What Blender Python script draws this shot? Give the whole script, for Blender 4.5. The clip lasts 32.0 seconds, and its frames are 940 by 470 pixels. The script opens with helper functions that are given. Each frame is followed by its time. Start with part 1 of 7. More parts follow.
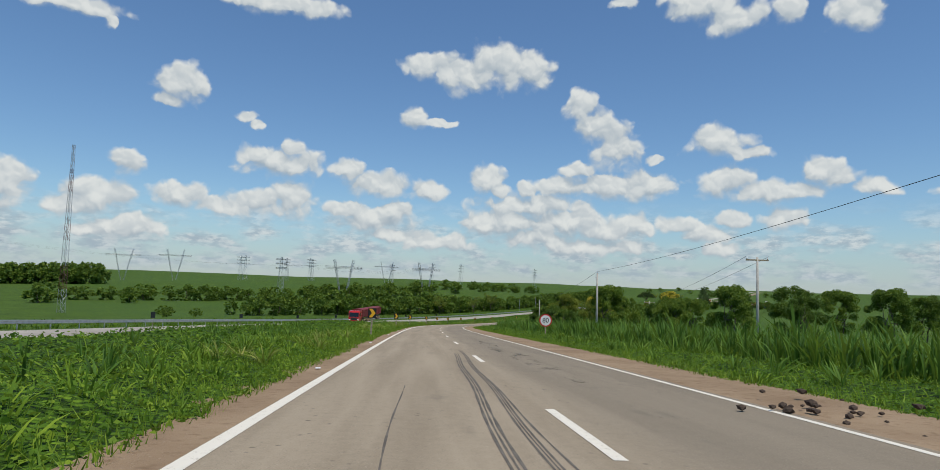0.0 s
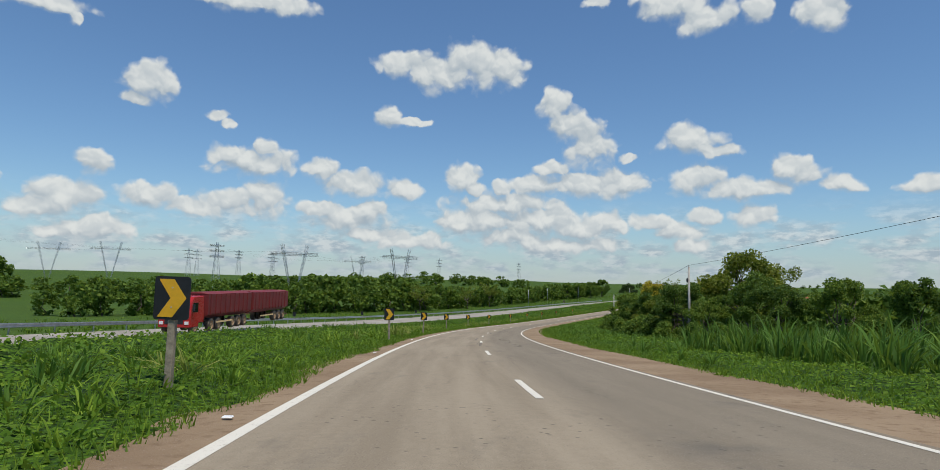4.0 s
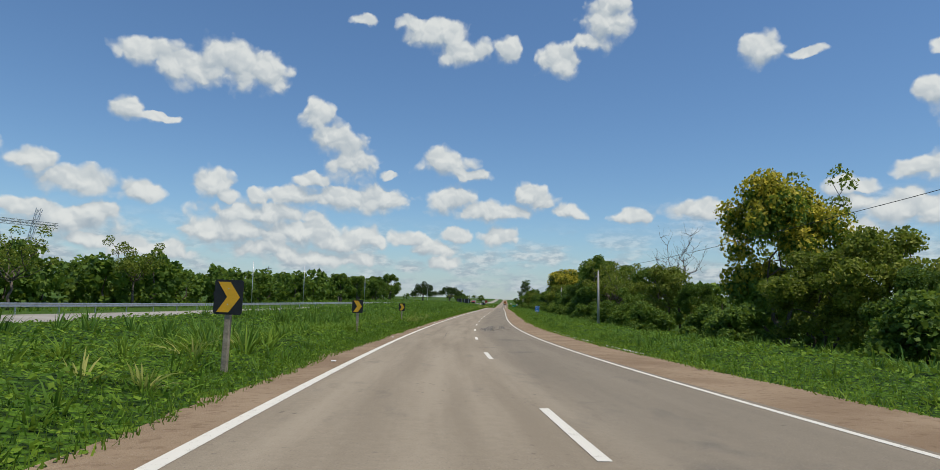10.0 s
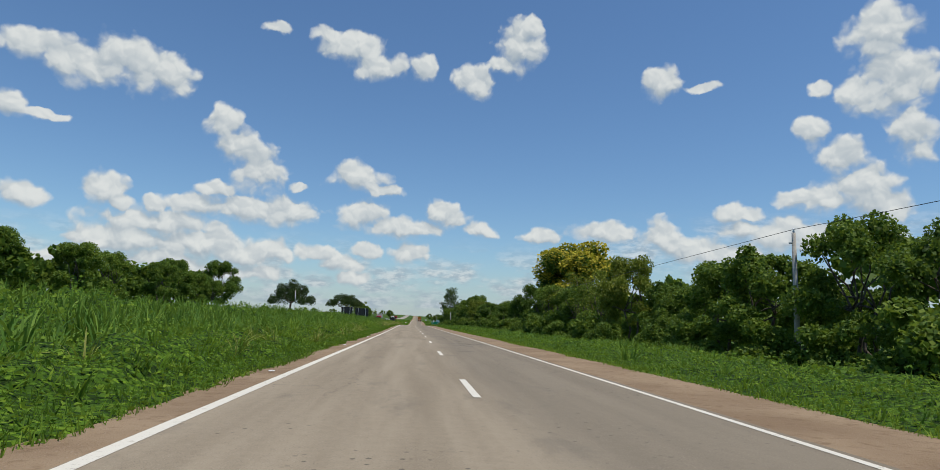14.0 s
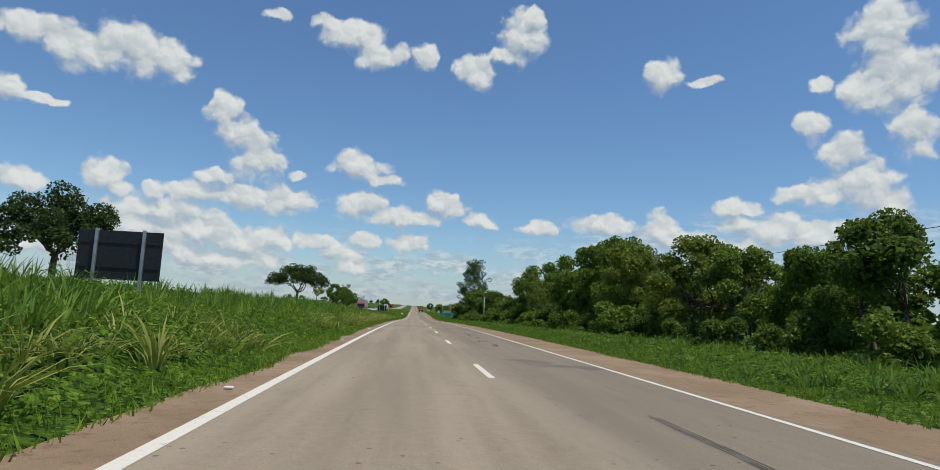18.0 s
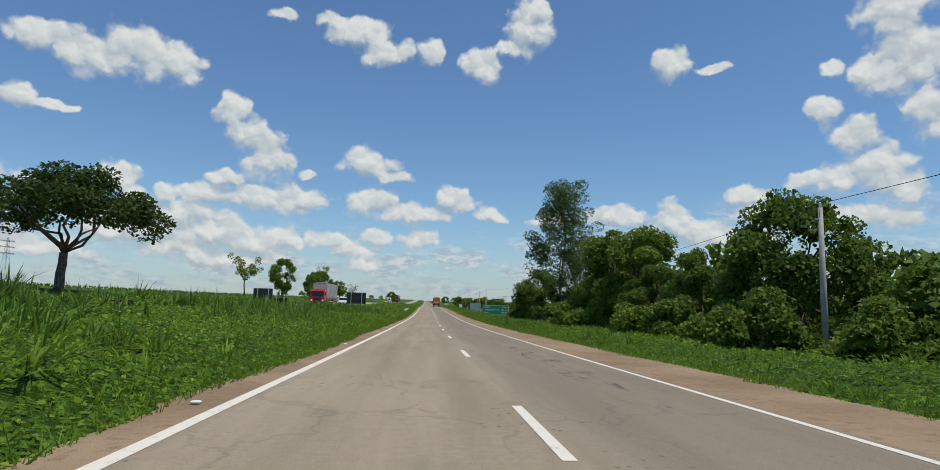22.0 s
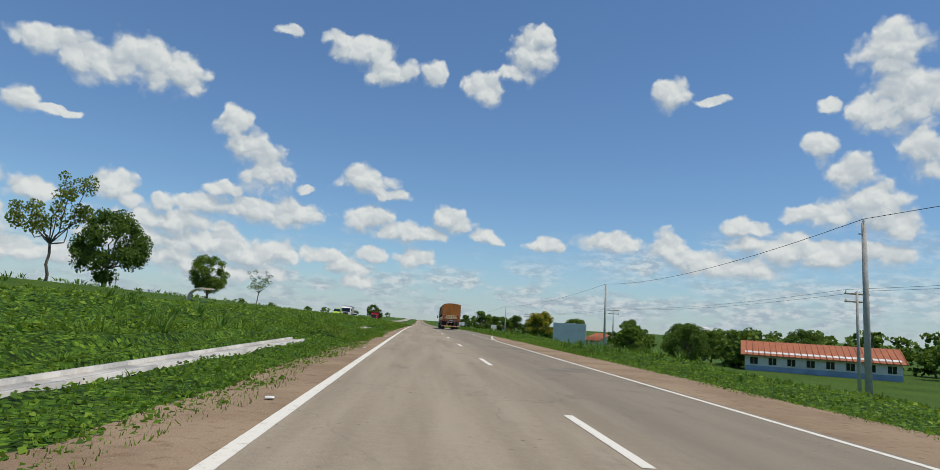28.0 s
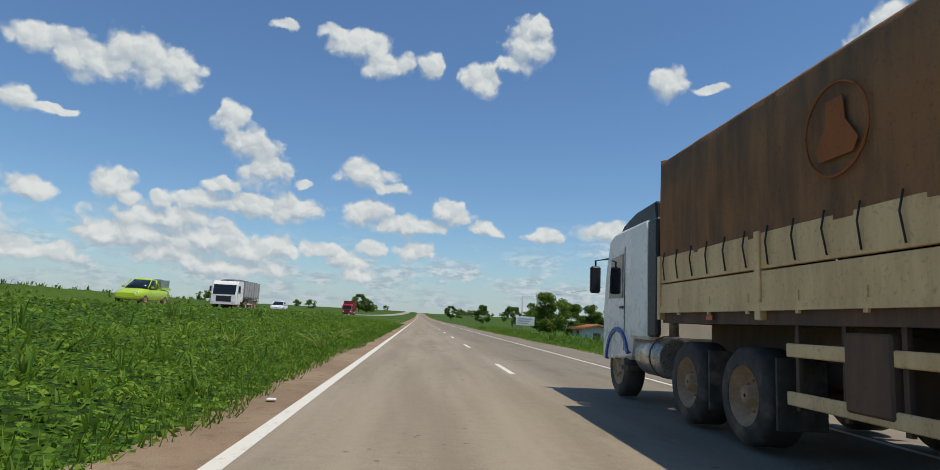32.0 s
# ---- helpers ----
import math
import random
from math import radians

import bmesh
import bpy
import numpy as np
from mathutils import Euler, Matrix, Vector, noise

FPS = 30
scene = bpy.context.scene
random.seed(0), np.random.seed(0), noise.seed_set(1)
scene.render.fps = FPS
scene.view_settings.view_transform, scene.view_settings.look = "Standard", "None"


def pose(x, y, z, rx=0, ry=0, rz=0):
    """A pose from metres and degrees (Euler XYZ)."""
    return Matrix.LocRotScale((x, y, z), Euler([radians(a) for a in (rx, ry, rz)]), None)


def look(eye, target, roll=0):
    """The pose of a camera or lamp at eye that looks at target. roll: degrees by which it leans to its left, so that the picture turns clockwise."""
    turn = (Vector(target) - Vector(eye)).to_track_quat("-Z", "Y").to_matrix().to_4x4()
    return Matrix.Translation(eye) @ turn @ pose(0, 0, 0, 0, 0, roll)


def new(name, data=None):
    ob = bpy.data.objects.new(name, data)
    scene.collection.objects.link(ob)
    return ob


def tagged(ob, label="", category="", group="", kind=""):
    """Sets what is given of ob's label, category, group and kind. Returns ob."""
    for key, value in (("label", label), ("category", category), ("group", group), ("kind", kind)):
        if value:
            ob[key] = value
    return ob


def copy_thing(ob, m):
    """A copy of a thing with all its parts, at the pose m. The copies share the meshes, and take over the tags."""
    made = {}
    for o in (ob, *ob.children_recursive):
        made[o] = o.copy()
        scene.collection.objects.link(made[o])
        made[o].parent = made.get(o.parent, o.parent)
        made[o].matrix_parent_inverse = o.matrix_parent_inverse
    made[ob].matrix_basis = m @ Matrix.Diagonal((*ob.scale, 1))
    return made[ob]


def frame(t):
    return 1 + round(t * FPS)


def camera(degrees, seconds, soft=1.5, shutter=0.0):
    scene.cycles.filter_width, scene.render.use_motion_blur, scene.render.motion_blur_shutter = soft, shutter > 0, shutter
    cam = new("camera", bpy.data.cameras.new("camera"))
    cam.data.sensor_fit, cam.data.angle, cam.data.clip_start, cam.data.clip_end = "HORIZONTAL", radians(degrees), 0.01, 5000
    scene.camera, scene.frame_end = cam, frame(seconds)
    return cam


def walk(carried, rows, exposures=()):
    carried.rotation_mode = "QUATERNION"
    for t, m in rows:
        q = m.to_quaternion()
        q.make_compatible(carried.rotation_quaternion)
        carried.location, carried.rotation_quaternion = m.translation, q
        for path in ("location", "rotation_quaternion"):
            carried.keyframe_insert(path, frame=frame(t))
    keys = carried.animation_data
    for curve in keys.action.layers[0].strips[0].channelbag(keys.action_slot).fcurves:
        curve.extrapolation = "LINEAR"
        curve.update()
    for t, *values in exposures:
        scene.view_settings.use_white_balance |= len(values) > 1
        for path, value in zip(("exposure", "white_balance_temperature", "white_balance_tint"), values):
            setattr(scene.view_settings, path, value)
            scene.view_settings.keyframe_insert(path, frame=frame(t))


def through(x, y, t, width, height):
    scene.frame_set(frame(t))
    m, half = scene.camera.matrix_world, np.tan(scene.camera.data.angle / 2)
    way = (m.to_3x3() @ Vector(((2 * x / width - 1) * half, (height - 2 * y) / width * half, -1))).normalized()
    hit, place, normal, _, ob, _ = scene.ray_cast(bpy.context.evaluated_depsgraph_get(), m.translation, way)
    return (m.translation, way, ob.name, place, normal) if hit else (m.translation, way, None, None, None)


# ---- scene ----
cam = camera(73.9, 32.0, soft=0.55)
# seconds, then x y z in metres and the three turns in degrees
ROWS = [
    (0, pose(-1.73, -0.07, 1.16, 94.44, -1.67, -0.05)),
    (0.5, pose(-2.55, 11.47, 0.51, 94.39, -1.64, -0.09)),
    (1, pose(-3.38, 23.02, -0.15, 94.38, -1.55, -0.05)),
    (1.5, pose(-4.19, 34.56, -0.82, 94.42, -1.32, -0.09)),
    (2, pose(-4.97, 46.05, -1.5, 94.3, -1.09, -0.31)),
    (2.5, pose(-5.7, 57.49, -2.17, 94.16, -1.42, -0.58)),
    (3, pose(-6.33, 68.88, -2.84, 94.15, -1.46, -0.97)),
    (3.5, pose(-6.84, 80.25, -3.52, 94.26, -1.25, -1.51)),
    (4, pose(-7.18, 91.62, -4.2, 94.38, -1.04, -2.27)),
    (4.5, pose(-7.32, 103.01, -4.88, 94.41, -1.09, -3.31)),
    (5, pose(-7.2, 114.45, -5.56, 94.34, -1.43, -4.65)),
    (5.5, pose(-6.81, 125.87, -6.24, 94.59, -0.59, -5.96)),
    (6, pose(-6.08, 137.4, -6.92, 94.63, -1.06, -7.41)),
    (6.5, pose(-4.93, 149.1, -7.6, 94.84, -1.8, -9.57)),
    (7, pose(-3.36, 160.92, -8.26, 94.91, -1.69, -11.64)),
    (7.5, pose(-1.32, 173.01, -8.92, 95.11, -1.18, -13.78)),
    (8, pose(1.21, 185.51, -9.56, 95.03, -1.2, -15.59)),
    (8.5, pose(4.32, 198.51, -10.17, 95.25, -1.26, -17.52)),
    (9, pose(7.97, 211.66, -10.73, 95.46, -1.15, -19.65)),
    (9.5, pose(12.1, 224.65, -11.2, 95.79, -1.28, -21.92)),
    (10, pose(16.71, 237.57, -11.59, 96.14, -1.35, -24.22)),
    (10.5, pose(21.78, 250.47, -11.9, 96.41, -1.54, -26.3)),
    (11, pose(27.27, 263.39, -12.13, 97, -1.72, -28.12)),
    (11.5, pose(33.19, 276.36, -12.28, 97.38, -1.46, -29.91)),
    (12, pose(39.45, 289.37, -12.37, 97.76, -0.86, -31.27)),
    (12.5, pose(45.97, 302.4, -12.41, 97.94, -1.21, -32.43)),
    (13, pose(52.63, 315.45, -12.41, 97.82, -0.38, -32.81)),
    (13.5, pose(59.38, 328.58, -12.41, 97.42, -0.32, -32.62)),
    (14, pose(66.21, 341.83, -12.41, 97.9, -1.94, -32.47)),
    (14.5, pose(73.01, 355.13, -12.42, 98.05, -1.79, -32.14)),
    (15, pose(79.74, 368.40, -12.45, 97.82, -1.41, -32.54)),
    (15.5, pose(86.39, 381.63, -12.48, 96.9, -1.69, -32.32)),
    (16, pose(93.02, 394.85, -12.51, 96.54, -1.93, -32.24)),
    (16.5, pose(99.65, 408.06, -12.54, 96.67, -2.12, -32.3)),
    (17, pose(106.27, 421.23, -12.57, 96.99, -2.29, -32.44)),
    (17.5, pose(112.92, 434.36, -12.58, 97.15, -2.5, -32.57)),
    (18, pose(119.62, 447.39, -12.59, 97.1, -2.73, -32.69)),
    (18.5, pose(126.36, 460.34, -12.6, 97.21, -2.88, -32.74)),
    (19, pose(133.14, 473.22, -12.63, 97.01, -2.79, -32.88)),
    (19.5, pose(139.92, 486.06, -12.67, 97.21, -2.39, -32.79)),
    (20, pose(146.73, 498.87, -12.75, 96.93, -2.48, -32.79)),
    (20.5, pose(153.45, 511.6, -12.86, 96.52, -3.03, -32.39)),
    (21, pose(160.04, 524.17, -12.99, 96.33, -2.45, -32)),
    (21.5, pose(166.47, 536.56, -13.14, 96.48, -2.32, -31.75)),
    (22, pose(172.79, 548.82, -13.3, 96.54, -1.39, -31.54)),
    (22.5, pose(178.99, 560.92, -13.45, 96.65, -2.42, -32.11)),
    (23, pose(185.12, 572.86, -13.6, 96.67, -2.93, -31.78)),
    (23.5, pose(191.14, 584.56, -13.72, 96.55, -2.91, -31.66)),
    (24, pose(197.08, 596.06, -13.81, 96.85, -2.96, -31.67)),
    (24.5, pose(202.98, 607.44, -13.86, 97.02, -2.98, -31.73)),
    (25, pose(208.91, 618.83, -13.89, 97.1, -3.04, -31.78)),
    (25.5, pose(214.88, 630.26, -13.88, 97.52, -2.7, -31.79)),
    (26, pose(220.83, 641.69, -13.83, 97.9, -2.67, -31.81)),
    (26.5, pose(226.75, 653.1, -13.76, 98.21, -2.91, -31.86)),
    (27, pose(232.63, 664.48, -13.66, 98.43, -3.24, -31.93)),
    (27.5, pose(238.49, 675.8, -13.54, 98.54, -3.47, -32.04)),
    (28, pose(244.31, 687.04, -13.41, 98.52, -3.58, -32.19)),
    (28.5, pose(250.09, 698.18, -13.27, 98.48, -3.3, -32.32)),
    (29, pose(255.86, 709.24, -13.14, 98.34, -4.39, -32.41)),
    (29.5, pose(261.61, 720.25, -13.01, 98.53, -3.95, -32.07)),
    (30, pose(267.37, 731.27, -12.89, 98.49, -3.52, -32.11)),
    (30.5, pose(273.13, 742.29, -12.78, 98.46, -3.22, -32.07)),
    (31, pose(278.9, 753.29, -12.68, 98.31, -2.9, -32.05)),
    (31.5, pose(284.67, 764.28, -12.61, 98.12, -2.81, -32.07)),
    (32, pose(290.43, 775.27, -12.55, 97.81, -2.68, -32.12)),
]
walk(cam, ROWS)

# ---- the road's line: heading (degrees) and slope every 25 m from 50 m before the start ----
HEADING = [4.32, 4.31, 4.29, 4.27, 3.86, 2.64, 0.48, -2.64, -6.48, -10.54, -14.58, -18.24, -21.5, -24.21, -26.15, -27.06, -27.33, -27.29, -27.14, -26.94, -26.94, -27.12, -27.35, -27.53, -27.58, -27.61, -27.5, -27.59, -27.8, -27.94, -27.72, -27.58, -27.51, -27.52, -27.6, -27.74, -27.65, -27.48]
SLOPE = [-0.0504, -0.0531, -0.0556, -0.0576, -0.0589, -0.0594, -0.06, -0.0598, -0.0572, -0.0521, -0.0439, -0.0326, -0.0212, -0.0108, -0.003, 0.0005, -0.0001, -0.0014, -0.0024, -0.0021, -0.0011, -0.0005, -0.0016, -0.0054, -0.0088, -0.0114, -0.0117, -0.0088, -0.0042, 0.0011, 0.0059, 0.0094, 0.011, 0.0106, 0.009, 0.006, 0.0031, 0.0012]
WL, WR, DASH = 3.58, 3.14, 8.36  # left lane, right lane, place of the first dash
S_FIRST, S_LAST = -150.0, 3400.0
_s = np.arange(S_FIRST, S_LAST, 1.0)
_knots = np.concatenate(([S_FIRST], -50 + 25.0 * np.arange(len(HEADING)), [S_LAST]))
_head = np.radians(np.interp(_s, _knots, [HEADING[0]] + HEADING + [HEADING[-1]]))
_slope = np.interp(_s, [S_FIRST] + [-50 + 25.0 * i for i in range(len(SLOPE))] + [950, 1150, 1500, 1900, 2300, S_LAST],
                   [SLOPE[0]] + SLOPE + [0.002, 0.006, 0.012, 0.016, 0.0, -0.006])
_cx, _cy, _cz = np.cumsum(-np.sin(_head)), np.cumsum(np.cos(_head)), np.cumsum(_slope)
_i0 = int(-S_FIRST)
_cx, _cy, _cz = _cx - _cx[_i0], _cy - _cy[_i0], _cz - _cz[_i0]


def road_z(s):
    return np.interp(s, _s, _cz)


def smooth(a, b, x):
    t = np.clip((np.asarray(x, float) - a) / (b - a), 0, 1)
    return t * t * (3 - 2 * t)


def opp_d(s):
    """Middle of the other carriageway, metres from the dashed line."""
    return np.interp(s, [-100, 150, 400, 700, 900], [-26, -25, -22.5, -20.5, -21])


def opp_z(s):
    return np.interp(s, [-100, 120, 250, 400, 700, 900, 1200], [-0.4, -0.4, 0.3, 0.8, 1.3, 1.0, 0.7])


def hills(x, y):
    return 6 * np.sin(x / 610 + 1.1) * np.cos(y / 730 + 0.4) + 4 * np.sin(x / 270 + y / 390) + 2.0 * np.sin(x / 130 - y / 170)


def rise(s, d):
    """Height of the ground over the road's level, by the distance along and across."""
    s, d = np.asarray(s, float), np.asarray(d, float)
    left = -d
    oz, od = opp_z(s), -opp_d(s)
    dip = np.interp(s, [0, 300, 480, 700, 900], [-0.25, -0.2, 0.15, 0.1, 0.2])
    z_med = dip * smooth(5.5, 8.5, left) * (1 - smooth(od - 9, od - 5.0, left)) + oz * smooth(8.5, od - 5.0, left)
    field = np.interp(s, [0, 330, 430, 520, 900, 1300], [-0.6, -0.3, 0.5, 1.0, 1.2, 0.8])
    slope = np.interp(s, [0, 330, 450, 560, 800, 1100], [0.0, 0.0, 0.03, 0.048, 0.016, 0.01])
    z_left = z_med + smooth(od + 6, od + 12, left) * field + slope * np.clip(left - od - 10, 0, 260)
    drop = np.interp(s, [0, 80, 200, 640, 700, 900, 1100], [-0.8, -0.6, -0.5, -0.4, -1.6, -1.8, -0.6])
    z_right = -0.06 - 0.1 * smooth(4.5, 7, d) + drop * smooth(8, 22, d)
    z_right = z_right - np.interp(s, [680, 760, 900, 1000], [0, 1.5, 1.5, 0]) * smooth(20, 48, d)
    near = -0.02 * np.ones_like(d)
    return np.where(d < -4.4, z_left - 0.04, np.where(d > WR + 1.9, z_right, near))


def hummocks(s, d):
    """Small unevenness of the grassy ground."""
    q = np.array([noise.noise(Vector((a * 0.35, b * 0.5, 0))) for a, b in zip(s, d)]) * 0.10
    return np.where((d < -6) | (d > WR + 3), q, -0.03)


def place(s, d, up=0.0):
    """World place at s metres along the road, d metres right of the dashed line, up metres over the ground."""
    h = float(np.interp(s, _s, _head))
    return Vector((float(np.interp(s, _s, _cx)) + math.cos(h) * d, float(np.interp(s, _s, _cy)) + math.sin(h) * d,
                   float(road_z(s) + rise(s, d)) + up))


def places(s, d, up=0.0):
    h = np.interp(s, _s, _head)
    return np.stack([np.interp(s, _s, _cx) + np.cos(h) * d, np.interp(s, _s, _cy) + np.sin(h) * d,
                     road_z(s) + rise(s, d) + up], -1)


def head_deg(s):
    return math.degrees(float(np.interp(s, _s, _head)))


def spot(s, d, up=0.0, turn=0.0):
    """Pose on the ground, turned with the road and by turn degrees more."""
    v = place(s, d, up)
    return pose(v.x, v.y, v.z, 0, 0, head_deg(s) + turn)


def ground_z(x, y):
    """Height of the land at world places, far from the road as well."""
    x, y = np.asarray(x, float), np.asarray(y, float)
    k = np.arange(0, len(_s), 8)
    out = np.empty(x.shape)
    for i in range(0, len(x), 4000):
        xs, ys = x[i:i + 4000, None], y[i:i + 4000, None]
        j = k[np.argmin((xs - _cx[k]) ** 2 + (ys - _cy[k]) ** 2, axis=1)]
        dx, dy = x[i:i + 4000] - _cx[j], y[i:i + 4000] - _cy[j]
        d = dx * np.cos(_head[j]) + dy * np.sin(_head[j])
        full = np.hypot(dx, dy)
        d = np.where(full > 60, np.sign(d) * full, d)
        far = smooth(120, 900, full)
        out[i:i + 4000] = (_cz[j] + rise(_s[j], d)) * (1 - far) + far * (np.clip(_cz[j], -9, 0) + hills(x[i:i + 4000], y[i:i + 4000])
                                                                   + 15.5 * smooth(500, 2600, full))
    return out


# ---- mesh helpers ----
def np_mesh(name, verts, faces, mat=None, smooth_faces=False):
    """A mesh from an array of places and an array of faces with equally many corners."""
    me = bpy.data.meshes.new(name)
    verts, faces = np.asarray(verts, np.float32), np.asarray(faces, np.int32)
    n, k = faces.shape
    me.vertices.add(len(verts))
    me.vertices.foreach_set("co", verts.ravel())
    me.loops.add(n * k)
    me.loops.foreach_set("vertex_index", faces.ravel())
    me.polygons.add(n)
    me.polygons.foreach_set("loop_start", np.arange(0, n * k, k, dtype=np.int32))
    if smooth_faces:
        me.polygons.foreach_set("use_smooth", np.ones(n, bool))
    me.update(calc_edges=True)
    if mat:
        me.materials.append(mat)
    return me


def thing(name, m, label, category, group="", kind=""):
    ob = new(name)
    ob.empty_display_size = 0.3
    ob.matrix_basis = m
    return tagged(ob, label, category, group, kind)


def part(name, bm, material, parent, label="", bevel=0.0, m=None):
    """Links a bmesh as one mesh object under a thing or a part."""
    if bevel:
        bmesh.ops.bevel(bm, geom=list(bm.edges), offset=bevel, segments=1, affect="EDGES", clamp_overlap=True)
    me = bpy.data.meshes.new(name)
    bm.to_mesh(me)
    bm.free()
    me.materials.append(material)
    ob = new(name, me)
    ob.parent = parent
    if m is not None:
        ob.matrix_basis = m
    return tagged(ob, label) if label else ob


def part_mesh(name, me, parent, label="", m=None):
    ob = new(name, me)
    ob.parent = parent
    if m is not None:
        ob.matrix_basis = m
    return tagged(ob, label) if label else ob


def box(bm, x0, x1, y0, y1, z0, z1, m=None):
    v = [bm.verts.new((x, y, z)) for z in (z0, z1) for x, y in ((x0, y0), (x1, y0), (x1, y1), (x0, y1))]
    for f in ((3, 2, 1, 0), (4, 5, 6, 7), (0, 1, 5, 4), (1, 2, 6, 5), (2, 3, 7, 6), (3, 0, 4, 7)):
        bm.faces.new([v[i] for i in f])
    if m is not None:
        bmesh.ops.transform(bm, matrix=m, verts=v)
    return v


def boxes(*dims):
    bm = bmesh.new()
    for d in dims:
        box(bm, *d)
    return bm


def tube(bm, pts, radii, sides=8, cap=True):
    """A tapered tube through pts."""
    rings = []
    pts = [Vector(p) for p in pts]
    for i, p in enumerate(pts):
        t = (pts[min(i + 1, len(pts) - 1)] - pts[max(i - 1, 0)]).normalized()
        a = t.orthogonal().normalized() if abs(t.z) < 0.95 else Vector((1, 0, 0)).cross(t).normalized()
        if rings and a.dot(last) < 0:
            a = -a
        last = a
        b = t.cross(a)
        r = radii[i] if hasattr(radii, "__len__") else radii
        rings.append([bm.verts.new(p + r * (math.cos(2 * math.pi * k / sides) * a + math.sin(2 * math.pi * k / sides) * b)) for k in range(sides)])
    for u, w in zip(rings, rings[1:]):
        for k in range(sides):
            bm.faces.new((u[k], u[(k + 1) % sides], w[(k + 1) % sides], w[k]))
    if cap:
        bm.faces.new(rings[0][::-1])
        bm.faces.new(rings[-1])
    for f in bm.faces:
        f.smooth = True
    return bm


def prism(bm, outline, y0, y1, m=None):
    """An outline in x and z, drawn out from y0 to y1."""
    a = [bm.verts.new((x, y0, z)) for x, z in outline]
    b = [bm.verts.new((x, y1, z)) for x, z in outline]
    n = len(outline)
    bm.faces.new(a)
    bm.faces.new(b[::-1])
    for i in range(n):
        bm.faces.new((a[i], b[i], b[(i + 1) % n], a[(i + 1) % n]))
    if m is not None:
        bmesh.ops.transform(bm, matrix=m, verts=a + b)
    return bm


def lathe(bm, profile, sides=24, axis="x", m=None, cap=True):
    """A profile of (along, radius) pairs turned round an axis."""
    rings, made = [], []
    for u, r in profile:
        ring = []
        for k in range(sides):
            c, s = r * math.cos(2 * math.pi * k / sides), r * math.sin(2 * math.pi * k / sides)
            ring.append(bm.verts.new((u, c, s) if axis == "x" else (c, s, u)))
        rings.append(ring)
        made += ring
    for p, q in zip(rings, rings[1:]):
        for k in range(sides):
            bm.faces.new((p[k], p[(k + 1) % sides], q[(k + 1) % sides], q[k])).smooth = True
    if cap:
        bm.faces.new(rings[0][::-1])
        bm.faces.new(rings[-1])
    if m is not None:
        bmesh.ops.transform(bm, matrix=m, verts=made)
    return bm

# ---- light ----
SKY_STRENGTH, SUN_POWER = 0.088, 3.5
AIR, DUST, OZONE = 1.2, 0.0, 2.5
SKY_TINT = (0.80, 1.0, 1.19)
CLOUD_LIGHT, CLOUD_DARK = (0.72, 0.745, 0.73), (0.36, 0.43, 0.49)
HAZE = (0.33, 0.42, 0.51)
scene.view_settings.exposure = 0.0

# ---- sky, clouds and sun ----
SUN_AZ, SUN_EL = 148.0, 69.0  # degrees from +y towards +x, and over the horizon
world = bpy.data.worlds.new("sky")
scene.world = world
world.use_nodes = True


class Nodes:
    """A short hand for node trees."""

    def __init__(self, tree):
        self.tree = tree
        tree.nodes.clear()

    def add(self, kind, **props):
        n = self.tree.nodes.new(kind)
        if "operation" in props:
            n.operation = props["operation"]
        if "use_clamp" in props:
            n.use_clamp = props["use_clamp"]
        if "interpolation_type" in props:
            n.interpolation_type = props["interpolation_type"]
        if "data_type" in props:
            n.data_type, n.blend_type = props["data_type"], props["blend_type"]
        if "node_tree" in props:
            n.node_tree = props["node_tree"]
        for k, v in props.get("values", {}).items():
            self.put(n.inputs[k], v)
        return n

    def put(self, socket, v):
        if isinstance(v, bpy.types.NodeSocket):
            self.tree.links.new(v, socket)
        else:
            socket.default_value = v

    def math(self, op, a, b=0.0, c=0.0, clamp=False):
        n = self.add("ShaderNodeMath", operation=op, use_clamp=clamp)
        for i, v in enumerate((a, b, c)):
            self.put(n.inputs[i], v)
        return n.outputs[0]

    def vec(self, op, a, b=(0, 0, 0), c=(0, 0, 0)):
        n = self.add("ShaderNodeVectorMath", operation=op)
        for i, v in enumerate((a, b, c)):
            self.put(n.inputs[i], v)
        return n.outputs["Value"] if op in ("LENGTH", "DOT_PRODUCT", "DISTANCE") else n.outputs["Vector"]

    def noise(self, vector, scale, detail=4.0, rough=0.55, color=False, distortion=0.0):
        n = self.add("ShaderNodeTexNoise", values={"Vector": vector, "Scale": scale, "Detail": detail, "Roughness": rough, "Distortion": distortion})
        return n.outputs["Color" if color else "Fac"]

    def span(self, v, a, b, lo=0.0, hi=1.0, kind="SMOOTHSTEP"):
        n = self.add("ShaderNodeMapRange", interpolation_type=kind, values={0: v, 1: a, 2: b, 3: lo, 4: hi})
        return n.outputs[0]

    def mix(self, f, a, b, blend="MIX"):
        n = self.add("ShaderNodeMix", data_type="RGBA", blend_type=blend)
        for i, v in ((0, f), (6, a), (7, b)):
            self.put(n.inputs[i], v)
        return n.outputs[2]


BLOBS = []


def cumulus(*blobs):
    """One cloud of a few heaps: bearing and height over the horizon of each, and its half width and height, in degrees."""
    BLOBS.extend(blobs)


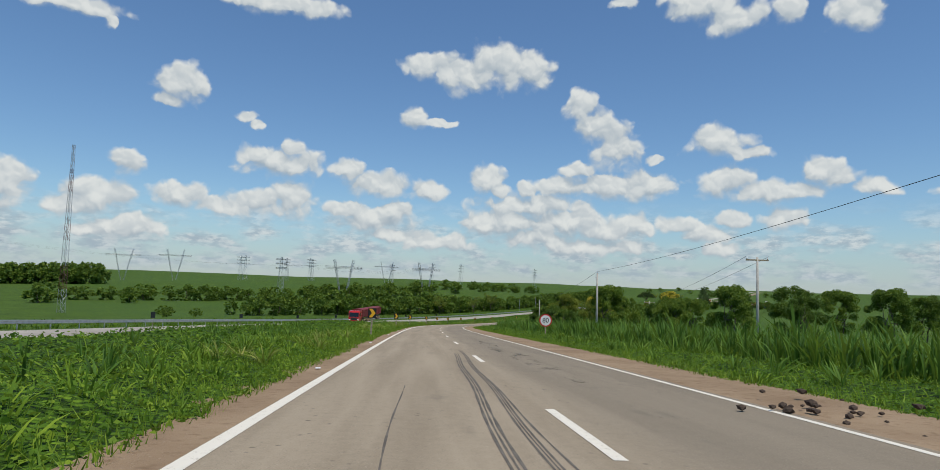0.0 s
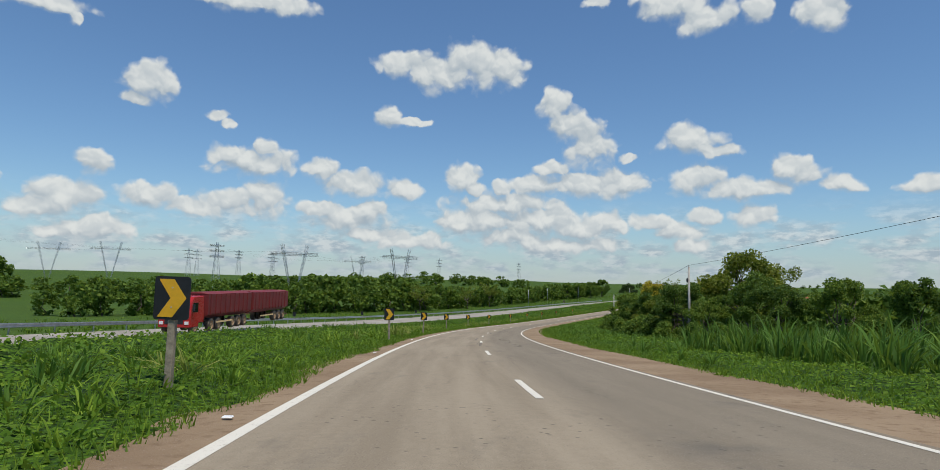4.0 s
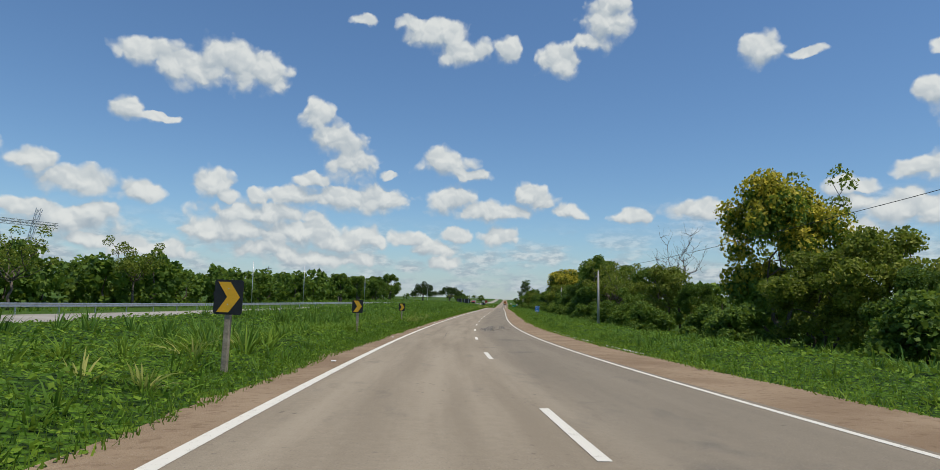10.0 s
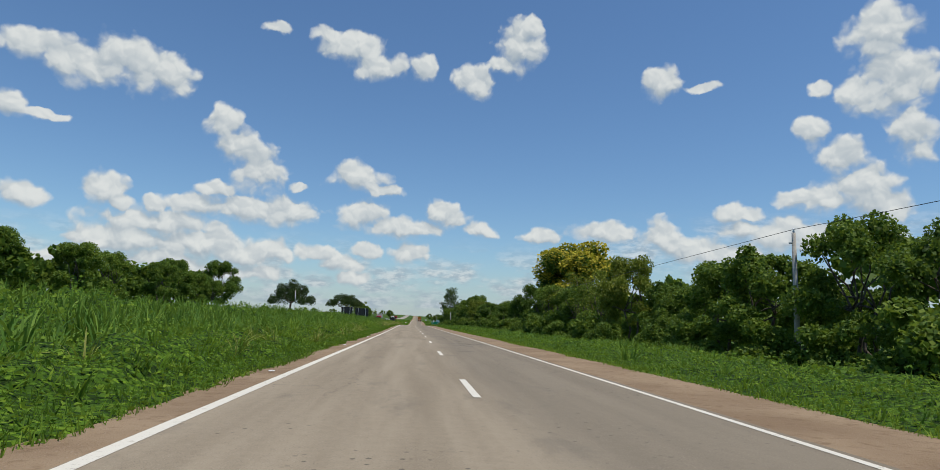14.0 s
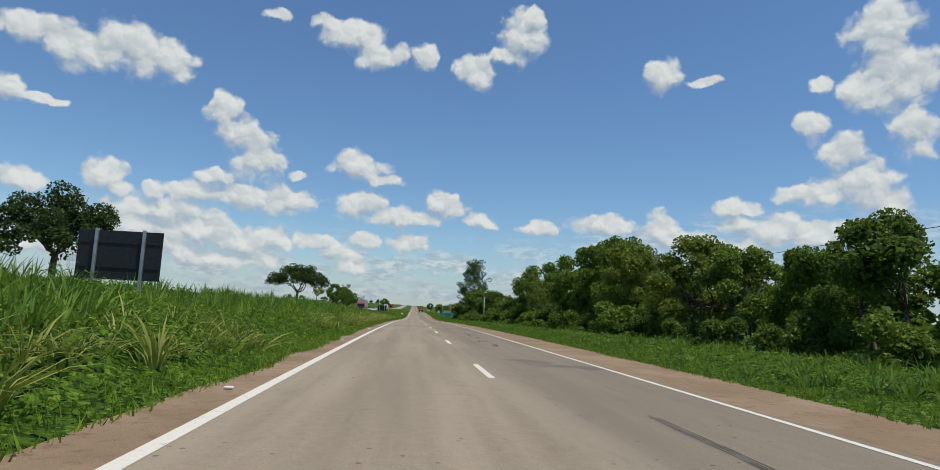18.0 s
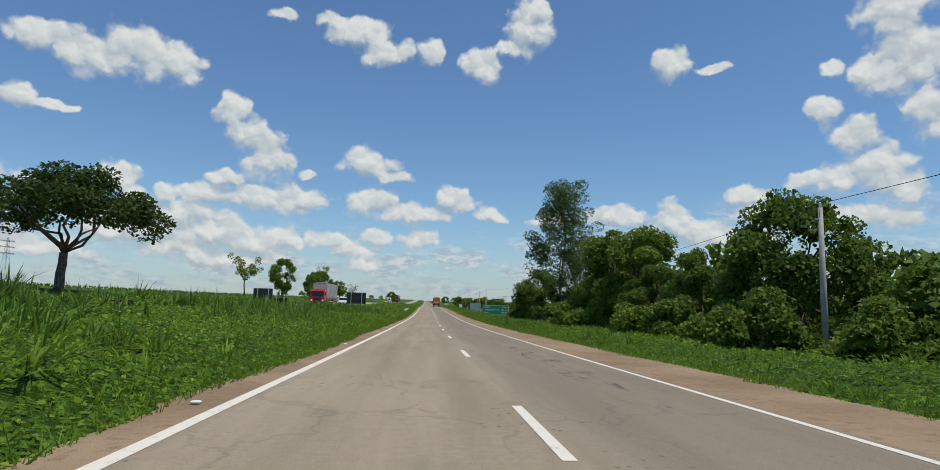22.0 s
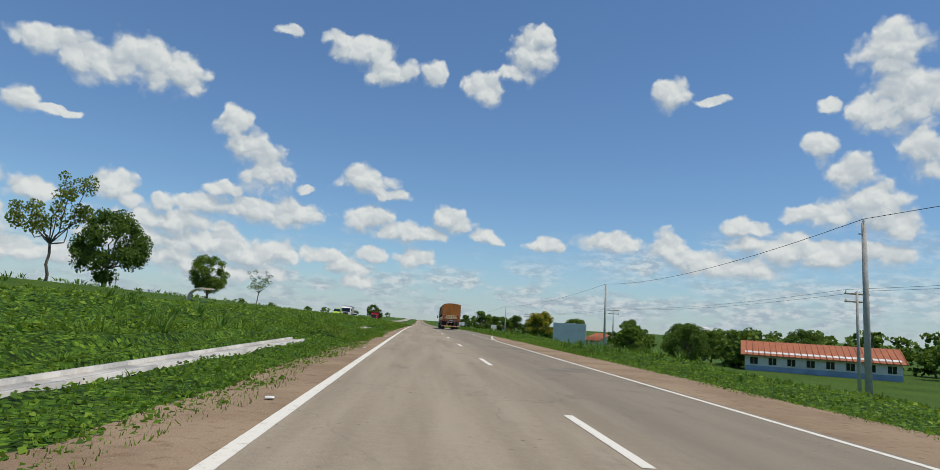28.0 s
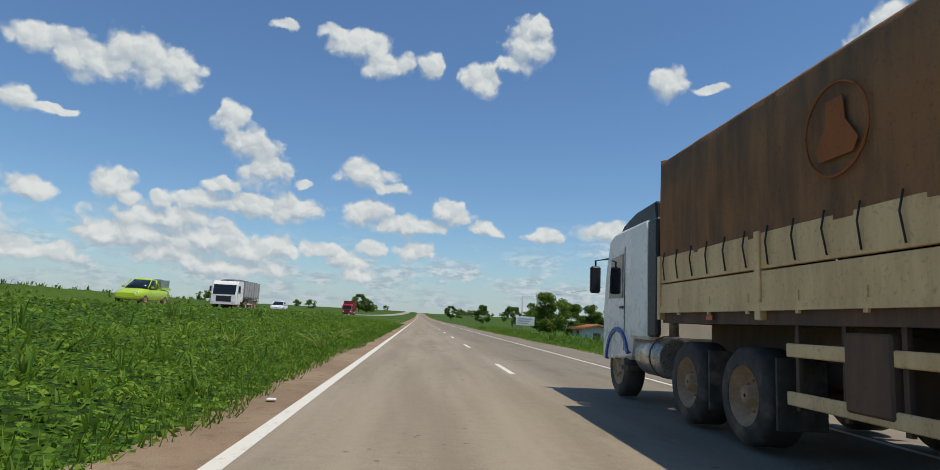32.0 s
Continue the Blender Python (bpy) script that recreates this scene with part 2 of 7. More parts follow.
cumulus((-36.9, 6.6, 1.4, 2.2))
cumulus((-29.3, 8.8, 1.3, 1.2), (-31.2, 6.1, 2.4, 1.4), (-33.1, 5.2, 1.5, 0.9))
cumulus((-29.2, 3.7, 2.9, 1.2), (-31.4, 3.2, 1.4, 0.6))
cumulus((-33.8, 20.2, 3.5, 0.7), (-31.3, 19.5, 0.6, 0.6))
cumulus((-17.9, 23.2, 4.9, 0.9))
cumulus((-25.5, 15.8, 2.0, 1.6), (-26.5, 14.3, 1.2, 0.6))
cumulus((-20.5, 13.7, 1.0, 0.5), (-19.3, 13.0, 0.7, 0.4))
cumulus((-17.5, 10.1, 3.6, 1.3), (-16.1, 11.3, 1.1, 0.9), (-19.4, 10.5, 1.9, 0.9))
cumulus((-16.1, 6.9, 1.8, 1.8), (-19.2, 6.4, 2.3, 1.2), (-25.2, 6.7, 2.0, 1.0), (-22.1, 6.0, 2.4, 0.8))
cumulus((-9.2, 5.5, 3.6, 1.4), (-11.4, 6.3, 2.0, 0.8), (-7.2, 6.2, 1.6, 1.1))
cumulus((-3.3, 3.6, 3.5, 0.9), (-7.6, 4.3, 3.2, 0.8))
cumulus((-11.6, 9.9, 1.6, 1.0), (-8.6, 8.7, 2.8, 1.1), (-4.1, 8.4, 1.9, 1.0))
cumulus((-4.1, 19.3, 2.5, 1.1), (-1.5, 18.8, 3.3, 1.6), (2.8, 19.5, 3.8, 1.8), (4.7, 18.9, 2.3, 1.3))
cumulus((-5.6, 14.7, 1.3, 1.1), (-3.3, 14.4, 1.9, 0.4))
cumulus((9.8, 16.1, 1.3, 1.4), (11.1, 14.1, 1.9, 1.6), (12.9, 12.4, 2.1, 2.0), (9.8, 10.4, 1.6, 0.7), (16.6, 11.2, 0.8, 0.4))
cumulus((12.1, 8.9, 4.5, 1.3), (15.7, 9.1, 2.2, 1.4), (7.8, 8.9, 2.3, 1.0), (5.2, 8.6, 1.1, 0.8))
cumulus((5.6, 7.3, 5.0, 1.3), (3.5, 5.8, 3.9, 1.5), (8.4, 5.8, 4.2, 1.3), (12.4, 5.0, 3.5, 1.0), (14.9, 5.5, 1.3, 1.2), (1.4, 5.4, 2.5, 1.1), (10.0, 3.7, 6.2, 1.0), (5.8, 4.3, 4.9, 1.0))
cumulus((1.2, 9.5, 1.6, 1.3), (2.6, 8.5, 1.1, 0.7))
cumulus((21.7, 12.5, 2.4, 1.3), (24.2, 11.5, 2.0, 0.6))
cumulus((22.3, 9.2, 2.2, 1.3), (25.4, 8.3, 3.4, 1.0), (28.4, 8.3, 1.7, 0.8))
cumulus((29.6, 9.9, 1.4, 1.0), (30.6, 9.1, 1.6, 0.9), (32.9, 8.3, 1.6, 0.8))
cumulus((22.7, 6.1, 1.4, 0.7))
cumulus((26.6, 5.9, 1.6, 1.0))
cumulus((18.2, 5.6, 1.9, 0.8), (20.4, 4.8, 2.2, 1.0), (21.7, 3.6, 1.6, 0.6))
cumulus((38.9, 7.8, 1.9, 0.7))
cumulus((20.4, 23.9, 2.9, 1.3), (23.1, 22.4, 2.6, 1.2), (18.4, 24.5, 1.4, 0.7))
cumulus((27.2, 22.5, 1.3, 1.1))
cumulus((32.1, 21.6, 1.8, 1.5))
cumulus((36.5, 24.7, 2.2, 2.1), (35.0, 23.3, 1.7, 0.9), (37.6, 26.1, 1.0, 1.1))
cumulus((49.5, 21.1, 1.7, 1.2))
cumulus((52.9, 20.5, 1.5, 0.4))
cumulus((13.8, 24.6, 1.2, 0.5))
cumulus((66.6, 22.7, 2.3, 2.1), (67.2, 19.3, 2.8, 2.8), (62.3, 19.4, 0.8, 0.6), (68.2, 15.2, 1.3, 2.6), (64.7, 18.5, 1.4, 1.6))
cumulus((61.6, 16.0, 1.3, 1.3), (63.4, 13.7, 1.5, 1.7), (64.5, 11.5, 2.6, 1.8), (60.1, 10.8, 1.5, 0.8), (66.1, 9.9, 2.1, 1.3), (62.4, 10.7, 2.1, 1.1))
cumulus((49.3, 7.8, 1.8, 1.5), (51.3, 6.9, 3.0, 1.0))
cumulus((55.2, 9.7, 1.3, 1.0), (55.9, 8.4, 1.4, 0.9))
cumulus((59.3, 7.7, 2.7, 1.4), (62.3, 7.3, 2.5, 1.1), (65.5, 7.4, 2.3, 1.2))
cumulus((44.6, 8.3, 3.2, 0.9))
cumulus((53.7, 6.5, 5.3, 1.0))
cumulus((61.4, 8.0, 2.5, 0.8))
cumulus((56.6, 9.8, 1.0, 0.6))

heaps = bpy.data.node_groups.new("heaps", "ShaderNodeTree")
heaps.interface.new_socket("Vector", in_out="INPUT", socket_type="NodeSocketVector")
heaps.interface.new_socket("Distance", in_out="OUTPUT", socket_type="NodeSocketFloat")
k = Nodes(heaps)
g_in, g_out = k.add("NodeGroupInput"), k.add("NodeGroupOutput")
near = 9.0
for az, el, w, h in BLOBS:
    v = k.vec("MULTIPLY_ADD", g_in.outputs[0], (1 / w, 1 / h, 0), (-az / w, -el / h, 0))
    v = k.vec("MAXIMUM", v, k.vec("MULTIPLY", v, (-1, -1.02, 0)))  # flatter below than above
    near = k.math("SMOOTH_MIN", near, k.vec("LENGTH", v), 0.22)
k.put(g_out.inputs[0], near)

k = Nodes(world.node_tree)
way = k.add("ShaderNodeTexCoord").outputs["Generated"]
sep = k.add("ShaderNodeSeparateXYZ", values={0: way})
az = k.math("DEGREES", k.math("ARCTAN2", sep.outputs[0], sep.outputs[1]))
el = k.math("DEGREES", k.math("ARCSINE", sep.outputs[2]))
flat = k.add("ShaderNodeCombineXYZ", values={0: az, 1: el, 2: 0.0}).outputs[0]
bent = k.vec("MULTIPLY_ADD", k.vec("SUBTRACT", k.noise(flat, 0.5, 3.0, 0.5, color=True), (0.5, 0.5, 0.5)), (1.7, 1.3, 0), flat)


def heap(v):
    n = k.add("ShaderNodeGroup", node_tree=heaps)
    k.put(n.inputs[0], v)
    return n.outputs[0]


def billow(v, scale):
    """Round knobs, 0 in the creases between them to about 1 on their tops."""
    n = k.add("ShaderNodeTexVoronoi", values={"Scale": scale})
    n.voronoi_dimensions, n.feature = "2D", "SMOOTH_F1"
    k.put(n.inputs["Vector"], v)
    k.put(n.inputs["Smoothness"], 0.35)
    return k.span(n.outputs["Distance"], 0.75, 0.0, kind="LINEAR")


def knobs(v):
    big = k.math("MULTIPLY", billow(v, 0.46), 0.36)
    mid = k.math("MULTIPLY", billow(k.vec("ADD", v, (3.1, 1.7, 0)), 1.0), 0.17)
    small = k.math("MULTIPLY", billow(k.vec("ADD", v, (7.3, 5.1, 0)), 2.2), 0.05)
    return k.math("ADD", k.math("ADD", big, mid), k.math("ADD", small, k.math("MULTIPLY", k.noise(v, 2.4, 2.0, 0.45), 0.06)))


def body(v):
    """How deep inside a cloud a direction lies; 0 at its edge."""
    return k.math("ADD", k.math("SUBTRACT", 0.66, k.math("MULTIPLY", heap(v), 0.76)), knobs(v))


here = body(bent)
above = body(k.vec("ADD", bent, (0.15, 0.8, 0)))
near_up = knobs(k.vec("ADD", bent, (0.08, 0.28, 0)))
base = k.span(k.math("SUBTRACT", above, here), -0.15, 0.35)  # 1 on the under sides
wisp = k.noise(flat, 0.8, 3.0, 0.55)
soft = k.math("MULTIPLY_ADD", base, 0.42, 0.34)
depth = k.math("ADD", here, k.math("MULTIPLY", k.math("SUBTRACT", wisp, 0.5), k.math("MULTIPLY_ADD", base, 0.55, 0.15)))
mask = k.math("DIVIDE", k.math("SUBTRACT", depth, 0.00), soft, clamp=True)
mask = k.span(mask, 0.0, 1.0)
# low heaps far off, flattened towards the horizon
stretch = k.vec("MULTIPLY", flat, (0.30, 0.75, 1))
low_lump = k.noise(stretch, 0.75, 4.0, 0.55)
band = k.math("MULTIPLY", k.span(el, 0.0, 1.4), k.span(el, 8.0, 3.0))
low_mask = k.math("MULTIPLY", k.span(low_lump, 0.40, 0.64), k.math("MULTIPLY", band, 0.85))
# thin high veil on the sunny side
veil = k.math("MULTIPLY", k.span(k.noise(stretch, 0.5, 5.0, 0.6), 0.40, 0.70),
              k.math("MULTIPLY", k.span(az, 36.0, 48.0), k.math("MULTIPLY", k.span(el, 1.0, 3.0), k.span(el, 10.5, 7.0))))
# sunlit tops, shaded under sides and creases are painted into the clouds' colour
lit = k.math("SUBTRACT", 1.0, k.span(k.math("SUBTRACT", above, here), -0.55, 0.50))
relief = k.span(k.math("SUBTRACT", near_up, knobs(bent)), 0.10, -0.12)
bright = k.math("ADD", k.math("MULTIPLY", lit, 0.66), k.math("MULTIPLY", relief, 0.34))
white = k.mix(bright, (*CLOUD_DARK, 1), (*CLOUD_LIGHT, 1))
air = k.add("ShaderNodeTexSky")
air.sky_type, air.sun_disc, air.altitude = "NISHITA", False, 200.0
air.sun_elevation, air.sun_rotation = radians(SUN_EL), radians(SUN_AZ)
air.air_density, air.dust_density, air.ozone_density = AIR, DUST, OZONE
clear = k.vec("MULTIPLY", air.outputs[0], tuple(SKY_STRENGTH * c for c in SKY_TINT))
low_white = k.mix(k.span(k.noise(stretch, 2.6, 5.0, 0.6), 0.40, 0.62), (*CLOUD_DARK, 1), (*CLOUD_LIGHT, 1))
veiled = k.mix(k.math("MAXIMUM", low_mask, k.math("MULTIPLY", veil, 0.75)), clear, low_white)
haze = k.math("MULTIPLY", k.span(el, 7.0, -0.5), 0.6)
hazy = k.mix(haze, veiled, (*HAZE, 1))
full = k.mix(k.math("MULTIPLY", mask, 0.97), hazy, white)
k.put(k.add("ShaderNodeOutputWorld").inputs[0], k.add("ShaderNodeBackground", values={0: full, 1: 1.0}).outputs[0])

sun = new("sun", bpy.data.lights.new("sun", "SUN"))
sun.data.energy, sun.data.angle, sun.data.color = SUN_POWER, radians(0.53), (1.0, 0.94, 0.83)
sa, se = radians(SUN_AZ), radians(SUN_EL)
sun.matrix_basis = look((0, 0, 60), (-math.sin(sa) * math.cos(se) * 10, -math.cos(sa) * math.cos(se) * 10, 60 - math.sin(se) * 10))

# ---- materials ----
def material(name, rough=0.6, metal=0.0):
    m = bpy.data.materials.new(name)
    m.use_nodes = True
    k = Nodes(m.node_tree)
    bsdf = k.add("ShaderNodeBsdfPrincipled", values={"Roughness": rough, "Metallic": metal, "Specular IOR Level": 0.12 if rough > 0.86 else 0.45})
    k.put(k.add("ShaderNodeOutputMaterial").inputs[0], bsdf.outputs[0])
    return m, k, bsdf


def bump(k, bsdf, height, strength=0.3, distance=0.02):
    b = k.add("ShaderNodeBump", values={"Strength": strength, "Distance": distance, "Height": height})
    k.put(bsdf.inputs["Normal"], b.outputs[0])


def world_place(k):
    return k.add("ShaderNodeNewGeometry").outputs["Position"]


def own_place(k):
    return k.add("ShaderNodeTexCoord").outputs["Object"]


def plain(name, color, rough=0.5, metal=0.0, vary=0.25, scale=6.0, relief=0.0, dirt=None):
    """Painted or solid stuff with slight variation, and dirt in patches where given."""
    m, k, b = material(name, rough, metal)
    p = own_place(k)
    n1, n2 = k.noise(p, scale, 4.0), k.noise(p, scale * 6, 3.0)
    f = k.math("ADD", k.math("MULTIPLY", n1, 0.65), k.math("MULTIPLY", n2, 0.35))
    dark = tuple(c * (1 - vary) for c in color)
    light = tuple(min(1, c * (1 + vary * 0.5)) for c in color)
    col = k.mix(k.span(f, 0.35, 0.65), (*dark, 1), (*light, 1))
    if dirt:
        col = k.mix(k.math("MULTIPLY", k.span(k.noise(p, scale * 0.4, 6.0, 0.65), 0.48, 0.7), dirt[3]), col, (*dirt[:3], 1))
    k.put(b.inputs["Base Color"], col)
    k.put(b.inputs["Roughness"], k.span(n2, 0.3, 0.7, max(0, rough - 0.1), min(1, rough + 0.1)))
    if relief:
        bump(k, b, n2, relief)
    return m


def leafage(name, dark, mid, light, through=0.3, gloss=0.35):
    """Leaves: each its own green, some light let through."""
    m = bpy.data.materials.new(name)
    m.use_nodes = True
    k = Nodes(m.node_tree)
    geo = k.add("ShaderNodeNewGeometry")
    r = geo.outputs["Random Per Island"]
    o = k.add("ShaderNodeObjectInfo").outputs["Random"]
    clump = k.noise(geo.outputs["Position"], 0.55, 3.0)
    clump = k.math("ADD", k.math("MULTIPLY", clump, 0.6), k.math("MULTIPLY", k.noise(geo.outputs["Position"], 2.1, 3.0), 0.5))
    f = k.math("ADD", k.math("MULTIPLY", r, 0.45), k.math("ADD", k.math("MULTIPLY", clump, 0.62), k.math("MULTIPLY", o, 0.2)))
    col = k.mix(k.span(f, 0.25, 0.65), (*dark, 1), (*mid, 1))
    col = k.mix(k.span(f, 0.6, 1.05), col, (*light, 1))
    b = k.add("ShaderNodeBsdfPrincipled", values={"Base Color": col, "Roughness": 1 - gloss, "Specular IOR Level": 0.22})
    t = k.add("ShaderNodeBsdfTranslucent", values={"Color": k.mix(0.6, col, (0.30, 0.42, 0.05, 1), "MIX")})
    mixed = k.add("ShaderNodeMixShader", values={0: through})
    k.put(mixed.inputs[1], b.outputs[0])
    k.put(mixed.inputs[2], t.outputs[0])
    k.put(k.add("ShaderNodeOutputMaterial").inputs[0], mixed.outputs[0])
    return m


def ground_material():
    m, k, b = material("field_ground", 0.95)
    p = world_place(k)
    big, mid, small = k.noise(p, 0.012, 4.0), k.noise(p, 0.12, 5.0), k.noise(p, 2.5, 4.0)
    rows = k.noise(k.vec("MULTIPLY", p, (0.03, 0.5, 0)), 1.0, 2.0)
    green = k.mix(k.span(mid, 0.3, 0.7), (0.032, 0.064, 0.008, 1), (0.062, 0.112, 0.012, 1))
    green = k.mix(k.span(big, 0.42, 0.62), green, (0.046, 0.092, 0.015, 1))
    green = k.mix(k.math("MULTIPLY", k.span(rows, 0.5, 0.7), 0.35), green, (0.066, 0.118, 0.024, 1))
    leafy = k.math("ADD", k.math("MULTIPLY", k.noise(p, 7.0, 5.0, 0.7), 0.6), k.math("MULTIPLY", k.noise(p, 30.0, 3.0, 0.7), 0.4))
    green = k.mix(k.span(leafy, 0.50, 0.62), green, (0.120, 0.185, 0.018, 1))
    green = k.mix(k.span(leafy, 0.45, 0.36), green, (0.020, 0.038, 0.006, 1))
    col = k.mix(k.math("MULTIPLY", k.span(small, 0.66, 0.78), 0.25), green, (0.14, 0.085, 0.045, 1))
    k.put(b.inputs["Base Color"], col)
    bump(k, b, k.math("ADD", small, leafy), 0.6, 0.05)
    return m


def thicket_material():
    """The inside of low leafy growth: leaf-sized facets, the shade in the gaps between put into the colour."""
    m, k, b = material("undergrowth", 0.9)
    p = world_place(k)
    leaf = k.add("ShaderNodeTexVoronoi", values={"Vector": k.vec("ADD", p, k.vec("MULTIPLY", k.noise(p, 9.0, 3.0, color=True), (0.06, 0.06, 0.06))), "Scale": 11.0})
    tone = k.add("ShaderNodeSeparateXYZ", values={0: leaf.outputs["Color"]}).outputs[0]
    patch = k.noise(p, 0.45, 4.0, 0.6)
    f = k.math("ADD", k.math("MULTIPLY", tone, 0.7), k.math("MULTIPLY", patch, 0.6))
    col = k.mix(k.span(f, 0.30, 0.75), (0.018, 0.042, 0.005, 1), (0.066, 0.136, 0.011, 1))
    col = k.mix(k.span(f, 0.80, 1.05), col, (0.15, 0.25, 0.020, 1))
    # shade between the leaves, painted as a darker green at the facets' rims
    col = k.mix(k.span(leaf.outputs["Distance"], 0.45, 0.95), col, (0.012, 0.026, 0.004, 1))
    k.put(b.inputs["Base Color"], col)
    bump(k, b, k.math("ADD", k.math("MULTIPLY", tone, 0.6), k.math("SUBTRACT", 1.0, leaf.outputs["Distance"])), 1.0, 0.06)
    return m


def asphalt_material():
    m, k, b = material("worn_asphalt", 0.88)
    uv = k.add("ShaderNodeUVMap").outputs[0]  # x across, y along, metres
    sx = k.add("ShaderNodeSeparateXYZ", values={0: uv})
    across, along = sx.outputs[0], sx.outputs[1]
    long = k.vec("MULTIPLY", uv, (1.0, 0.06, 0))
    streak, grit = k.noise(long, 1.6, 4.0), k.noise(uv, 55.0, 3.0, 0.7)
    patch = k.noise(uv, 0.25, 5.0, 0.6)
    grey = k.mix(k.span(k.math("ADD", k.math("ADD", k.math("MULTIPLY", streak, 0.66), k.math("MULTIPLY", k.math("SINE", k.math("MULTIPLY_ADD", across, 3.9, 0.6)), 0.022)), k.math("MULTIPLY", k.noise(uv, 7.0, 5.0, 0.78), 0.34)), 0.34, 0.66), (0.262, 0.212, 0.148, 1), (0.355, 0.292, 0.208, 1))
    # the outer lane is older and darker
    worn = k.span(k.math("ADD", across, k.math("MULTIPLY", k.noise(long, 0.7, 3.0), 1.2)), 0.3, 1.6)
    grey = k.mix(k.math("MULTIPLY", worn, 0.55), grey, (0.182, 0.156, 0.118, 1))
    tar = k.math("MULTIPLY", k.span(patch, 0.60, 0.70), k.span(across, 0.2, 1.2))
    grey = k.mix(k.math("MULTIPLY", tar, 0.45), grey, (0.075, 0.075, 0.075, 1))
    grey = k.mix(k.math("MULTIPLY", k.span(grit, 0.56, 0.70), 0.55), grey, (0.10, 0.088, 0.074, 1))
    grey = k.mix(k.math("MULTIPLY", k.span(grit, 0.44, 0.30), 0.5), grey, (0.46, 0.40, 0.33, 1))
    pit = k.add("ShaderNodeTexVoronoi", values={"Vector": uv, "Scale": 5.0})
    pits = k.math("MULTIPLY", k.span(pit.outputs["Distance"], 0.16, 0.09), k.span(k.noise(uv, 0.35, 4.0, 0.6), 0.46, 0.60))
    grey = k.mix(k.math("MULTIPLY", pits, 0.7), grey, (0.075, 0.066, 0.055, 1))
    blot = k.noise(k.vec("MULTIPLY", uv, (1.0, 0.35, 0)), 1.1, 5.0, 0.65)
    grey = k.mix(k.math("MULTIPLY", k.span(blot, 0.56, 0.70), 0.30), grey, (0.125, 0.112, 0.092, 1))
    vor = k.add("ShaderNodeTexVoronoi", values={"Vector": k.vec("ADD", k.vec("MULTIPLY", uv, (1.0, 0.5, 0)), k.vec("MULTIPLY", k.noise(uv, 1.2, 3.0, color=True), (0.9, 0.9, 0))), "Scale": 0.45})
    vor.feature = "DISTANCE_TO_EDGE"
    seam = k.math("MULTIPLY", k.span(vor.outputs["Distance"], 0.012, 0.003), k.span(k.noise(uv, 0.12, 3.0), 0.50, 0.62))
    grey = k.mix(k.math("MULTIPLY", seam, 0.18), grey, (0.06, 0.055, 0.05, 1))
    k.put(b.inputs["Base Color"], grey)
    coarse = k.noise(uv, 14.0, 4.0, 0.7)
    bump(k, b, k.math("ADD", grit, k.math("MULTIPLY", coarse, 0.5)), 0.5, 0.008)
    return m


def soil_material():
    m, k, b = material("red_soil", 0.97)
    p = world_place(k)
    n1, n2, n3 = k.noise(p, 0.5, 5.0), k.noise(p, 6.0, 4.0), k.noise(p, 40.0, 3.0)
    col = k.mix(k.span(n1, 0.3, 0.7), (0.250, 0.172, 0.105, 1), (0.345, 0.250, 0.158, 1))
    col = k.mix(k.math("MULTIPLY", k.span(n2, 0.5, 0.75), 0.6), col, (0.170, 0.105, 0.06, 1))
    col = k.mix(k.math("MULTIPLY", k.span(n3, 0.6, 0.75), 0.6), col, (0.42, 0.34, 0.27, 1))
    k.put(b.inputs["Base Color"], col)
    bump(k, b, n3, 0.7, 0.03)
    return m


def line_material():
    m, k, b = material("worn_white_paint", 0.7)
    p = world_place(k)
    wear = k.math("ADD", k.math("MULTIPLY", k.noise(p, 9.0, 5.0, 0.7), 0.6), k.math("MULTIPLY", k.noise(p, 60.0, 3.0), 0.4))
    col = k.mix(k.span(wear, 0.54, 0.66), (0.73, 0.68, 0.57, 1), (0.42, 0.36, 0.27, 1))
    k.put(b.inputs["Base Color"], col)
    return m


def bark_material():
    m, k, b = material("bark", 0.95)
    p = own_place(k)
    n = k.noise(k.vec("MULTIPLY", p, (6, 6, 1.2)), 2.0, 5.0, 0.65)
    k.put(b.inputs["Base Color"], k.mix(k.span(n, 0.3, 0.7), (0.060, 0.045, 0.034, 1), (0.21, 0.175, 0.14, 1)))
    bump(k, b, n, 0.8, 0.03)
    return m


GROUND, ASPHALT, SOIL, PAINT, BARK, THICKET = ground_material(), asphalt_material(), soil_material(), line_material(), bark_material(), thicket_material()
CONCRETE = plain("concrete", (0.58, 0.55, 0.49), 0.9, vary=0.2, scale=2.0, relief=0.2, dirt=(0.3, 0.23, 0.17, 0.35))
OLD_ROAD = plain("pale_pavement", (0.37, 0.335, 0.285), 0.9, vary=0.2, scale=0.2, relief=0.2, dirt=(0.28, 0.21, 0.16, 0.4))
STEEL = plain("galvanised_steel", (0.52, 0.53, 0.54), 0.45, 0.8, vary=0.2, scale=3.0)
WOOD_POST = plain("weathered_wood", (0.36, 0.30, 0.22), 0.9, vary=0.35, scale=5.0, relief=0.4)
POLE_GREY = plain("pole_concrete", (0.46, 0.43, 0.38), 0.9, vary=0.2, scale=3.0, relief=0.2)
BLACK = plain("black_sheet", (0.018, 0.018, 0.02), 0.5, vary=0.3)
SIGN_BACK = plain("sign_back", (0.022, 0.023, 0.025), 0.55, vary=0.3)
YELLOW = plain("signal_yellow", (0.80, 0.42, 0.02), 0.4, vary=0.08)
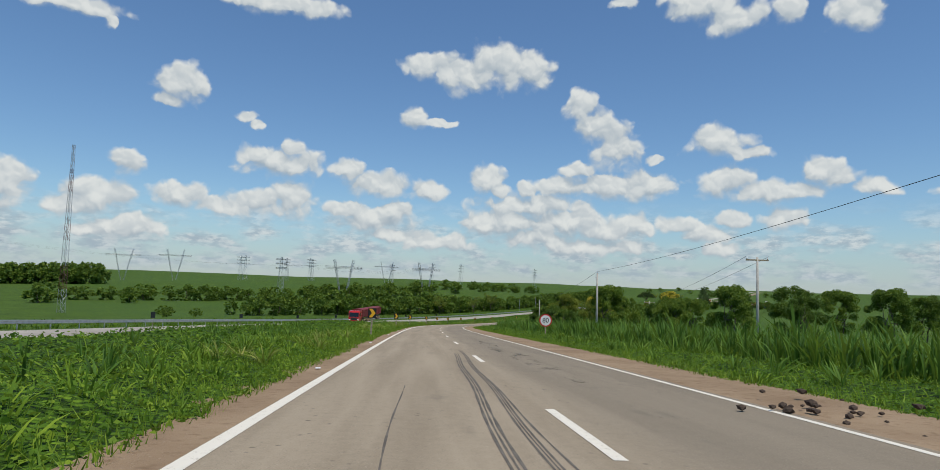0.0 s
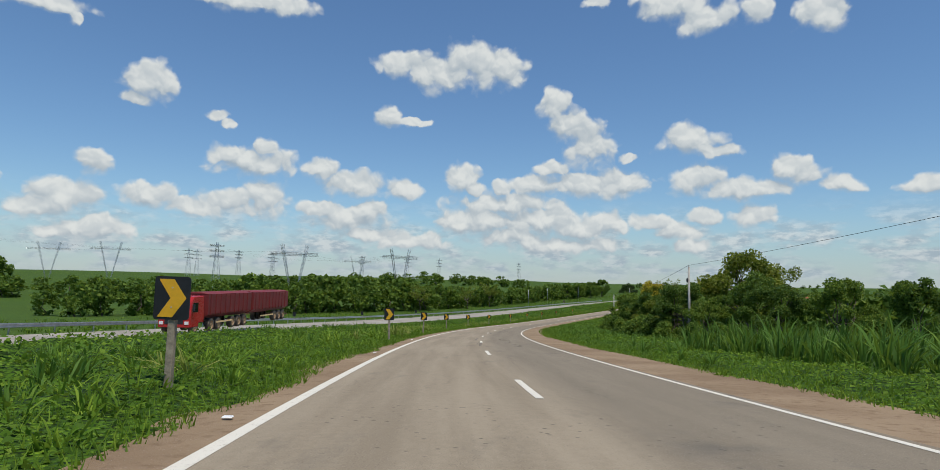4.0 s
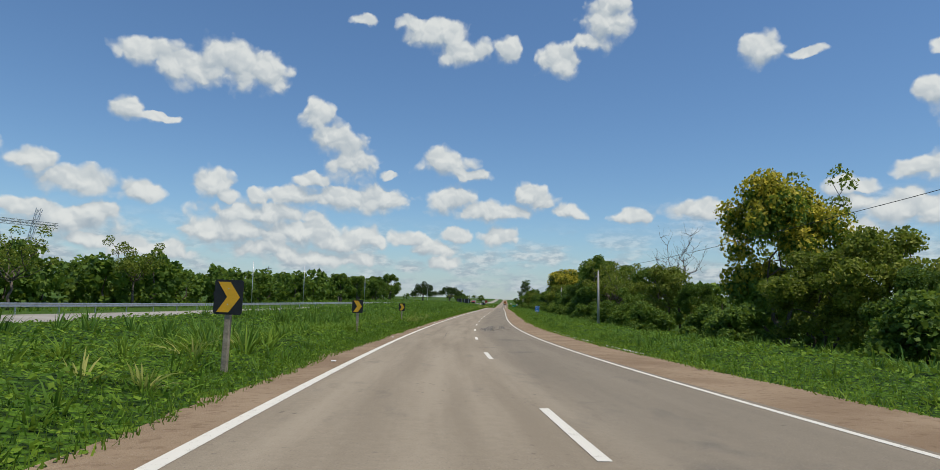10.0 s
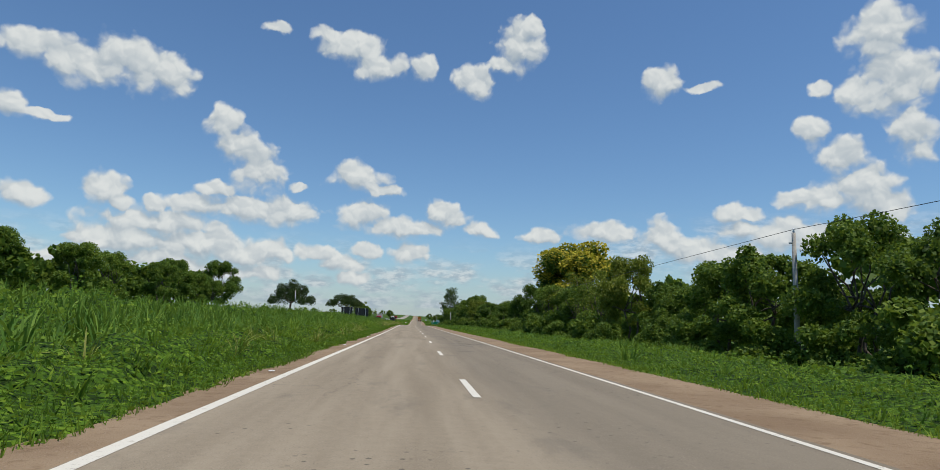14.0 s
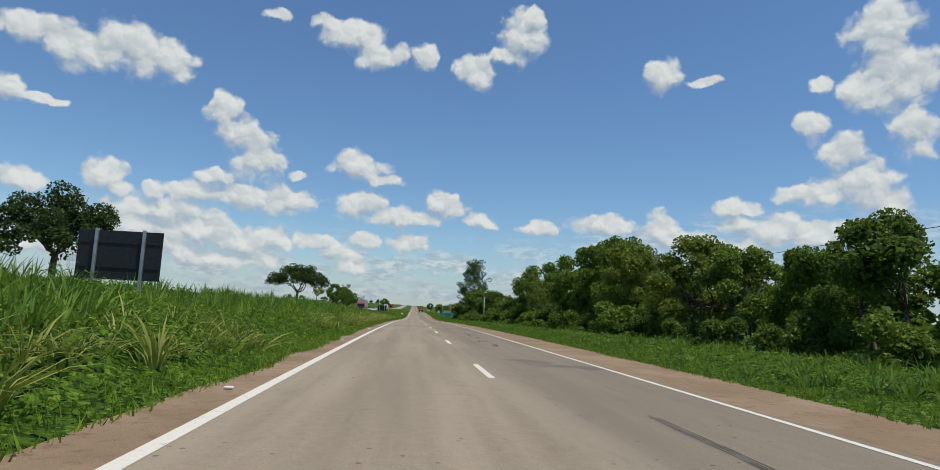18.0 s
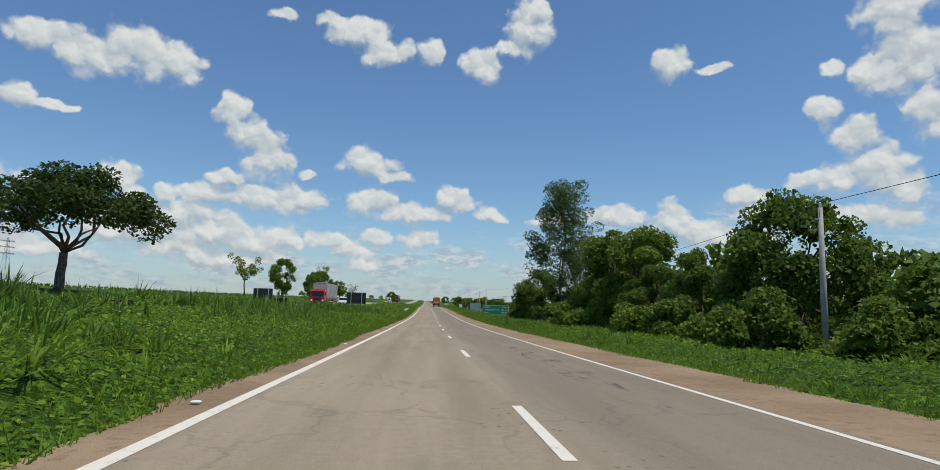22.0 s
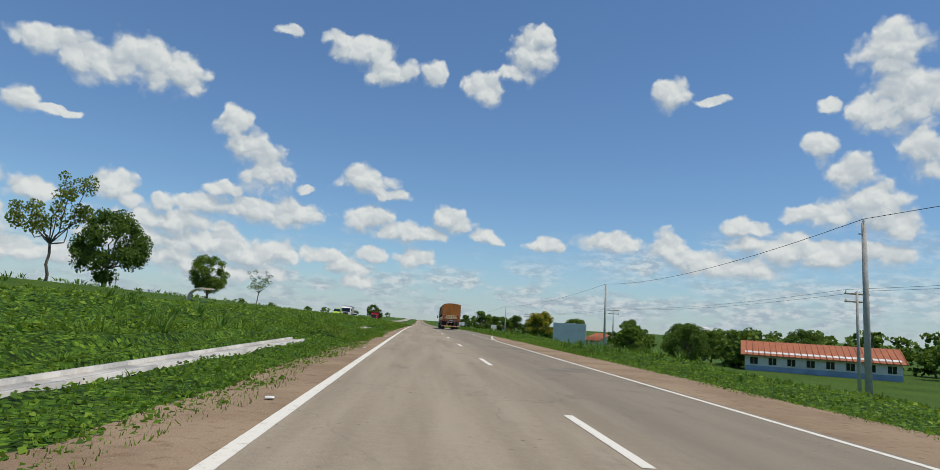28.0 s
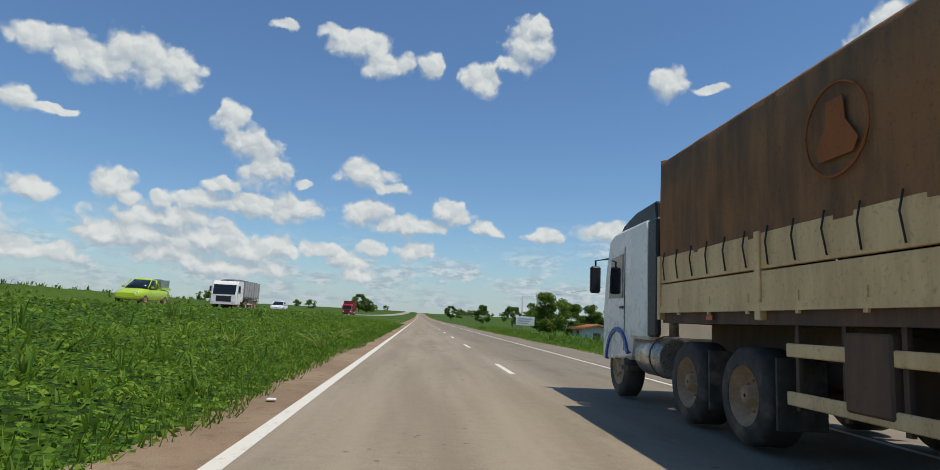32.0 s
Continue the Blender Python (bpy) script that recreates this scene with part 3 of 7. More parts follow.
SIGN_WHITE = plain("sign_white", (0.80, 0.80, 0.78), 0.4, vary=0.06, dirt=(0.45, 0.33, 0.22, 0.25))
SIGN_RED = plain("sign_red", (0.60, 0.03, 0.03), 0.4, vary=0.1)
SIGN_BLUE = plain("sign_blue", (0.02, 0.19, 0.55), 0.4, vary=0.1)
SIGN_GREEN = plain("sign_green", (0.01, 0.24, 0.13), 0.4, vary=0.1)
RUBBER = plain("rubber", (0.075, 0.062, 0.050), 0.85, vary=0.3, dirt=(0.24, 0.17, 0.11, 0.85))
CABLE = plain("cable", (0.03, 0.03, 0.03), 0.6)
LEAF_DARK = leafage("leaf_dark", (0.020, 0.046, 0.009), (0.062, 0.120, 0.018), (0.175, 0.250, 0.036))
LEAF_DEEP = leafage("leaf_deep", (0.012, 0.026, 0.008), (0.030, 0.060, 0.014), (0.075, 0.115, 0.028), 0.15)
LEAF_MID = leafage("leaf_mid", (0.026, 0.058, 0.010), (0.086, 0.155, 0.020), (0.235, 0.305, 0.040))
LEAF_LIME = leafage("leaf_lime", (0.06, 0.088, 0.014), (0.155, 0.190, 0.022), (0.31, 0.31, 0.042))
LEAF_GOLD = leafage("leaf_gold", (0.14, 0.13, 0.015), (0.46, 0.37, 0.03), (0.70, 0.55, 0.06))
LEAF_BLUE = leafage("leaf_blue", (0.026, 0.048, 0.020), (0.056, 0.098, 0.038), (0.12, 0.170, 0.07))
GRASS = leafage("grass_green", (0.036, 0.076, 0.007), (0.112, 0.205, 0.014), (0.26, 0.355, 0.034), 0.3)
CANE = leafage("tall_grass", (0.026, 0.068, 0.010), (0.082, 0.176, 0.022), (0.20, 0.310, 0.042), 0.3)
STRAW = leafage("dry_grass", (0.10, 0.13, 0.025), (0.22, 0.25, 0.05), (0.42, 0.40, 0.11), 0.3)
WEED = leafage("weed_green", (0.026, 0.060, 0.006), (0.088, 0.180, 0.011), (0.245, 0.350, 0.028), 0.3)

# ---- ground and roads ----
def strip_mesh(name, s, offsets, mat, up=0.0, uv=True):
    """A ribbon along the road with the given cross offsets (a number, or an array along s, each)."""
    s = np.asarray(s, float)
    cols = [places(s, np.broadcast_to(np.asarray(o, float), s.shape).copy(), up) for o in offsets]
    n, c = len(s), len(cols)
    verts = np.stack(cols, 1).reshape(-1, 3)
    i = (np.arange(n - 1)[:, None] * c + np.arange(c - 1)[None]).ravel()
    faces = np.stack([i, i + 1, i + c + 1, i + c], 1)
    me = np_mesh(name, verts, faces, mat, True)
    if uv:
        lay = me.uv_layers.new(name="road")
        d = np.stack([np.broadcast_to(np.asarray(o, float), s.shape) for o in offsets], 1).reshape(-1)
        u = np.stack([d, np.repeat(s, c)], 1)[faces.ravel()]
        lay.data.foreach_set("uv", u.astype(np.float32).ravel())
    return me


def build_ground():
    s = np.concatenate((np.arange(-140, 1000, 2.5), np.arange(1000, 3300, 20)))
    d = np.concatenate(([-75, -66, -58, -50, -44, -40, -37, -35, -33, -31.5, -30, -28, -26, -24, -22, -20, -18.5, -17, -15.5, -14],
                        np.arange(-13, -5, 0.8), [-4.9, -4.4, -4.2, -2, 0, 2, WR + 1.2, WR + 2.0], np.arange(6, 14, 0.8), [15, 17, 20, 24, 29, 36, 45, 55, 65, 75]))
    S, D = np.meshgrid(s, d, indexing="ij")
    v = places(S.ravel(), D.ravel())
    v[:, 2] += hummocks(S.ravel(), D.ravel())
    n, c = len(s), len(d)
    i = (np.arange(n - 1)[:, None] * c + np.arange(c - 1)[None]).ravel()
    f = np.stack([i, i + 1, i + c + 1, i + c], 1)
    # land beyond, reaching the horizon
    ax = np.concatenate((-np.geomspace(4600, 700, 22), np.arange(-660, 1000, 30), np.geomspace(1040, 4600, 22)))
    ay = np.concatenate((-np.geomspace(1500, 320, 8), np.arange(-300, 1700, 30), np.geomspace(1740, 4800, 22)))
    X, Y = np.meshgrid(ax, ay, indexing="ij")
    x, y = X.ravel(), Y.ravel()
    z = ground_z(x, y)
    k = np.arange(0, len(_s), 6)
    near = np.array([np.min((a - _cx[k]) ** 2 + (b - _cy[k]) ** 2) for a, b in zip(x, y)]) ** 0.5
    z = z - 0.35 - 3.0 * (near < 60)
    n2, c2 = len(ax), len(ay)
    j = (np.arange(n2 - 1)[:, None] * c2 + np.arange(c2 - 1)[None]).ravel()
    f2 = np.stack([j, j + c2, j + c2 + 1, j + 1], 1) + len(v)
    me = np_mesh("ground", np.concatenate((v, np.stack([x, y, z], 1))), np.concatenate((f, f2)), GROUND, True)
    tagged(new("ground", me), "rolling green farmland with grass verges and crop fields", "ground", kind="structure")


def jag(s, seed, amount=0.15):
    return np.array([noise.noise(Vector((a * 0.9, seed, 0))) * amount + noise.noise(Vector((a * 0.17, seed + 5, 0))) * amount * 1.5 for a in s])


build_ground()
s_road = np.concatenate((np.arange(-140, 1000, 1.5), np.arange(1000, 3200, 10)))
shoulder_l = strip_mesh("shoulder", s_road, [-WL - 1.7, -WL - 0.8, -WL - 0.05], SOIL, 0.012)
shoulder_r = strip_mesh("shoulder", s_road, [WR + 0.1, WR + 0.9, WR + 1.85, WR + 2.9], SOIL, 0.014)
tagged(new("shoulder_left", shoulder_l), "reddish bare soil shoulder along the asphalt", "shoulder", kind="structure")
tagged(new("shoulder_right", shoulder_r), "reddish dirt shoulder along the asphalt", "shoulder", kind="structure")
road_me = strip_mesh("road", s_road, [-WL - 0.045 + jag(s_road, 3, 0.02), -WL + 0.02, -1.8, 0, 1.6, WR, WR + 0.18 + jag(s_road, 4, 0.04)], ASPHALT, 0.02)
tagged(new("road", road_me), "worn two-lane grey asphalt carriageway with tyre marks", "road", kind="structure")
tagged(new("edge_line_left", strip_mesh("edge_line", s_road, [-WL - 0.03, -WL + 0.135], PAINT, 0.024)), "worn white painted edge line on asphalt", "road marking", kind="structure")
s_part = s_road[s_road < 786]
s_rest = s_road[(s_road > 835)]
tagged(new("edge_line_right", strip_mesh("edge_line", s_part, [WR - 0.055, WR + 0.055], PAINT, 0.024)), "worn white painted edge line on asphalt", "road marking", kind="structure")
tagged(new("edge_line_right_far", strip_mesh("edge_line", s_rest, [WR - 0.055, WR + 0.055], PAINT, 0.024)), "worn white painted edge line on asphalt", "road marking", kind="structure")
for i in range(-9, 110):
    s0 = DASH + 12 * i - 3
    tagged(new("lane_dash", strip_mesh("lane_dash", np.linspace(s0, s0 + 3.0, 4), [-0.065, 0.065], PAINT, 0.025)),
           "white dash of the lane line on asphalt", "road marking", "lane line dashes", "structure")
# the other carriageway
s_opp = np.concatenate((np.arange(-140, 1000, 4.0), np.arange(1000, 3200, 15)))
od = opp_d(s_opp)
tagged(new("far_road", strip_mesh("far_road", s_opp, [od - 4.9, od - 4.0, od, od + 4.0, od + 4.9], OLD_ROAD, 0.04)), "pale second carriageway beyond the grassy median", "road", kind="structure")

# ---- plants ----
def leaf_cloud(rng, centres, radii, count, size, up=0.35, thin=0.42):
    """Rhombic, slightly folded leaves round clump centres; returns places and triangles."""
    centres, radii = np.asarray(centres, float), np.asarray(radii, float)
    weight = radii ** 2
    pick = rng.choice(len(centres), count, p=weight / weight.sum())
    v = rng.normal(size=(count, 3))
    v[:, 2] += 0.25
    v /= np.linalg.norm(v, axis=1)[:, None]
    r = radii[pick] * (0.55 + 0.5 * rng.random(count) ** 0.6)
    p = centres[pick] + v * r[:, None] * np.array([1, 1, 0.8])
    along = rng.normal(size=(count, 3)) + v * 0.6
    along[:, 2] -= 0.25
    along /= np.linalg.norm(along, axis=1)[:, None]
    nrm = rng.normal(size=(count, 3)) + v * 0.8 + np.array([0, 0, up * 2])
    side = np.cross(along, nrm)
    side /= np.linalg.norm(side, axis=1)[:, None] + 1e-9
    fold = np.cross(side, along)
    L = size * (0.6 + 0.8 * rng.random(count))[:, None]
    a, c = p - along * L / 2, p + along * L / 2
    b = p + side * L * thin - fold * L * 0.12
    d = p - side * L * thin - fold * L * 0.12
    verts = np.stack([a, b, c, d], 1).reshape(-1, 3)
    i = np.arange(count) * 4
    return verts, np.stack([i, i + 1, i + 2, i + 3], 1)


def limb(bm, rng, a, b, r0, r1, sides=6, wobble=0.12, steps=4):
    a, b = Vector(a), Vector(b)
    n = (b - a).length
    pts = [a.lerp(b, k / steps) + (Vector(rng.normal(size=3)) * n * wobble * 0.5 if 0 < k < steps else Vector()) for k in range(steps + 1)]
    tube(bm, pts, [r0 + (r1 - r0) * k / steps for k in range(steps + 1)], sides)
    return pts


TREES = {}


def tree_meshes(kind, seed=0):
    """Trunk and crown meshes of one kind of tree, built once."""
    if (kind, seed) in TREES:
        return TREES[kind, seed]
    rng = np.random.default_rng(seed * 101 + sum(map(ord, kind)))
    bm = bmesh.new()
    clumps, radii, extra = [], [], []
    if kind in ("broad", "lime", "dark", "gold", "mid"):
        h, w = 8.0, 3.2
        stems = 2 + seed % 2
        n = 30 if kind != "gold" else 36
        for k in range(n):
            u = rng.random() ** 0.75
            ang = rng.random() * 2 * math.pi
            z = 0.16 + 0.80 * u
            rad = w * (0.35 + 0.75 * math.sin(math.pi * min(1, 0.18 + 0.80 * u)) ** 0.8) * (0.45 + 0.6 * rng.random())
            clumps.append((math.cos(ang) * rad, math.sin(ang) * rad, z * h))
            radii.append(0.62 + 0.65 * rng.random())
        for k in range(stems):
            ang = 2 * math.pi * (k + rng.random() * 0.6) / stems
            fork = limb(bm, rng, (math.cos(ang) * 0.12, math.sin(ang) * 0.12, -0.2), (math.cos(ang) * 0.9, math.sin(ang) * 0.9, h * 0.42), 0.15, 0.09, 7)[-1]
            for c in [clumps[j] for j in rng.choice(n, 5, replace=False)]:
                limb(bm, rng, fork, c, 0.07, 0.02, 5)
        count, size = (9800, 0.20)
    elif kind == "bush":
        for k in range(13):
            ang, rad = rng.random() * 6.3, 1.25 * rng.random() ** 0.6
            clumps.append((math.cos(ang) * rad, math.sin(ang) * rad, 0.35 + 1.5 * rng.random() * (1.2 - rad / 1.6)))
            radii.append(0.38 + 0.3 * rng.random())
        for c in clumps[:6]:
            limb(bm, rng, (0, 0, -0.1), c, 0.035, 0.012, 4, steps=3)
        count, size = 3600, 0.13
    elif kind == "gum":
        h = 18.0
        top = limb(bm, rng, (0, 0, -0.3), (0.5, 0.3, h * 0.93), 0.18, 0.03, 8, 0.02, 7)
        second = limb(bm, rng, (0.3, 0.2, 3.0), (1.7, 0.5, h * 0.78), 0.11, 0.02, 7, 0.04, 6)
        for k in range(150):
            u = 0.33 + 0.64 * rng.random()
            base = top if rng.random() < 0.65 else second
            q = base[min(len(base) - 1, int(u * len(base)))]
            ang, rad = rng.random() * 6.3, 4.3 * math.sin(math.pi * (0.10 + u * 0.76)) * rng.random() ** 0.6
            c = (q.x + math.cos(ang) * rad, q.y + math.sin(ang) * rad, u * h + 0.4 * rng.normal())
            clumps.append(c)
            radii.append(0.55 + 0.55 * rng.random())
            if k % 3 == 0:
                limb(bm, rng, q, c, 0.04, 0.012, 4, steps=3)
        count, size = 21000, 0.18
    elif kind == "umbrella":
        h = 9.5
        fork = limb(bm, rng, (0, 0, -0.3), (0.1, 0, h * 0.30), 0.34, 0.26, 9, 0.04)[-1]
        for k in range(9):
            ang, rad = 2 * math.pi * k / 9 + 0.3 * rng.random(), 2.2 + 3.0 * rng.random()
            tip = (math.cos(ang) * rad, math.sin(ang) * rad, h * (0.62 + 0.22 * rng.random()))
            limb(bm, rng, fork, tip, 0.13, 0.03, 6, 0.10, 5)
        for k in range(96):
            ang, rad = rng.random() * 6.3, 6.0 * rng.random() ** 0.55
            low, deep = (0.52, 0.36) if seed == 0 else (0.26, 0.60)
            clumps.append((math.cos(ang) * rad, math.sin(ang) * rad, h * (low + deep * (1 - (rad / 6.0) ** 2) * rng.random() ** 0.5 + 0.12 * rng.random())))
            radii.append(0.7 + 0.7 * rng.random())
        count, size = 17000, 0.26
    elif kind in ("round", "mango"):
        h, w = 8.0, 4.0
        fork = limb(bm, rng, (0, 0, -0.3), (0, 0, h * 0.26), 0.30, 0.22, 9, 0.03)[-1]
        for k in range(46):
            v = rng.normal(size=3)
            v /= np.linalg.norm(v)
            lo = 0.60 if kind == "round" else 0.52
            c = (v[0] * w * 0.82, v[1] * w * 0.82, h * (lo + 0.40 * v[2] * (1 if v[2] > 0 else 0.95)))
            clumps.append(c)
            radii.append(0.7 + 0.6 * rng.random())
            if k % 5 == 0:
                limb(bm, rng, fork, c, 0.10, 0.03, 6)
        count, size = 10500, 0.21
    elif kind in ("thin", "sparse"):
        h = 7.5
        fork = limb(bm, rng, (0, 0, -0.2), (0.3, 0.1, h * 0.36), 0.13, 0.10, 7, 0.05)[-1]
        for k in range(11):
            ang, rad = 2 * math.pi * k / 11 + 0.4 * rng.random(), 1.2 + 1.8 * rng.random()
            tip = (0.3 + math.cos(ang) * rad, math.sin(ang) * rad, h * (0.56 + 0.42 * rng.random()))
            pts = limb(bm, rng, fork, tip, 0.06, 0.015, 5, 0.12, 5)
            for q in (tip, pts[3], pts[4]):
                clumps.append((q[0] + 0.3 * rng.normal(), q[1] + 0.3 * rng.normal(), q[2] + 0.25 * rng.random()))
                radii.append(0.42 + 0.3 * rng.random())
        count, size = (3600 if kind == "thin" else 2000), 0.165
    elif kind == "bare":
        h = 8.5
        fork = limb(bm, rng, (0, 0, -0.2), (0.2, 0, h * 0.4), 0.13, 0.09, 7, 0.04)[-1]
        for k in range(8):
            ang = 2 * math.pi * k / 8 + rng.random()
            tip = Vector((math.cos(ang) * 2.2, math.sin(ang) * 2.2, h * (0.7 + 0.3 * rng.random())))
            pts = limb(bm, rng, fork, tip, 0.05, 0.014, 5, 0.15, 5)
            for q in pts[2:]:
                for j in range(3):
                    limb(bm, rng, q, q + Vector(rng.normal(size=3)) * 0.6 + Vector((0, 0, 0.8)), 0.016, 0.005, 4, 0.2, 3)
        clumps, radii, count, size = [(0.2, 0, h * 0.55)], [1.4], 60, 0.2
    elif kind in ("palm",):
        h = 8.0
        top = limb(bm, rng, (0, 0, -0.2), (0.2, 0, h), 0.14, 0.11, 8, 0.02)[-1]
        for k in range(16):
            ang, tilt = 2 * math.pi * k / 16, 0.2 + 0.9 * rng.random()
            for j in range(6):
                q = (j + 1) / 6
                clumps.append((top.x + math.cos(ang) * 1.7 * q, math.sin(ang) * 1.7 * q, h + 0.8 * q * (1.1 - tilt * q)))
                radii.append(0.16)
        count, size = 900, 0.35
    else:  # far: seen from a distance
        h, w = 8.5, 3.8
        for k in range(20):
            u, ang = rng.random(), rng.random() * 6.3
            rad = w * (0.4 + 0.6 * math.sin(math.pi * (0.15 + 0.8 * u))) * rng.random() ** 0.5
            clumps.append((math.cos(ang) * rad, math.sin(ang) * rad, h * (0.03 + 0.90 * u)))
            radii.append(0.8 + 0.8 * rng.random())
        limb(bm, rng, (0, 0, -0.3), (0.2, 0, h * 0.6), 0.2, 0.08, 6)
        count, size = 560, 0.92
    trunk = bpy.data.meshes.new("trunk")
    bm.to_mesh(trunk)
    bm.free()
    trunk.materials.append(BARK)
    verts, quads = leaf_cloud(rng, clumps, radii, count, size, up=0.9 if kind == "umbrella" else 0.35)
    if kind not in ("bare", "palm", "thin", "sparse", "umbrella", "far", "gum"):
        # larger shaded leaves fill the inside of the clumps
        inner = leaf_cloud(rng, clumps, [r * 0.55 for r in radii], count // 9, size * 2.6)
        quads = np.concatenate((quads, inner[1] + len(verts)))
        verts = np.concatenate((verts, inner[0]))
    mats = {"lime": LEAF_LIME, "mid": LEAF_MID, "broad": LEAF_MID, "dark": LEAF_DARK, "gold": LEAF_MID, "gum": LEAF_BLUE, "umbrella": LEAF_DEEP,
            "round": LEAF_MID, "mango": LEAF_DARK, "thin": LEAF_LIME, "sparse": LEAF_LIME, "bush": LEAF_MID, "far": LEAF_MID, "bare": LEAF_LIME, "palm": LEAF_MID}
    crown = np_mesh("crown", verts, quads, mats[kind])
    bloom = None
    if kind == "gold":
        top = [c for c in clumps if c[2] > 2.6]
        v2, q2 = leaf_cloud(rng, [(c[0] * 1.06, c[1] * 1.06, c[2] + 0.35) for c in top], [1.05] * len(top), 9000, 0.22, up=0.9)
        bloom = np_mesh("blossom", v2, q2, LEAF_GOLD)
    TREES[kind, seed] = (trunk, crown, bloom)
    return TREES[kind, seed]


TREE_LABELS = {"broad": "leafy green roadside tree with several stems", "lime": "bright yellowish-green roadside tree with fine leaves",
               "dark": "dense dark green tree in the roadside wood", "gold": "broad roadside tree with yellow blossom over green leaves",
               "gum": "tall slender eucalyptus with airy bluish-green crown", "umbrella": "dark wide-spreading tree over a single trunk",
               "round": "round-crowned green tree with a short trunk", "mango": "dense round dark green tree by the roadside",
               "thin": "slender tree with a thin light green crown", "sparse": "small tree with sparse yellowish leaves", "bush": "low leafy green bush on the verge",
               "far": "distant green tree in the far treeline", "bare": "dead leafless tree with thin pale branches", "mid": "medium green tree in the roadside wood",
               "palm": "slim palm tree with a feathery top"}


def tree(kind, s, d, height, width=None, seed=0, turn=None, at=None, group="", sink=0.0):
    """A tree on the ground; height in metres, width as a factor on the natural one."""
    trunk, crown, bloom = tree_meshes(kind, seed)
    natural = {"bush": 2.0, "gum": 18.0, "umbrella": 9.2, "far": 8.5, "thin": 7.5, "sparse": 7.5, "bare": 8.5, "palm": 8.6}.get(kind, 8.0)
    kz = height / natural
    kx = kz * (width or 1.0)
    v = Vector(at) if at else place(s, d)
    a = turn if turn is not None else (s * 37.0 + d * 91.0) % 360
    ob = thing("bush" if kind == "bush" else "tree", pose(v.x, v.y, v.z - sink, 0, 0, a) @ Matrix.Diagonal((kx, kx, kz, 1)), TREE_LABELS[kind], "bush" if kind == "bush" else "tree", group)
    part_mesh("trunk", trunk, ob)
    part_mesh("crown", crown, ob)
    if bloom:
        part_mesh("blossom", bloom, ob, "yellow blossom on the upper crown")
    return ob


BARE = ((830.0, -5.5, 3.4, 0.5), (146.0, -6.8, 1.6, 0.5))


def bare(s, d):
    """Where nothing grows: the gutter and the patches of bare soil."""
    out = (((s > 736) & (s < 770) | (s > 793) & (s < 804)) & (d < -6.25) & (d > -7.1)) | (np.abs(d - opp_d(s)) < 5.15)
    for s0, d0, rs, rd in BARE:
        out |= ((s - s0) / rs) ** 2 + ((d - d0) / rd) ** 2 < 1
    return out


def lowness(s, d):
    """Growth kept short beside the gutter and the far carriageway."""
    gutter = ((s > 722) & (s < 772) | (s > 785) & (s < 804)) & (d > -8.0)
    return np.where(gutter, 0.4, 1.0) * np.clip(0.25 + (np.abs(d - opp_d(s)) - 5.0) * 0.25, 0.3, 1.0)


_lattice = np.random.default_rng(77).random((256, 256))


def soft_noise(x, y, seed=0):
    """Smooth value noise, 0 to 1, one lump a unit."""
    x, y = np.asarray(x, float) + 17.3 * seed, np.asarray(y, float) + 9.1 * seed
    i, j = np.floor(x).astype(int), np.floor(y).astype(int)
    u, v = x - i, y - j
    u, v = u * u * (3 - 2 * u), v * v * (3 - 2 * v)
    a, b, c, d = (_lattice[(i + p) % 256, (j + q) % 256] for p, q in ((0, 0), (1, 0), (0, 1), (1, 1)))
    return (a * (1 - u) + b * u) * (1 - v) + (c * (1 - u) + d * u) * v


def edge_left(s):
    """Where the growth begins beside the road, metres left of the dashed line."""
    return 3.84 + 0.34 * soft_noise(s / 2.6, 0 * s, 3) + 0.22 * soft_noise(s / 0.7, 0 * s, 4)


def edge_right(s):
    return WR + 1.42 + 0.5 * soft_noise(s / 3.1, 0 * s, 5) + 0.26 * soft_noise(s / 0.8, 0 * s, 6)


def growth(s, d):
    """Height of the low leafy growth over the ground: a ragged mat at the shoulder, mounds behind it."""
    s, d = np.asarray(s, float), np.asarray(d, float)
    left = d < 0
    out = np.where(left, -d - edge_left(s), d - edge_right(s))
    full_l = np.interp(s, [0, 130, 240, 300, 340, 420, 560, 640, 700, 960], [0.42, 0.42, 0.50, 0.62, 0.85, 0.95, 0.92, 0.72, 0.46, 0.42])
    full_r = np.interp(s, [0, 120, 260, 420, 640, 720, 960], [0.36, 0.42, 0.52, 0.54, 0.50, 0.40, 0.40])
    full_l = full_l * np.interp(d, [-17, -12, -8], np.array([1.0, 1.0, 0.0])) * np.interp(s, [0, 45, 75, 120, 190, 262, 292, 420, 480, 640], [0.6, 0.9, 1.5, 1.0, 0.0, 0.0, 0.9, 0.6, 0.3, 0.0]) + full_l
    full = np.where(left, full_l, full_r)
    ramp = 0.16 * smooth(0, 0.45, out) + 0.84 * smooth(0.35, np.where(left, 2.3, 3.0), out)
    mound = 0.26 + 0.56 * soft_noise(s / 1.5, d / 1.1, 7) + 0.46 * soft_noise(s / 0.55, d / 0.45, 8) + 0.30 * soft_noise(s / 5.0, d / 3.0, 9) - 0.14
    return full * ramp * mound * lowness(s, d)


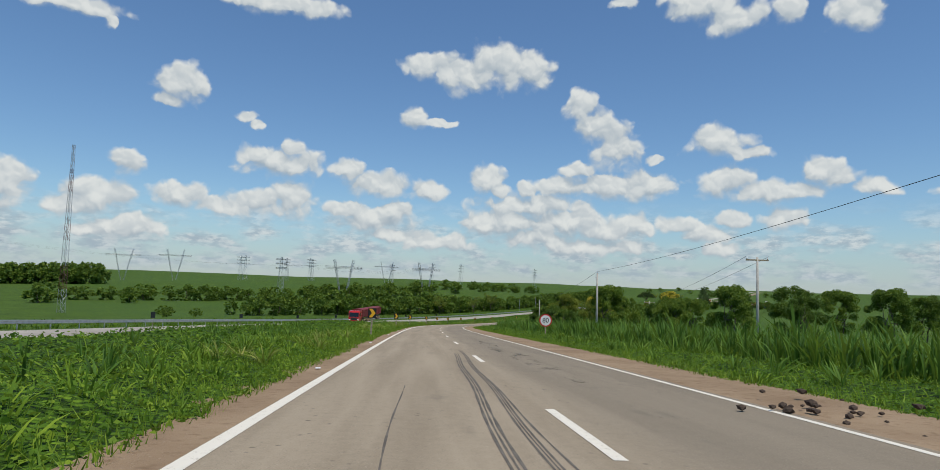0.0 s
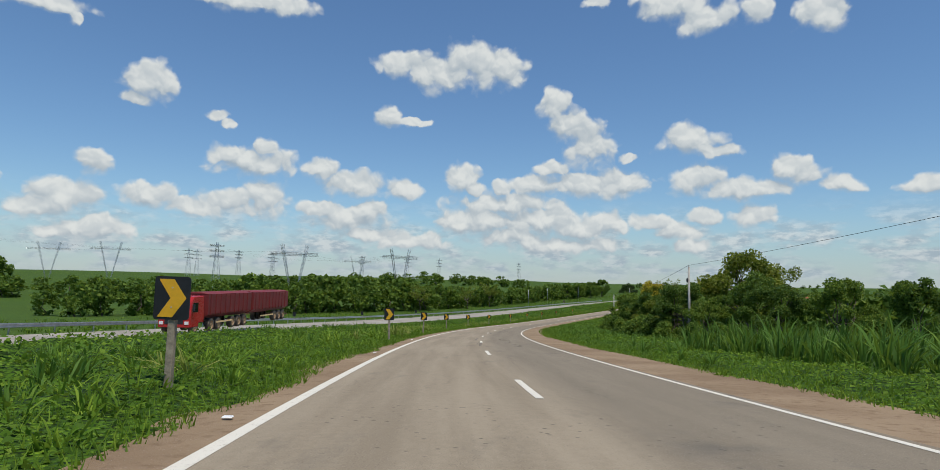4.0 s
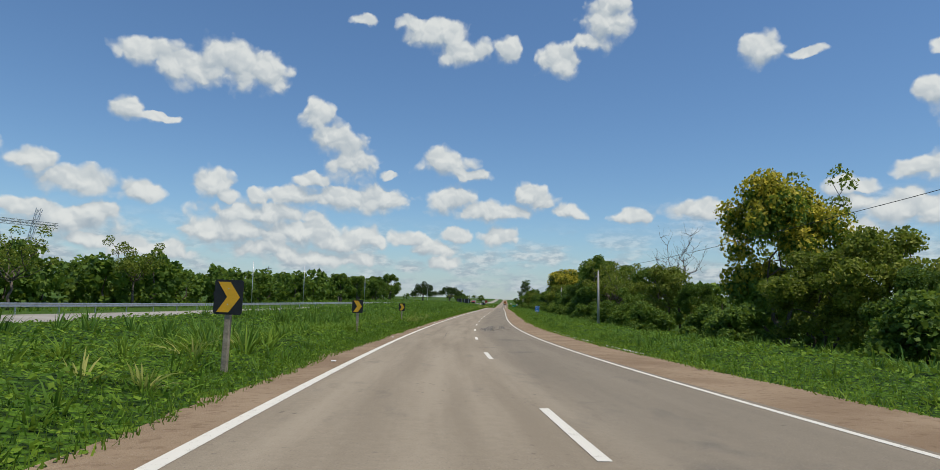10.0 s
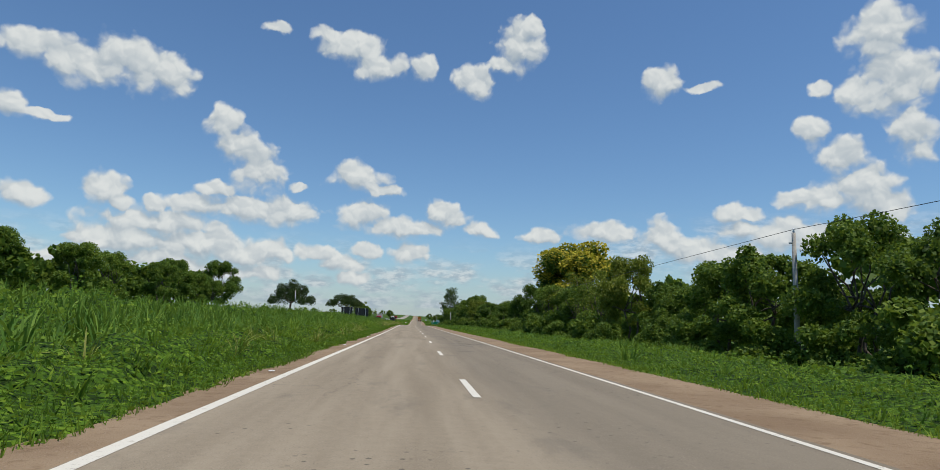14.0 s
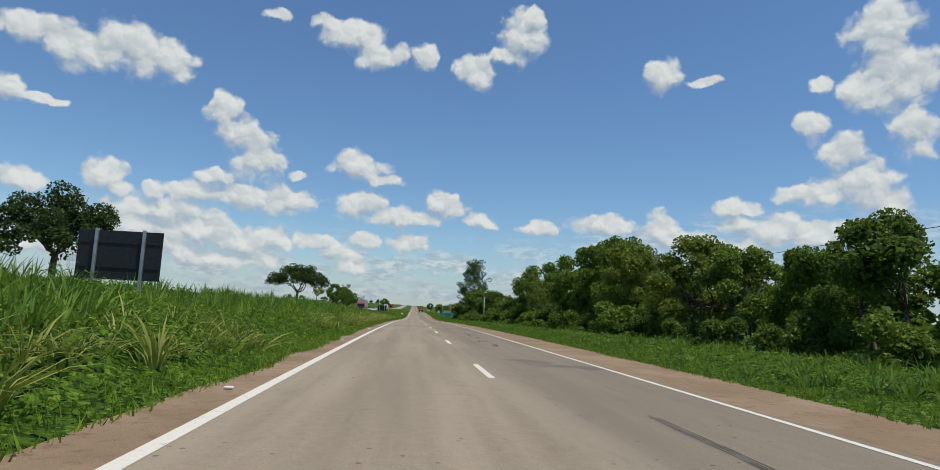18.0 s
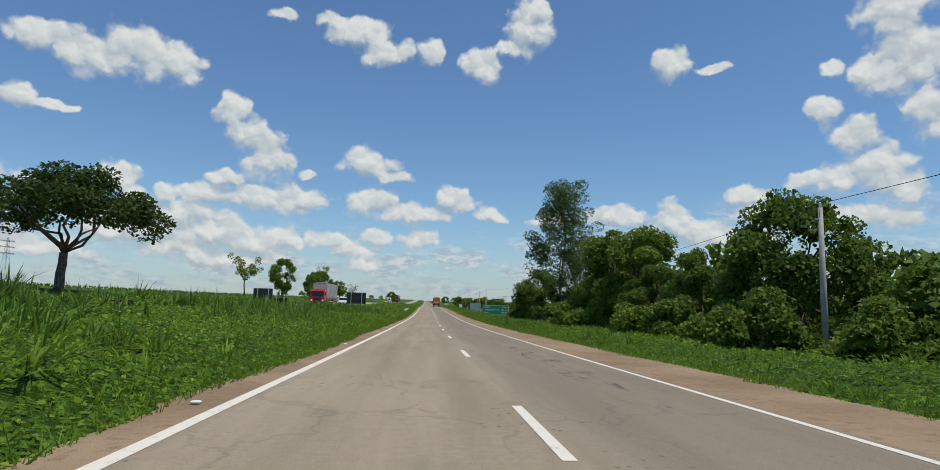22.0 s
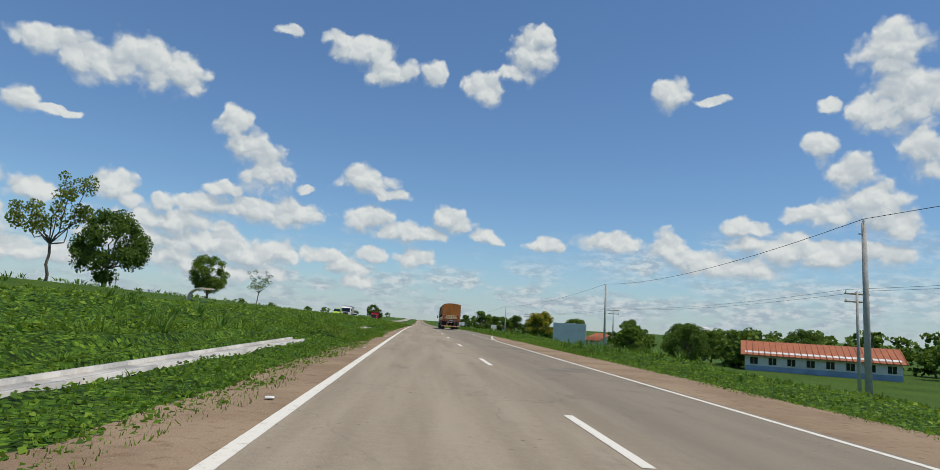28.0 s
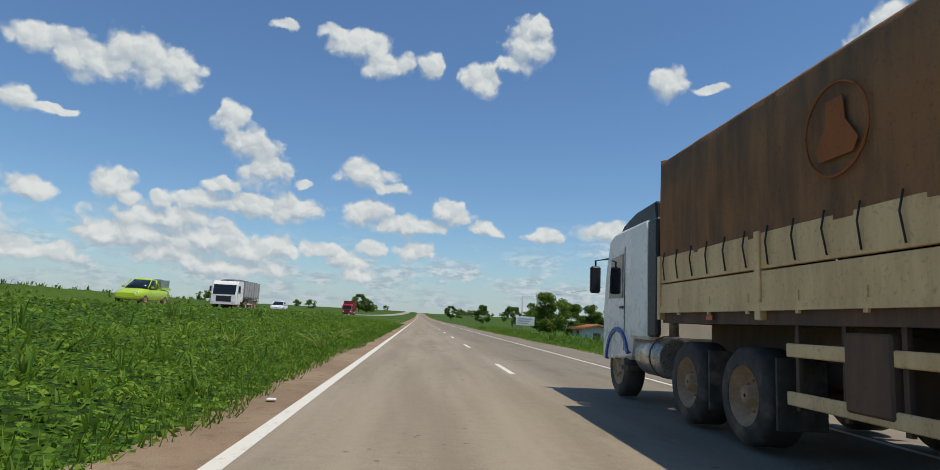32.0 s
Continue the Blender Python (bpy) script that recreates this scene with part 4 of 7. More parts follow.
def undergrowth(name, label, s0, s1, d):
    """The closed, uneven body of the growth, over which leaves and blades stand."""
    s = np.arange(s0, s1, 0.36)
    S, D = np.meshgrid(s, np.asarray(d, float), indexing="ij")
    S, D = S.ravel(), D.ravel()
    S = S + 0.12 * (soft_noise(S * 3, D * 3, 1) - 0.5)
    h = growth(S, D)
    clear = bare(S, D) | (h < 0.012)
    v = places(S, D)
    v[:, 2] += np.where(clear, -0.30, 0.82 * h - 0.01)
    n, c = len(s), len(d)
    i = (np.arange(n - 1)[:, None] * c + np.arange(c - 1)[None]).ravel()
    f = np.stack([i, i + 1, i + c + 1, i + c], 1) if d[0] < d[-1] else np.stack([i, i + c, i + c + 1, i + 1], 1)
    tagged(new(name, np_mesh(name, v, f, THICKET, True)), label, "undergrowth", kind="stuff")


def leaves(name, label, s, d, size, mat, seed, up=0.9):
    """Leaves on the growth: most near its top, tilted, each a folded rhomb."""
    rng = np.random.default_rng(seed)
    h = growth(s, d)
    keep = ~bare(s, d) & (h > 0.012)
    s, d, h = s[keep], d[keep], h[keep]
    n = len(s)
    p = places(s, d)
    p[:, 2] += h * (0.74 + 0.36 * rng.random(n)) + 0.02 * rng.random(n)
    along = rng.normal(size=(n, 3))
    along[:, 2] = 0.5 * along[:, 2] + 0.15
    along /= np.linalg.norm(along, axis=1)[:, None]
    side = np.cross(along, rng.normal(size=(n, 3)) * 0.55 + np.array([0, 0, up]))
    side /= np.linalg.norm(side, axis=1)[:, None] + 1e-9
    L = (np.broadcast_to(size, keep.shape)[keep] * (0.55 + 0.9 * rng.random(n)))[:, None]
    drop = np.array([0, 0, 1.0]) * L * 0.10
    v = np.stack([p - along * L * 0.5 - drop, p + side * L * 0.33, p + along * L * 0.5 - drop, p - side * L * 0.33], 1).reshape(-1, 3)
    i = np.arange(n) * 4
    tagged(new(name, np_mesh(name, v, np.stack([i, i + 1, i + 2, i + 3], 1), mat)), label, "weeds", kind="stuff")


def tussocks(name, label, s, d, height, width, mat, seed, per=24, lean=0.75, spread=0.14, category="grass"):
    """Clumps of arching blades that spread from the middle of each clump."""
    rng = np.random.default_rng(seed)
    clear = bare(s, d)
    height = (np.broadcast_to(np.asarray(height, float), s.shape) * lowness(s, d))[~clear]
    s, d = s[~clear], d[~clear]
    m = len(s)
    foot = places(s, d, -0.05)
    foot[:, 2] += 0.35 * growth(s, d)
    height = height * (0.7 + 0.6 * rng.random(m))
    bias = rng.normal(size=(m, 2)) * 0.35
    n = m * per
    rep = np.repeat(np.arange(m), per)
    ang = rng.random(n) * 2 * math.pi
    out = np.stack([np.cos(ang) + bias[rep, 0], np.sin(ang) + bias[rep, 1], np.zeros(n)], 1)
    side = np.stack([-np.sin(ang), np.cos(ang), 0.25 * rng.normal(size=n)], 1)
    base = foot[rep] + out * (spread * rng.random(n))[:, None]
    L = height[rep] * (0.55 + 0.6 * rng.random(n))
    bow = lean * (0.25 + 0.9 * rng.random(n))
    w = width * (0.6 + 0.7 * rng.random(n))
    rows = []
    for t, fat in ((0.0, 0.6), (0.4, 1.0), (0.75, 0.75), (1.0, 0.06)):
        c = base + out * (L * bow * (0.15 * t + 0.75 * t ** 2))[:, None]
        c[:, 2] += L * (1.05 * t - 0.42 * bow * t ** 2.4)
        rows += [c - side * (w * fat * 0.5)[:, None], c + side * (w * fat * 0.5)[:, None]]
    v = np.stack(rows, 1).reshape(-1, 3)
    i = np.arange(n) * 8
    f = np.concatenate([np.stack([i + q, i + q + 1, i + q + 3, i + q + 2], 1) for q in (0, 2, 4)])
    tagged(new(name, np_mesh(name, v, f, mat)), label, category, kind="stuff")


def short_grass(name, label, s, d, height, width, mat, seed):
    """A dense low sward: one slim leaning blade at each place."""
    rng = np.random.default_rng(seed)
    keep = ~bare(s, d) & (np.where(d < 0, -d - edge_left(s), d - edge_right(s)) > 0.02)
    height = np.broadcast_to(np.asarray(height, float), s.shape)[keep]
    s, d = s[keep], d[keep]
    n = len(s)
    h = height * lowness(s, d) * (0.5 + 0.8 * rng.random(n))
    base = places(s, d, -0.02)
    base[:, 2] += 0.72 * growth(s, d)
    ang = rng.random(n) * 2 * math.pi
    side = np.stack([np.cos(ang), np.sin(ang), 0.3 * rng.normal(size=n)], 1) * (width * (0.6 + 0.8 * rng.random(n)))[:, None] * 0.5
    tip = base + np.stack([0.55 * rng.normal(size=n) * h, 0.55 * rng.normal(size=n) * h, h + 0.03], 1)
    v = np.stack([base - side, base + side, tip], 1).reshape(-1, 3)
    i = np.arange(n) * 3
    tagged(new(name, np_mesh(name, v, np.stack([i, i + 1, i + 2], 1), mat)), label, "grass", kind="stuff")


def strewn(rng, n, s0, s1, d0, d1, power=1.0):
    return s0 + (s1 - s0) * rng.random(n), d0 + (d1 - d0) * rng.random(n) ** power


def gather(rng, s, d, scale, least, seed):
    """Keeps the places inside patches."""
    keep = soft_noise(s / scale, d / scale * 1.6, seed) > least
    return s[keep], d[keep]


rng = np.random.default_rng(11)
STEP = 120
D_LEFT = np.concatenate((-np.arange(3.8, 8.2, 0.2), -np.arange(8.2, 19.0, 0.55)))
D_RIGHT = np.concatenate((np.arange(WR + 1.4, WR + 5.0, 0.2), np.arange(WR + 5.0, WR + 13.5, 0.6)))
for k, s0 in enumerate(range(-24, 936, STEP)):
    s1 = s0 + STEP
    mid_s = s0 + STEP / 2
    undergrowth("median_undergrowth", "dense low leafy undergrowth on the median", s0, s1 + 0.3, D_LEFT)
    undergrowth("verge_undergrowth", "dense low leafy undergrowth beside the wood", s0, s1 + 0.3, D_RIGHT)
    s, d = strewn(rng, 46000, s0, s1, -3.9, -9.2, 1.25)
    leaves("median_weeds", "leafy bright green weeds along the road shoulder", s, d, 0.085, WEED, 100 + k)
    s, d = strewn(rng, 21000, s0, s1, -8.8, -18.6, 1.2)
    leaves("median_weeds", "leafy green weeds covering the grassy median", s, d, 0.15, WEED, 300 + k)
    s, d = strewn(rng, 26000, s0, s1, WR + 1.4, WR + 6.0, 1.2)
    leaves("verge_weeds", "low leafy green weeds along the road shoulder", s, d, 0.085, WEED, 200 + k)
    s, d = strewn(rng, 11000, s0, s1, WR + 5.5, WR + 13.0, 1.1)
    leaves("verge_weeds", "leafy green weeds between the road and the wood", s, d, 0.15, WEED, 600 + k)
    # fine grass at the edge of the soil
    s, d = strewn(rng, 26000, s0, s1, -3.9, -6.0, 1.5)
    short_grass("verge_grass", "short dense green grass by the shoulder", s, d, 0.13, 0.022, GRASS, 150 + k)
    s, d = strewn(rng, 22000, s0, s1, WR + 1.4, WR + 5.2, 1.3)
    short_grass("verge_grass", "short dense green grass by the shoulder", s, d, 0.15, 0.024, GRASS, 250 + k)
    s, d = strewn(rng, 1100, s0, s1, -4.9, -10.5, 1.2)
    tussocks("median_stalks", "leafy upright stalks among the weeds", s, d, 0.30 + 0.5 * growth(s, d), 0.034, WEED, 350 + k, 12, 0.9, 0.22, "weeds")
    s, d = strewn(rng, 650, s0, s1, WR + 2.4, WR + 8.5, 1.1)
    tussocks("verge_stalks", "leafy upright stalks among the weeds", s, d, 0.26 + 0.5 * growth(s, d), 0.034, WEED, 380 + k, 12, 0.9, 0.22, "weeds")
    # clumps of coarse grass, the more and the taller the further along
    tall = np.interp(mid_s, [0, 150, 280, 400, 600, 700, 850], [0.75, 0.75, 0.95, 1.15, 1.15, 0.8, 0.7])
    many = int(np.interp(mid_s, [0, 200, 300, 360, 600, 700, 850], [330, 380, 700, 1150, 1050, 240, 150]))
    s, d = gather(rng, *strewn(rng, many * 2, s0, s1, -6.6, -16.5, 1.3), 6.0, np.interp(mid_s, [0, 250, 360, 600, 700], [0.58, 0.52, 0.38, 0.38, 0.58]), 21)
    tussocks("median_grass", "tall lush broad-bladed grass on the median", s, d, tall * np.interp(d, [-9.5, -6.6], [1.0, 0.68]), 0.046, CANE, 400 + k, 20, 0.62)
    s, d = gather(rng, *strewn(rng, 220 if mid_s < 640 else 90, s0, s1, -5.6, -9.5), 7.0, 0.45, 22)
    tussocks("tussock_grass", "arching tussocks of coarse green grass", s, d, 0.8 * tall, 0.036, GRASS, 450 + k, 34, 1.15)
    dry = 480 if 400 < mid_s < 580 else (60 if mid_s < 400 else 8)
    s, d = gather(rng, *strewn(rng, dry, s0, s1, -5.0, -6.7), 9.0, 0.42, 23)
    tussocks("dry_grass", "pale yellowish tussocks of half-dry grass", s, d, 0.78, 0.036, STRAW, 500 + k, 24, 1.2)
    # right verge up to the wood
    s, d = gather(rng, *strewn(rng, 900, s0, s1, WR + 3.3, WR + 12.5, 1.0), 5.0, 0.52, 24)
    tussocks("verge_tall_grass", "knee-high clumps of green grass beside the wood", s, d, 0.65, 0.044, CANE, 700 + k, 18, 0.8)

# tall cane field right of the road near the start
s, d = strewn(rng, 3000, 2, 122, 9.2, 24.0, 1.15)
tussocks("cane_field", "tall green maize-like crop in rows", s, d, 1.45, 0.062, CANE, 801, 12, 0.6, 0.2, "crop")
# crop field beyond the second carriageway
s, d = strewn(rng, 2400, -40, 420, -34.0, -62.0, 1.6)
tussocks("bean_field", "low green crop field beyond the guardrail", s, d, 0.42, 0.10, GRASS, 802, 6, 0.7, 0.4, "crop")
s, d = strewn(rng, 2600, 420, 960, -28.0, -90.0, 1.8)
tussocks("bean_field", "low green crop field on the slope", s, d, 0.42, 0.11, GRASS, 803, 6, 0.7, 0.4, "crop")

# ---- trees, in the order of the drive ----
WOOD, LINE = "trees of the roadside wood", "trees of the far treeline"
rng = np.random.default_rng(5)
FAR = []  # distant trees, joined at the end


def far_tree(s, d, h, w=1.0, seed=0):
    FAR.append((s, d, h, w, seed))


# beyond the cane field at the start
for s, d, h, kind in ((86, 40, 7.5, "mid"), (80, 47, 6.0, "dark"), (92, 52, 8.0, "dark"), (100, 34, 5.5, "broad"), (108, 42, 6.5, "mid"), (76, 56, 7.0, "mid"), (118, 30, 5.0, "lime"),
                      (112, 52, 7.0, "dark"), (98, 62, 8.0, "mid"), (84, 66, 7.0, "broad"), (126, 24, 4.6, "broad"), (128, 33, 6.0, "mid"), (84, 22.5, 6.9, "mid"), (80, 29.5, 5.6, "broad"), (90, 33, 5.6, "dark"), (95, 27, 6.2, "mid"), (104, 24.5, 5.0, "lime"), (154, 24.5, 8.6, "lime"), (157, 28, 7.6, "thin"), (72, 70, 8.0, "dark"), (60, 76, 7.0, "mid")):
    tree(kind, s, d, h, 0.95, int(s) % 2, group=WOOD)
# the wood along the right side
kinds = ["dark", "mid", "broad", "dark", "lime", "mid", "dark", "broad"]
s = 132.0
while s < 652:
    low = np.interp(s, [130, 170, 230, 262, 300, 330, 420, 470, 500, 512, 545, 560, 585, 600, 615, 640, 660], [4.9, 5.3, 5.2, 5.4, 5.6, 5.8, 5.8, 4.8, 5.0, 6.6, 6.0, 6.6, 5.6, 5.4, 6.0, 7.4, 6.8])
    edge = np.interp(s, [130, 150, 200, 260, 330, 400, 480, 560, 650], [22, 18.5, 17.5, 16.5, 16.5, 16.5, 16.5, 15.5, 15.0])
    kind = kinds[int(rng.integers(len(kinds)))]
    if 170 < s < 260 and rng.random() < 0.5:
        kind = "lime"
    if s > 560 and kind == "lime":
        kind = "dark"
    if 236 < s < 277:
        low = 4.6
    alone = any(a < s < b for a, b in ((274, 287), (312, 348), (402, 420), (434, 463), (518, 569), (603, 623), (645, 660)))
    if not alone:
        tree(kind, s, edge + 1.6 * rng.random(), low * (0.72 + 0.5 * rng.random()), 0.85 + 0.3 * rng.random(), int(rng.integers(2)), group=WOOD)
    if 306 < s < 330:
        low = 3.6
    far_tree(s + 2, edge + 5.5 + 2.5 * rng.random(), low * (0.85 + 0.3 * rng.random()), 1.0, int(rng.integers(2)))
    if rng.random() < 0.8:
        far_tree(s + 1, edge + 14 + 5 * rng.random(), low * 0.95, 1.1, 0)
    if rng.random() < 0.85:
        tree("bush", s + 1.5, edge - 2.0 - 1.6 * rng.random(), 1.6 + 1.2 * rng.random(), 1.1, int(rng.integers(2)), group="bushes at the wood's edge")
    s += 4.6 + 1.4 * rng.random()
for s in np.arange(196, 262, 4.2):
    tree("bush", s, 21.0 + 2.0 * rng.random(), 2.4 + rng.random(), 1.2, int(rng.integers(2)), group="bushes at the wood's edge")
# single trees that stand out
tree("gold", 280, 19.5, 10.4, 0.8, 0, group=WOOD)
tree("sparse", 284, 23, 11.5, 0.9, 0, group=WOOD)
tree("lime", 268, 18.5, 5.8, 1.0, 0, group=WOOD)
tree("bare", 305, 20.5, 10.0, 0.9, 0)
tree("broad", 334, 18.0, 9.8, 1.05, 0, group=WOOD)
tree("dark", 342, 18.6, 8.4, 0.95, 0, group=WOOD)
tree("thin", 327.5, 17.2, 8.8, 1.15, 0, group=WOOD)
tree("thin", 314.5, 16.6, 7.4, 0.95, 1, group=WOOD)
tree("bush", 318.6, 15.4, 2.0, 1.1, 0, group="bushes at the wood's edge")
tree("bush", 323, 16.4, 2.4, 1.1, 1, group="bushes at the wood's edge")
tree("broad", 354, 19.0, 9.6, 0.8, 1, group=WOOD)
tree("gold", 446, 22.6, 13.4, 1.22, 1, group=WOOD)
tree("lime", 406.5, 17.2, 7.3, 0.8, 0, group=WOOD)
tree("sparse", 415.5, 17.0, 6.6, 1.1, 1, group=WOOD)
tree("dark", 462, 20.0, 9.0, 0.8, 1, group=WOOD)
tree("thin", 431, 19.5, 8.5, 1.1, 1, group=WOOD)
tree("lime", 522.5, 15.8, 7.4, 0.85, 0, group=WOOD)
tree("mid", 530.0, 17.2, 9.0, 0.95, 1, group=WOOD)
tree("broad", 537, 16.4, 9.4, 0.9, 0, group=WOOD)
tree("thin", 553.0, 15.2, 7.0, 0.9, 0, group=WOOD)
tree("bush", 549.0, 16.0, 3.4, 1.2, 0, group="bushes at the wood's edge")
tree("bush", 555.5, 16.6, 3.8, 1.2, 1, group="bushes at the wood's edge")
tree("bush", 608.0, 15.6, 3.6, 1.2, 1, group="bushes at the wood's edge")
tree("broad", 562.5, 16.8, 9.2, 0.95, 1, group=WOOD)
tree("mango", 618.0, 17.2, 7.9, 0.95, 1, group=WOOD)
tree("lime", 572, 20.0, 7.6, 1.1, 1, group=WOOD)
tree("umbrella", 655, 21.0, 8.0, 0.75, 0, group=WOOD)
tree("mango", 648, 17.5, 8.6, 0.95, 0, group=WOOD)
tree("gum", 673.2, 17.3, 20.0, 1.05, 0)
tree("gum", 678, 20.0, 13.5, 0.8, 1)
tree("mid", 668, 21.0, 4.6, 1.0, 1)
tree("dark", 672, 24.0, 5.0, 1.0, 1)
tree("mango", 684, 16.6, 8.6, 1.1, 0)
tree("mango", 692, 17.6, 6.6, 1.0, 1)
for s, d, h in ((679, 14.6, 2.6), (683, 13.8, 2.4), (687, 14.0, 2.6), (691, 14.8, 2.4), (676, 17.5, 3.2), (668, 15.8, 3.0), (664, 14.6, 2.6), (660, 15.4, 3.0), (671, 18.5, 3.4)):
    tree("bush", s, d, h, 1.3, int(s) % 2, group="bushes at the wood's edge")
tree("dark", 664, 17.6, 5.2, 1.1, 0, group=WOOD)
tree("mid", 669, 19.5, 5.4, 1.1, 0, group=WOOD)
tree("dark", 659, 18.0, 5.8, 1.0, 1, group=WOOD)
tree("dark", 690, 26.0, 6.5, 1.0, 1)
# far side on the right after the wood
for s, d, h, kind in ((770, 62, 8.0, "mango"), (778, 70, 8.5, "mango"), (762, 74, 7.0, "mango"), (790, 66, 6.5, "dark"), (752, 80, 8.0, "mango"), (742, 72, 7.0, "dark"),
                      (807, 25.5, 4.4, "mango"), (850, 44, 6.6, "dark"), (846, 33, 4.6, "mid"), (862, 38, 6.6, "dark"), (872, 30, 5.8, "mid"), (884, 25, 6.6, "gold"), (900, 29, 6.0, "dark"),
                      (858, 52, 6.0, "mid"), (905, 19.5, 5.0, "mid"), (912, 24, 6.2, "dark"), (936, 17, 6.5, "round"), (942, 22, 6.0, "mid"), (960, 30, 6.5, "dark"), (975, 40, 7.0, "dark"), (990, 26, 6.0, "mid"),
                      (850, 78, 7.5, "palm"), (838, 88, 7.5, "palm"), (880, 84, 8.0, "mango"), (1020, 35, 7.0, "dark"), (1060, 30, 7.0, "mid"), (1120, 26, 8.0, "dark")):
    tree(kind, s, d, h, 1.0, int(s) % 2)
for s in np.arange(730, 1000, 5.5):
    far_tree(s, 92 + 16 * rng.random(), 6.5 + 2.5 * rng.random(), 1.2, int(rng.integers(2)))
tree("dark", 728, 47, 6.6, 1.05, 0)
tree("mango", 724, 58, 7.4, 1.0, 1)
tree("mango", 735, 64, 7.0, 1.1, 0)
# treeline beyond the second carriageway
for s in np.arange(190, 452, 4.8):
    d = np.interp(s, [148, 230, 280, 350, 460], [-92, -64, -52, -47, -46])
    for row in range(2):
        far_tree(s + 3 * rng.random(), d - 7 * row - 5 * rng.random(), (0.8 + 0.4 * rng.random()) * float(np.interp(s, [148, 178, 205, 270, 300, 450], [2.6, 4.2, 8.0, 9.0, 7.2, 7.0])), 0.9 + 0.3 * rng.random(), int(rng.integers(2)))
tree("thin", 322, -47, 9.5, 1.0, 0, group=LINE)
tree("sparse", 300, -46, 8.0, 1.2, 0, group=LINE)
tree("thin", 270, -48, 8.0, 1.1, 1, group=LINE)
for s, d, h in ((503, -45, 10.6), (478, -46, 8.8), (455, -47, 7.8), (462, -42, 7.2), (470, -45, 7.6), (440, -44, 7.8), (428, -47, 8.0), (484, -44, 6.8), (492, -43, 6.0)):
    tree("mid", s, d, h, 1.0, int(s) % 2, group=LINE)
for k in range(16):
    far_tree(455 + 4.4 * k, -50 - 8 * rng.random(), 6.5 + 2.5 * rng.random(), 1.1, k % 2)
# valley wood ahead at the start
for k in range(46):
    far_tree(232 + 4.6 * k + 3 * rng.random(), -226 + 1.5 * k - 12 * rng.random(), 6.5 + 3.5 * rng.random(), 1.3, k % 2)
for s, d, h in ((214, -206, 8.5), (220, -212, 9.0), (240, -196, 7.5), (154, -78, 2.6), (158, -82, 2.9), (162, -76, 2.4)):
    far_tree(s, d, h, 1.5, int(s) % 2)
for s in np.arange(320, 760, 13.0):
    far_tree(s, -105 - 60 * rng.random() - 0.1 * s, 7 + 3 * rng.random(), 1.4, int(rng.integers(2)))
for k in range(22):
    far_tree(330 + 1.9 * k, -545 + 4.0 * k, 19 + 3 * rng.random(), 1.0, k % 2)
for k in range(12):
    far_tree(846 + 5 * (k % 4) + 3 * rng.random(), 33 + 2.4 * k, 4.6 + 1.8 * rng.random(), 1.2, k % 2)
# trees standing alone beyond the second carriageway
tree("umbrella", 535, -35.0, 9.0, 1.05, 1)
tree("umbrella", 644, -32.6, 10.2, 1.12, 0)
tree("thin", 721, -39.2, 8.8, 1.0, 0)
tree("round", 733, -34.2, 8.2, 0.75, 0)
tree("round", 748, -30.0, 6.2, 0.8, 1)
tree("mango", 757, -31.5, 6.6, 0.8, 0)
tree("round", 770, -33.0, 7.0, 0.8, 0)
tree("thin", 808, -38.7, 10.6, 0.85, 1)
tree("mango", 823.5, -40.7, 9.6, 0.9, 1)
tree("round", 851, -37.5, 7.2, 0.85, 1)
tree("sparse", 874, -35.2, 6.6, 0.9, 0)
tree("round", 1180, -34, 9.0, 0.9, 0)
tree("mango", 1215, -33, 8.0, 1.0, 0)
tree("round", 1290, 20, 9.0, 1.0, 0)
far_tree(1400, -45, 9.0, 1.4, 0)
far_tree(1500, 40, 10.0, 1.4, 1)
for k in range(26):
    far_tree(1300 + 55 * k + 20 * rng.random(), (-1) ** k * (60 + 160 * rng.random()), 8 + 3 * rng.random(), 1.4, k % 2)


def join_far(name, label, chosen):
    """Distant trees as one mesh of leaves and one of trunks."""
    ob = tagged(new(name), label, "woodland", kind="stuff")
    for which, part_name in ((0, "trunks"), (1, "crowns")):
        vs, fs, n = [], {3: [], 4: [], 5: [], 6: []}, 0
        for s, d, h, w, seed in chosen:
            me = tree_meshes("far", seed % 2)[which]
            co = np.empty(len(me.vertices) * 3, np.float32)
            me.vertices.foreach_get("co", co)
            co = co.reshape(-1, 3)
            a = (s * 37 + d * 91) % 6.28
            k = h / 8.5
            x = (co[:, 0] * math.cos(a) - co[:, 1] * math.sin(a)) * k * w
            y = (co[:, 0] * math.sin(a) + co[:, 1] * math.cos(a)) * k * w
            v = place(s, d)
            z0 = min(v.z, float(ground_z(np.array([v.x]), np.array([v.y]))[0])) if abs(d) > 70 else v.z
            vs.append(np.stack([x + v.x, y + v.y, co[:, 2] * k + z0], 1))
            sides = len(me.polygons[0].vertices)
            quads = np.array([p.vertices[:] for p in me.polygons if len(p.vertices) == 4], np.int32)
            fs[4].append(quads + n)
            n += len(co)
        me = np_mesh(part_name, np.concatenate(vs), np.concatenate(fs[4]), BARK if which == 0 else LEAF_MID)
        part_mesh(part_name, me, ob)


join_far("far_woodland", "distant green woodland beyond the fields", [t for t in FAR if t[0] < 900])
join_far("far_woodland", "distant green trees along the road ahead", [t for t in FAR if t[0] >= 900])

